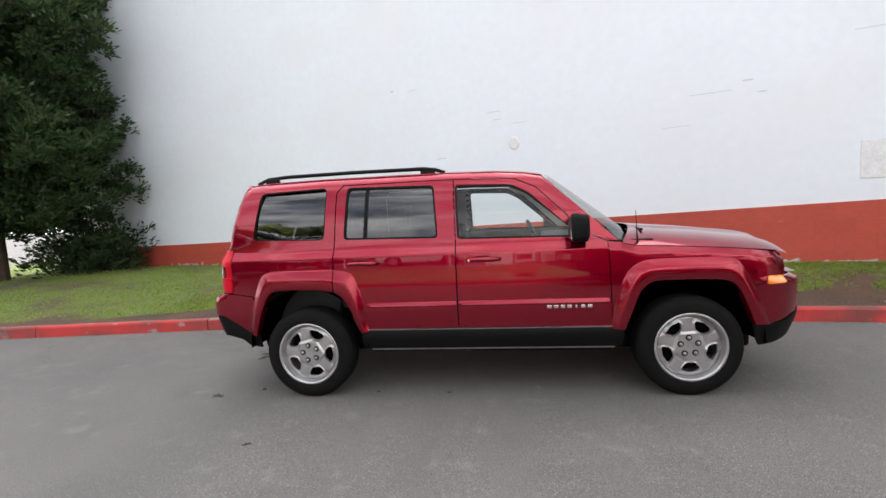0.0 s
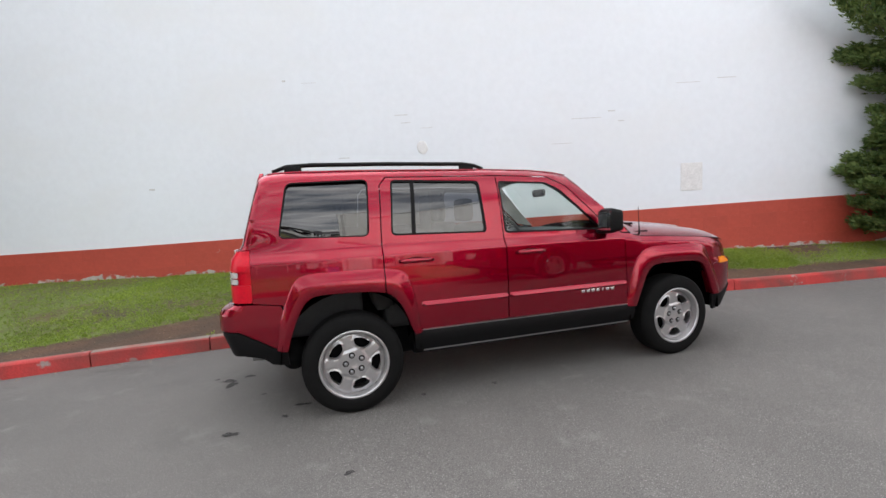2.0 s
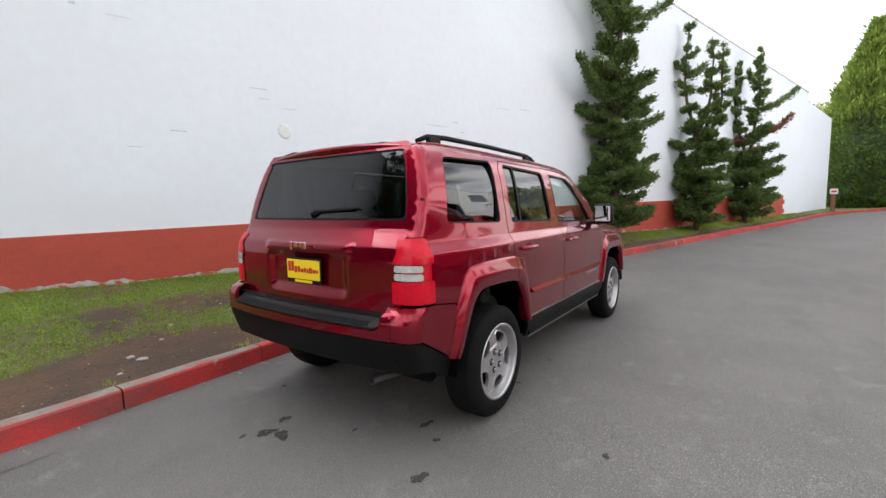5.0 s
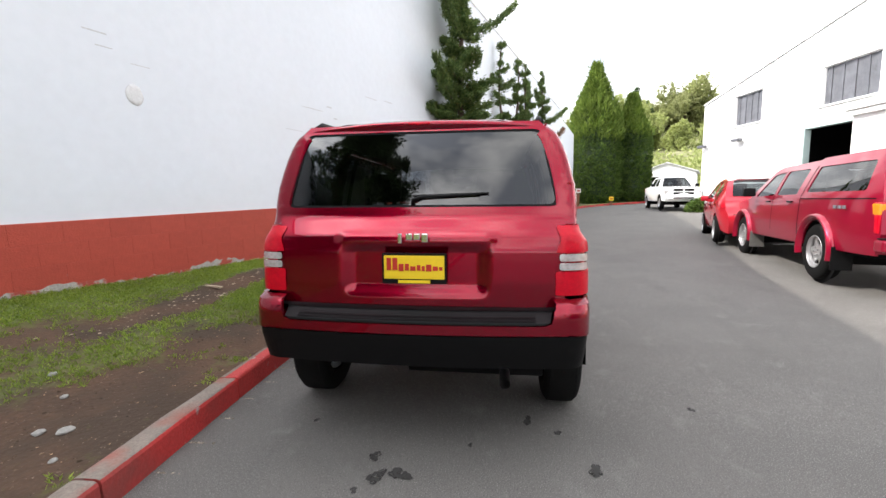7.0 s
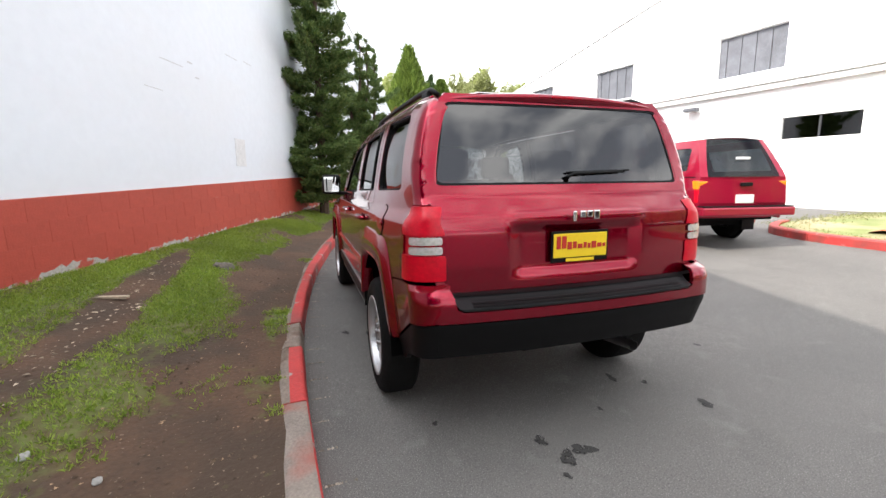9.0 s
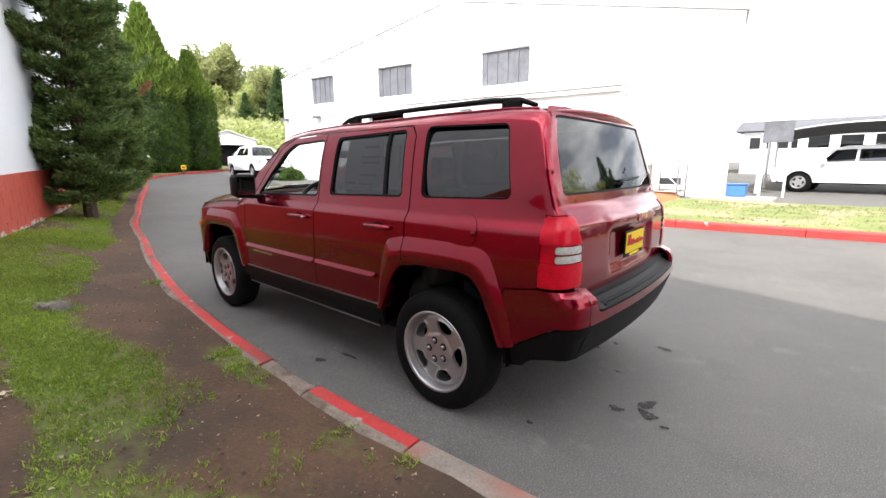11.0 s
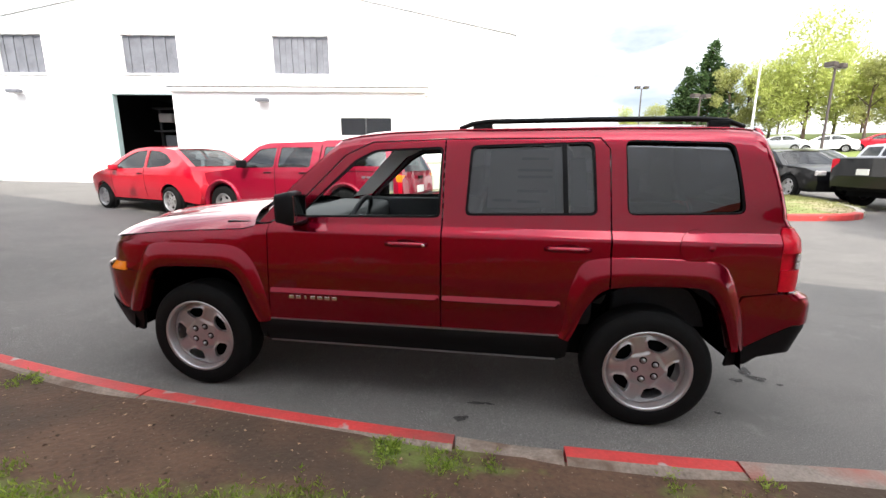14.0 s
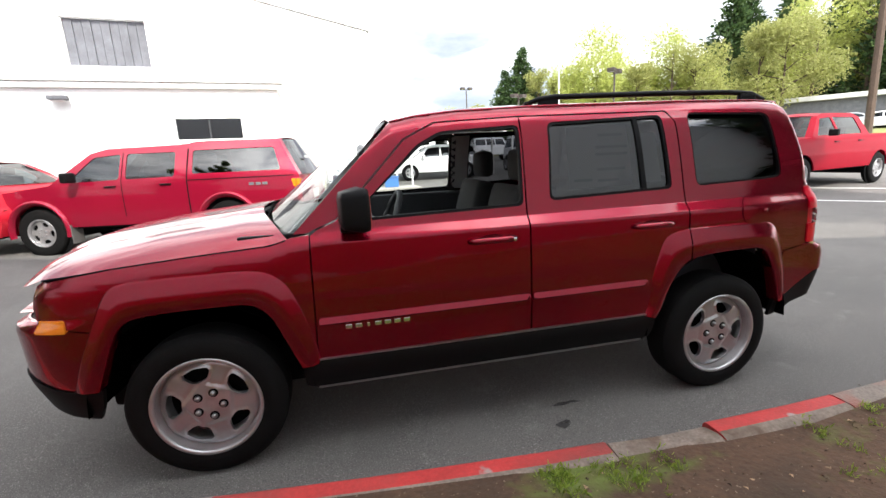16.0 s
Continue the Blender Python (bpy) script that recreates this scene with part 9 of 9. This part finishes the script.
# white garage at the end of the drive
gm = Matrix.Translation((38.0, -15.2, gz(38, -15) - 0.05)) @ Matrix.Rotation(radians(66), 4, "Z")
garage = tagged(new("garage"), "small white gable-roofed garage with a dark open door", "garage")
garage.matrix_world = gm
bm = bmesh.new()
for lo, hi in (((-2.3, -0.15, 0), (-1.3, 0.0, 2.5)), ((1.3, -0.15, 0), (2.3, 0.0, 2.5)), ((-1.298, -0.15, 2.1), (1.298, 0.0, 2.5)), ((-2.3, -5, 0), (-2.15, -0.152, 2.5)), ((2.15, -5, 0), (2.3, -0.152, 2.5)), ((-2.148, -5, 0), (2.148, -4.85, 2.5))):
    box_into(bm, lo, hi)
tri = [bm.verts.new(p) for p in ((-2.3, 0, 2.502), (2.3, 0, 2.502), (0, 0, 3.3), (-2.3, -0.15, 2.502), (2.3, -0.15, 2.502), (0, -0.15, 3.3))]
for f in ((0, 1, 2), (5, 4, 3), (0, 3, 4, 1), (1, 4, 5, 2), (2, 5, 3, 0)):
    bm.faces.new([tri[i] for i in f])
part("wall", bm, M["facade"], garage)
bm = bmesh.new()
for s in (-1, 1):
    q = [(s * 2.5, 0.2, 2.45), (0, 0.2, 3.32), (0, -5.2, 3.32), (s * 2.5, -5.2, 2.45)]
    lo, hi = [bm.verts.new(p) for p in q], [bm.verts.new((p[0], p[1], p[2] + 0.08)) for p in q]
    bm.faces.new(lo)
    bm.faces.new(hi)
    for i in range(4):
        bm.faces.new((lo[i], lo[(i + 1) % 4], hi[(i + 1) % 4], hi[i]))
part("roof", bm, M["roof_grey"], garage)
# near-black board set inside the open door, painting the unlit interior
part("door_opening", box((-1.29, -0.6, 0.0), (1.29, -0.5, 2.09)), M["dark"], garage)

# brown signs on posts at the bend
M["lamp_brown"] = mat("dark_bronze_lamp_metal", (0.055, 0.042, 0.036), 0.6, var=0.2, scale=10)
M["sign_brown"] = mat("brown_stained_post", (0.16, 0.07, 0.035), 0.8, var=0.2, scale=10)
for x, y, h in ((26.6, -5.55, 1.25), (29.5, -8.4, 0.55)):
    sg = tagged(new("sign_post"), "short brown sign post with a pale plate at the bend", "sign", "signs at the bend")
    sg.location = at_ground(x, y, 0.12)
    part("post", box((-0.09, -0.09, -0.1), (0.09, 0.09, h), 0.01), M["sign_brown"], sg)
    part("plate", box((-0.14, -0.16, h - 0.32), (-0.10, 0.16, h - 0.05), 0.01), M["paper"] if h > 1 else M["plate_yellow"], sg)
    part("plate_bar", box((-0.145, -0.10, h - 0.24), (-0.139, 0.10, h - 0.14), 0.0), M["plate_red"], sg)
# clipped shrub by the workshop corner
rng = np.random.default_rng(90)
rd = random.Random(90)
cs = []
for k in range(350):
    v = Vector((rd.gauss(0, 1), rd.gauss(0, 1), abs(rd.gauss(0, 1)))).normalized() * rd.uniform(0.4, 0.62)
    cs.append(tuple(v))
V, F = tufts(cs, cs, 7, 0.12, 0.03, 0.8)
sh = tagged(new("bush"), "small rounded green shrub at the workshop corner", "bush")
sh.location = at_ground(18.6, -9.95)
mesh_stuff("foliage", V.tolist(), F.tolist(), M["hedge"], sh)


# lot lamps: twin square heads on tall posts, and curved street lamps
def lot_lamp(az, d, h, turn):
    x, y = d * math.cos(radians(az)), d * math.sin(radians(az))
    root = tagged(new("lot_lamp"), "tall brown lot lamp post with twin box heads", "lamp post", "lot lamps")
    root.location = (x, y, max(gz(x, y), bank_z(x, y) if d > 44 else -9))
    root.rotation_euler.z = turn
    part("post", tube([(0, 0, -0.2), (0, 0, h)], [0.10, 0.07], 8), M["lamp_brown"], root)
    for s in (-1, 1):
        part("arm", tube([(0, 0, h - 0.1), (s * 0.5, 0, h)], 0.035, 6), M["lamp_brown"], root)
        bm = bmesh.new()
        box_into(bm, (s * 0.55 - 0.28, -0.28, h - 0.05), (s * 0.55 + 0.28, 0.28, h + 0.24), 0.04)
        part("lamp_head", bm, M["lamp_brown"], root)
        part("lens", box((s * 0.55 - 0.2, -0.2, h - 0.09), (s * 0.55 + 0.2, 0.2, h - 0.052), 0.01), M["lamp_clear"], root)


lot_lamp(-113.06, 41.3, 5.55, 0.4)
lot_lamp(-125.1, 35.7, 6.4, 0.6)
lot_lamp(-106.1, 59.1, 6.0, 0.2)


def street_lamp(az, d, h):
    x, y, z = polar(az, d, bank_z)
    root = tagged(new("street_lamp"), "pale street lamp with a long curved arm", "lamp post", "street lamps")
    root.location = (x, y, z)
    root.rotation_euler.z = radians(az + 90)
    pts = [(0, 0, -0.2), (0, 0, h * 0.9), (-0.2, 0, h), (-1.2, 0, h + 0.3), (-2.6, 0, h + 0.35)]
    part("pole", tube(pts, [0.10, 0.07, 0.06, 0.05, 0.045], 8), M["trim_white"], root)
    part("lamp_head", box((-3.2, -0.14, h + 0.28), (-2.5, 0.14, h + 0.42), 0.05), M["roof_grey"], root)


street_lamp(-118.1, 47, 9.0)
street_lamp(-111.0, 52, 4.0)
# dark utility pole and low grey building behind the trees
x, y, z = polar(-148.6, 46, bank_z)
tagged(link("utility_pole", tube([(x, y, z - 0.2), (x + 0.5, y, z + 17)], [0.28, 0.20], 8), M["bark"]), "weathered brown utility pole", "pole")
x, y, z = polar(-144, 58, bank_z)
lb = tagged(new("low_building"), "low grey flat-roofed building behind the trees", "building")
lb.matrix_world = Matrix.Translation((x, y, z - 0.2)) @ Matrix.Rotation(radians(-54), 4, "Z")
part("wall", box((-9, -2, 0), (9, 2, 1.9)), M["louver"], lb)
part("roof", box((-9.6, -2.6, 1.904), (9.6, 2.6, 2.35), 0.05), M["roof_grey"], lb)
# parked cars along the street above the bank
for az, d, src in ((-124.5, 49, "white_paint"), (-128.5, 49.5, "red_paint"), (-131.5, 50, "silver_paint"), (-120.5, 49, "silver_paint"), (-149, 50, "white_paint"), (-146.5, 50, "silver_paint")):
    x, y, z = polar(az, d, bank_z)
    compact_sedan("small car parked along the upper street", Matrix.Translation((x, y, z - 0.02)) @ Matrix.Rotation(radians(az + 90), 4, "Z"), src)


# ---- red block courses of the long wall: the nearest as pieces, the rest joined ----
bm = bmesh.new()
block_faces(bm, Matrix.Identity(4), 0.0185)
bmesh.ops.recalc_face_normals(bm, faces=bm.faces)
block_mesh = bpy.data.meshes.new("block")
bm.to_mesh(block_mesh)
bm.free()
block_mesh.materials.append(M["wall_red"])
rest = bmesh.new()
for x, m in block_places():
    if -8.6 < x < 13.0:
        ob = new("block", block_mesh)
        ob.parent = wall_long
        ob.matrix_basis = m
    else:
        block_faces(rest, m, 0.0185)
tagged(link("block_base", rest, M["wall_red"], wall_long), "red painted concrete block courses", "", "", "stuff")
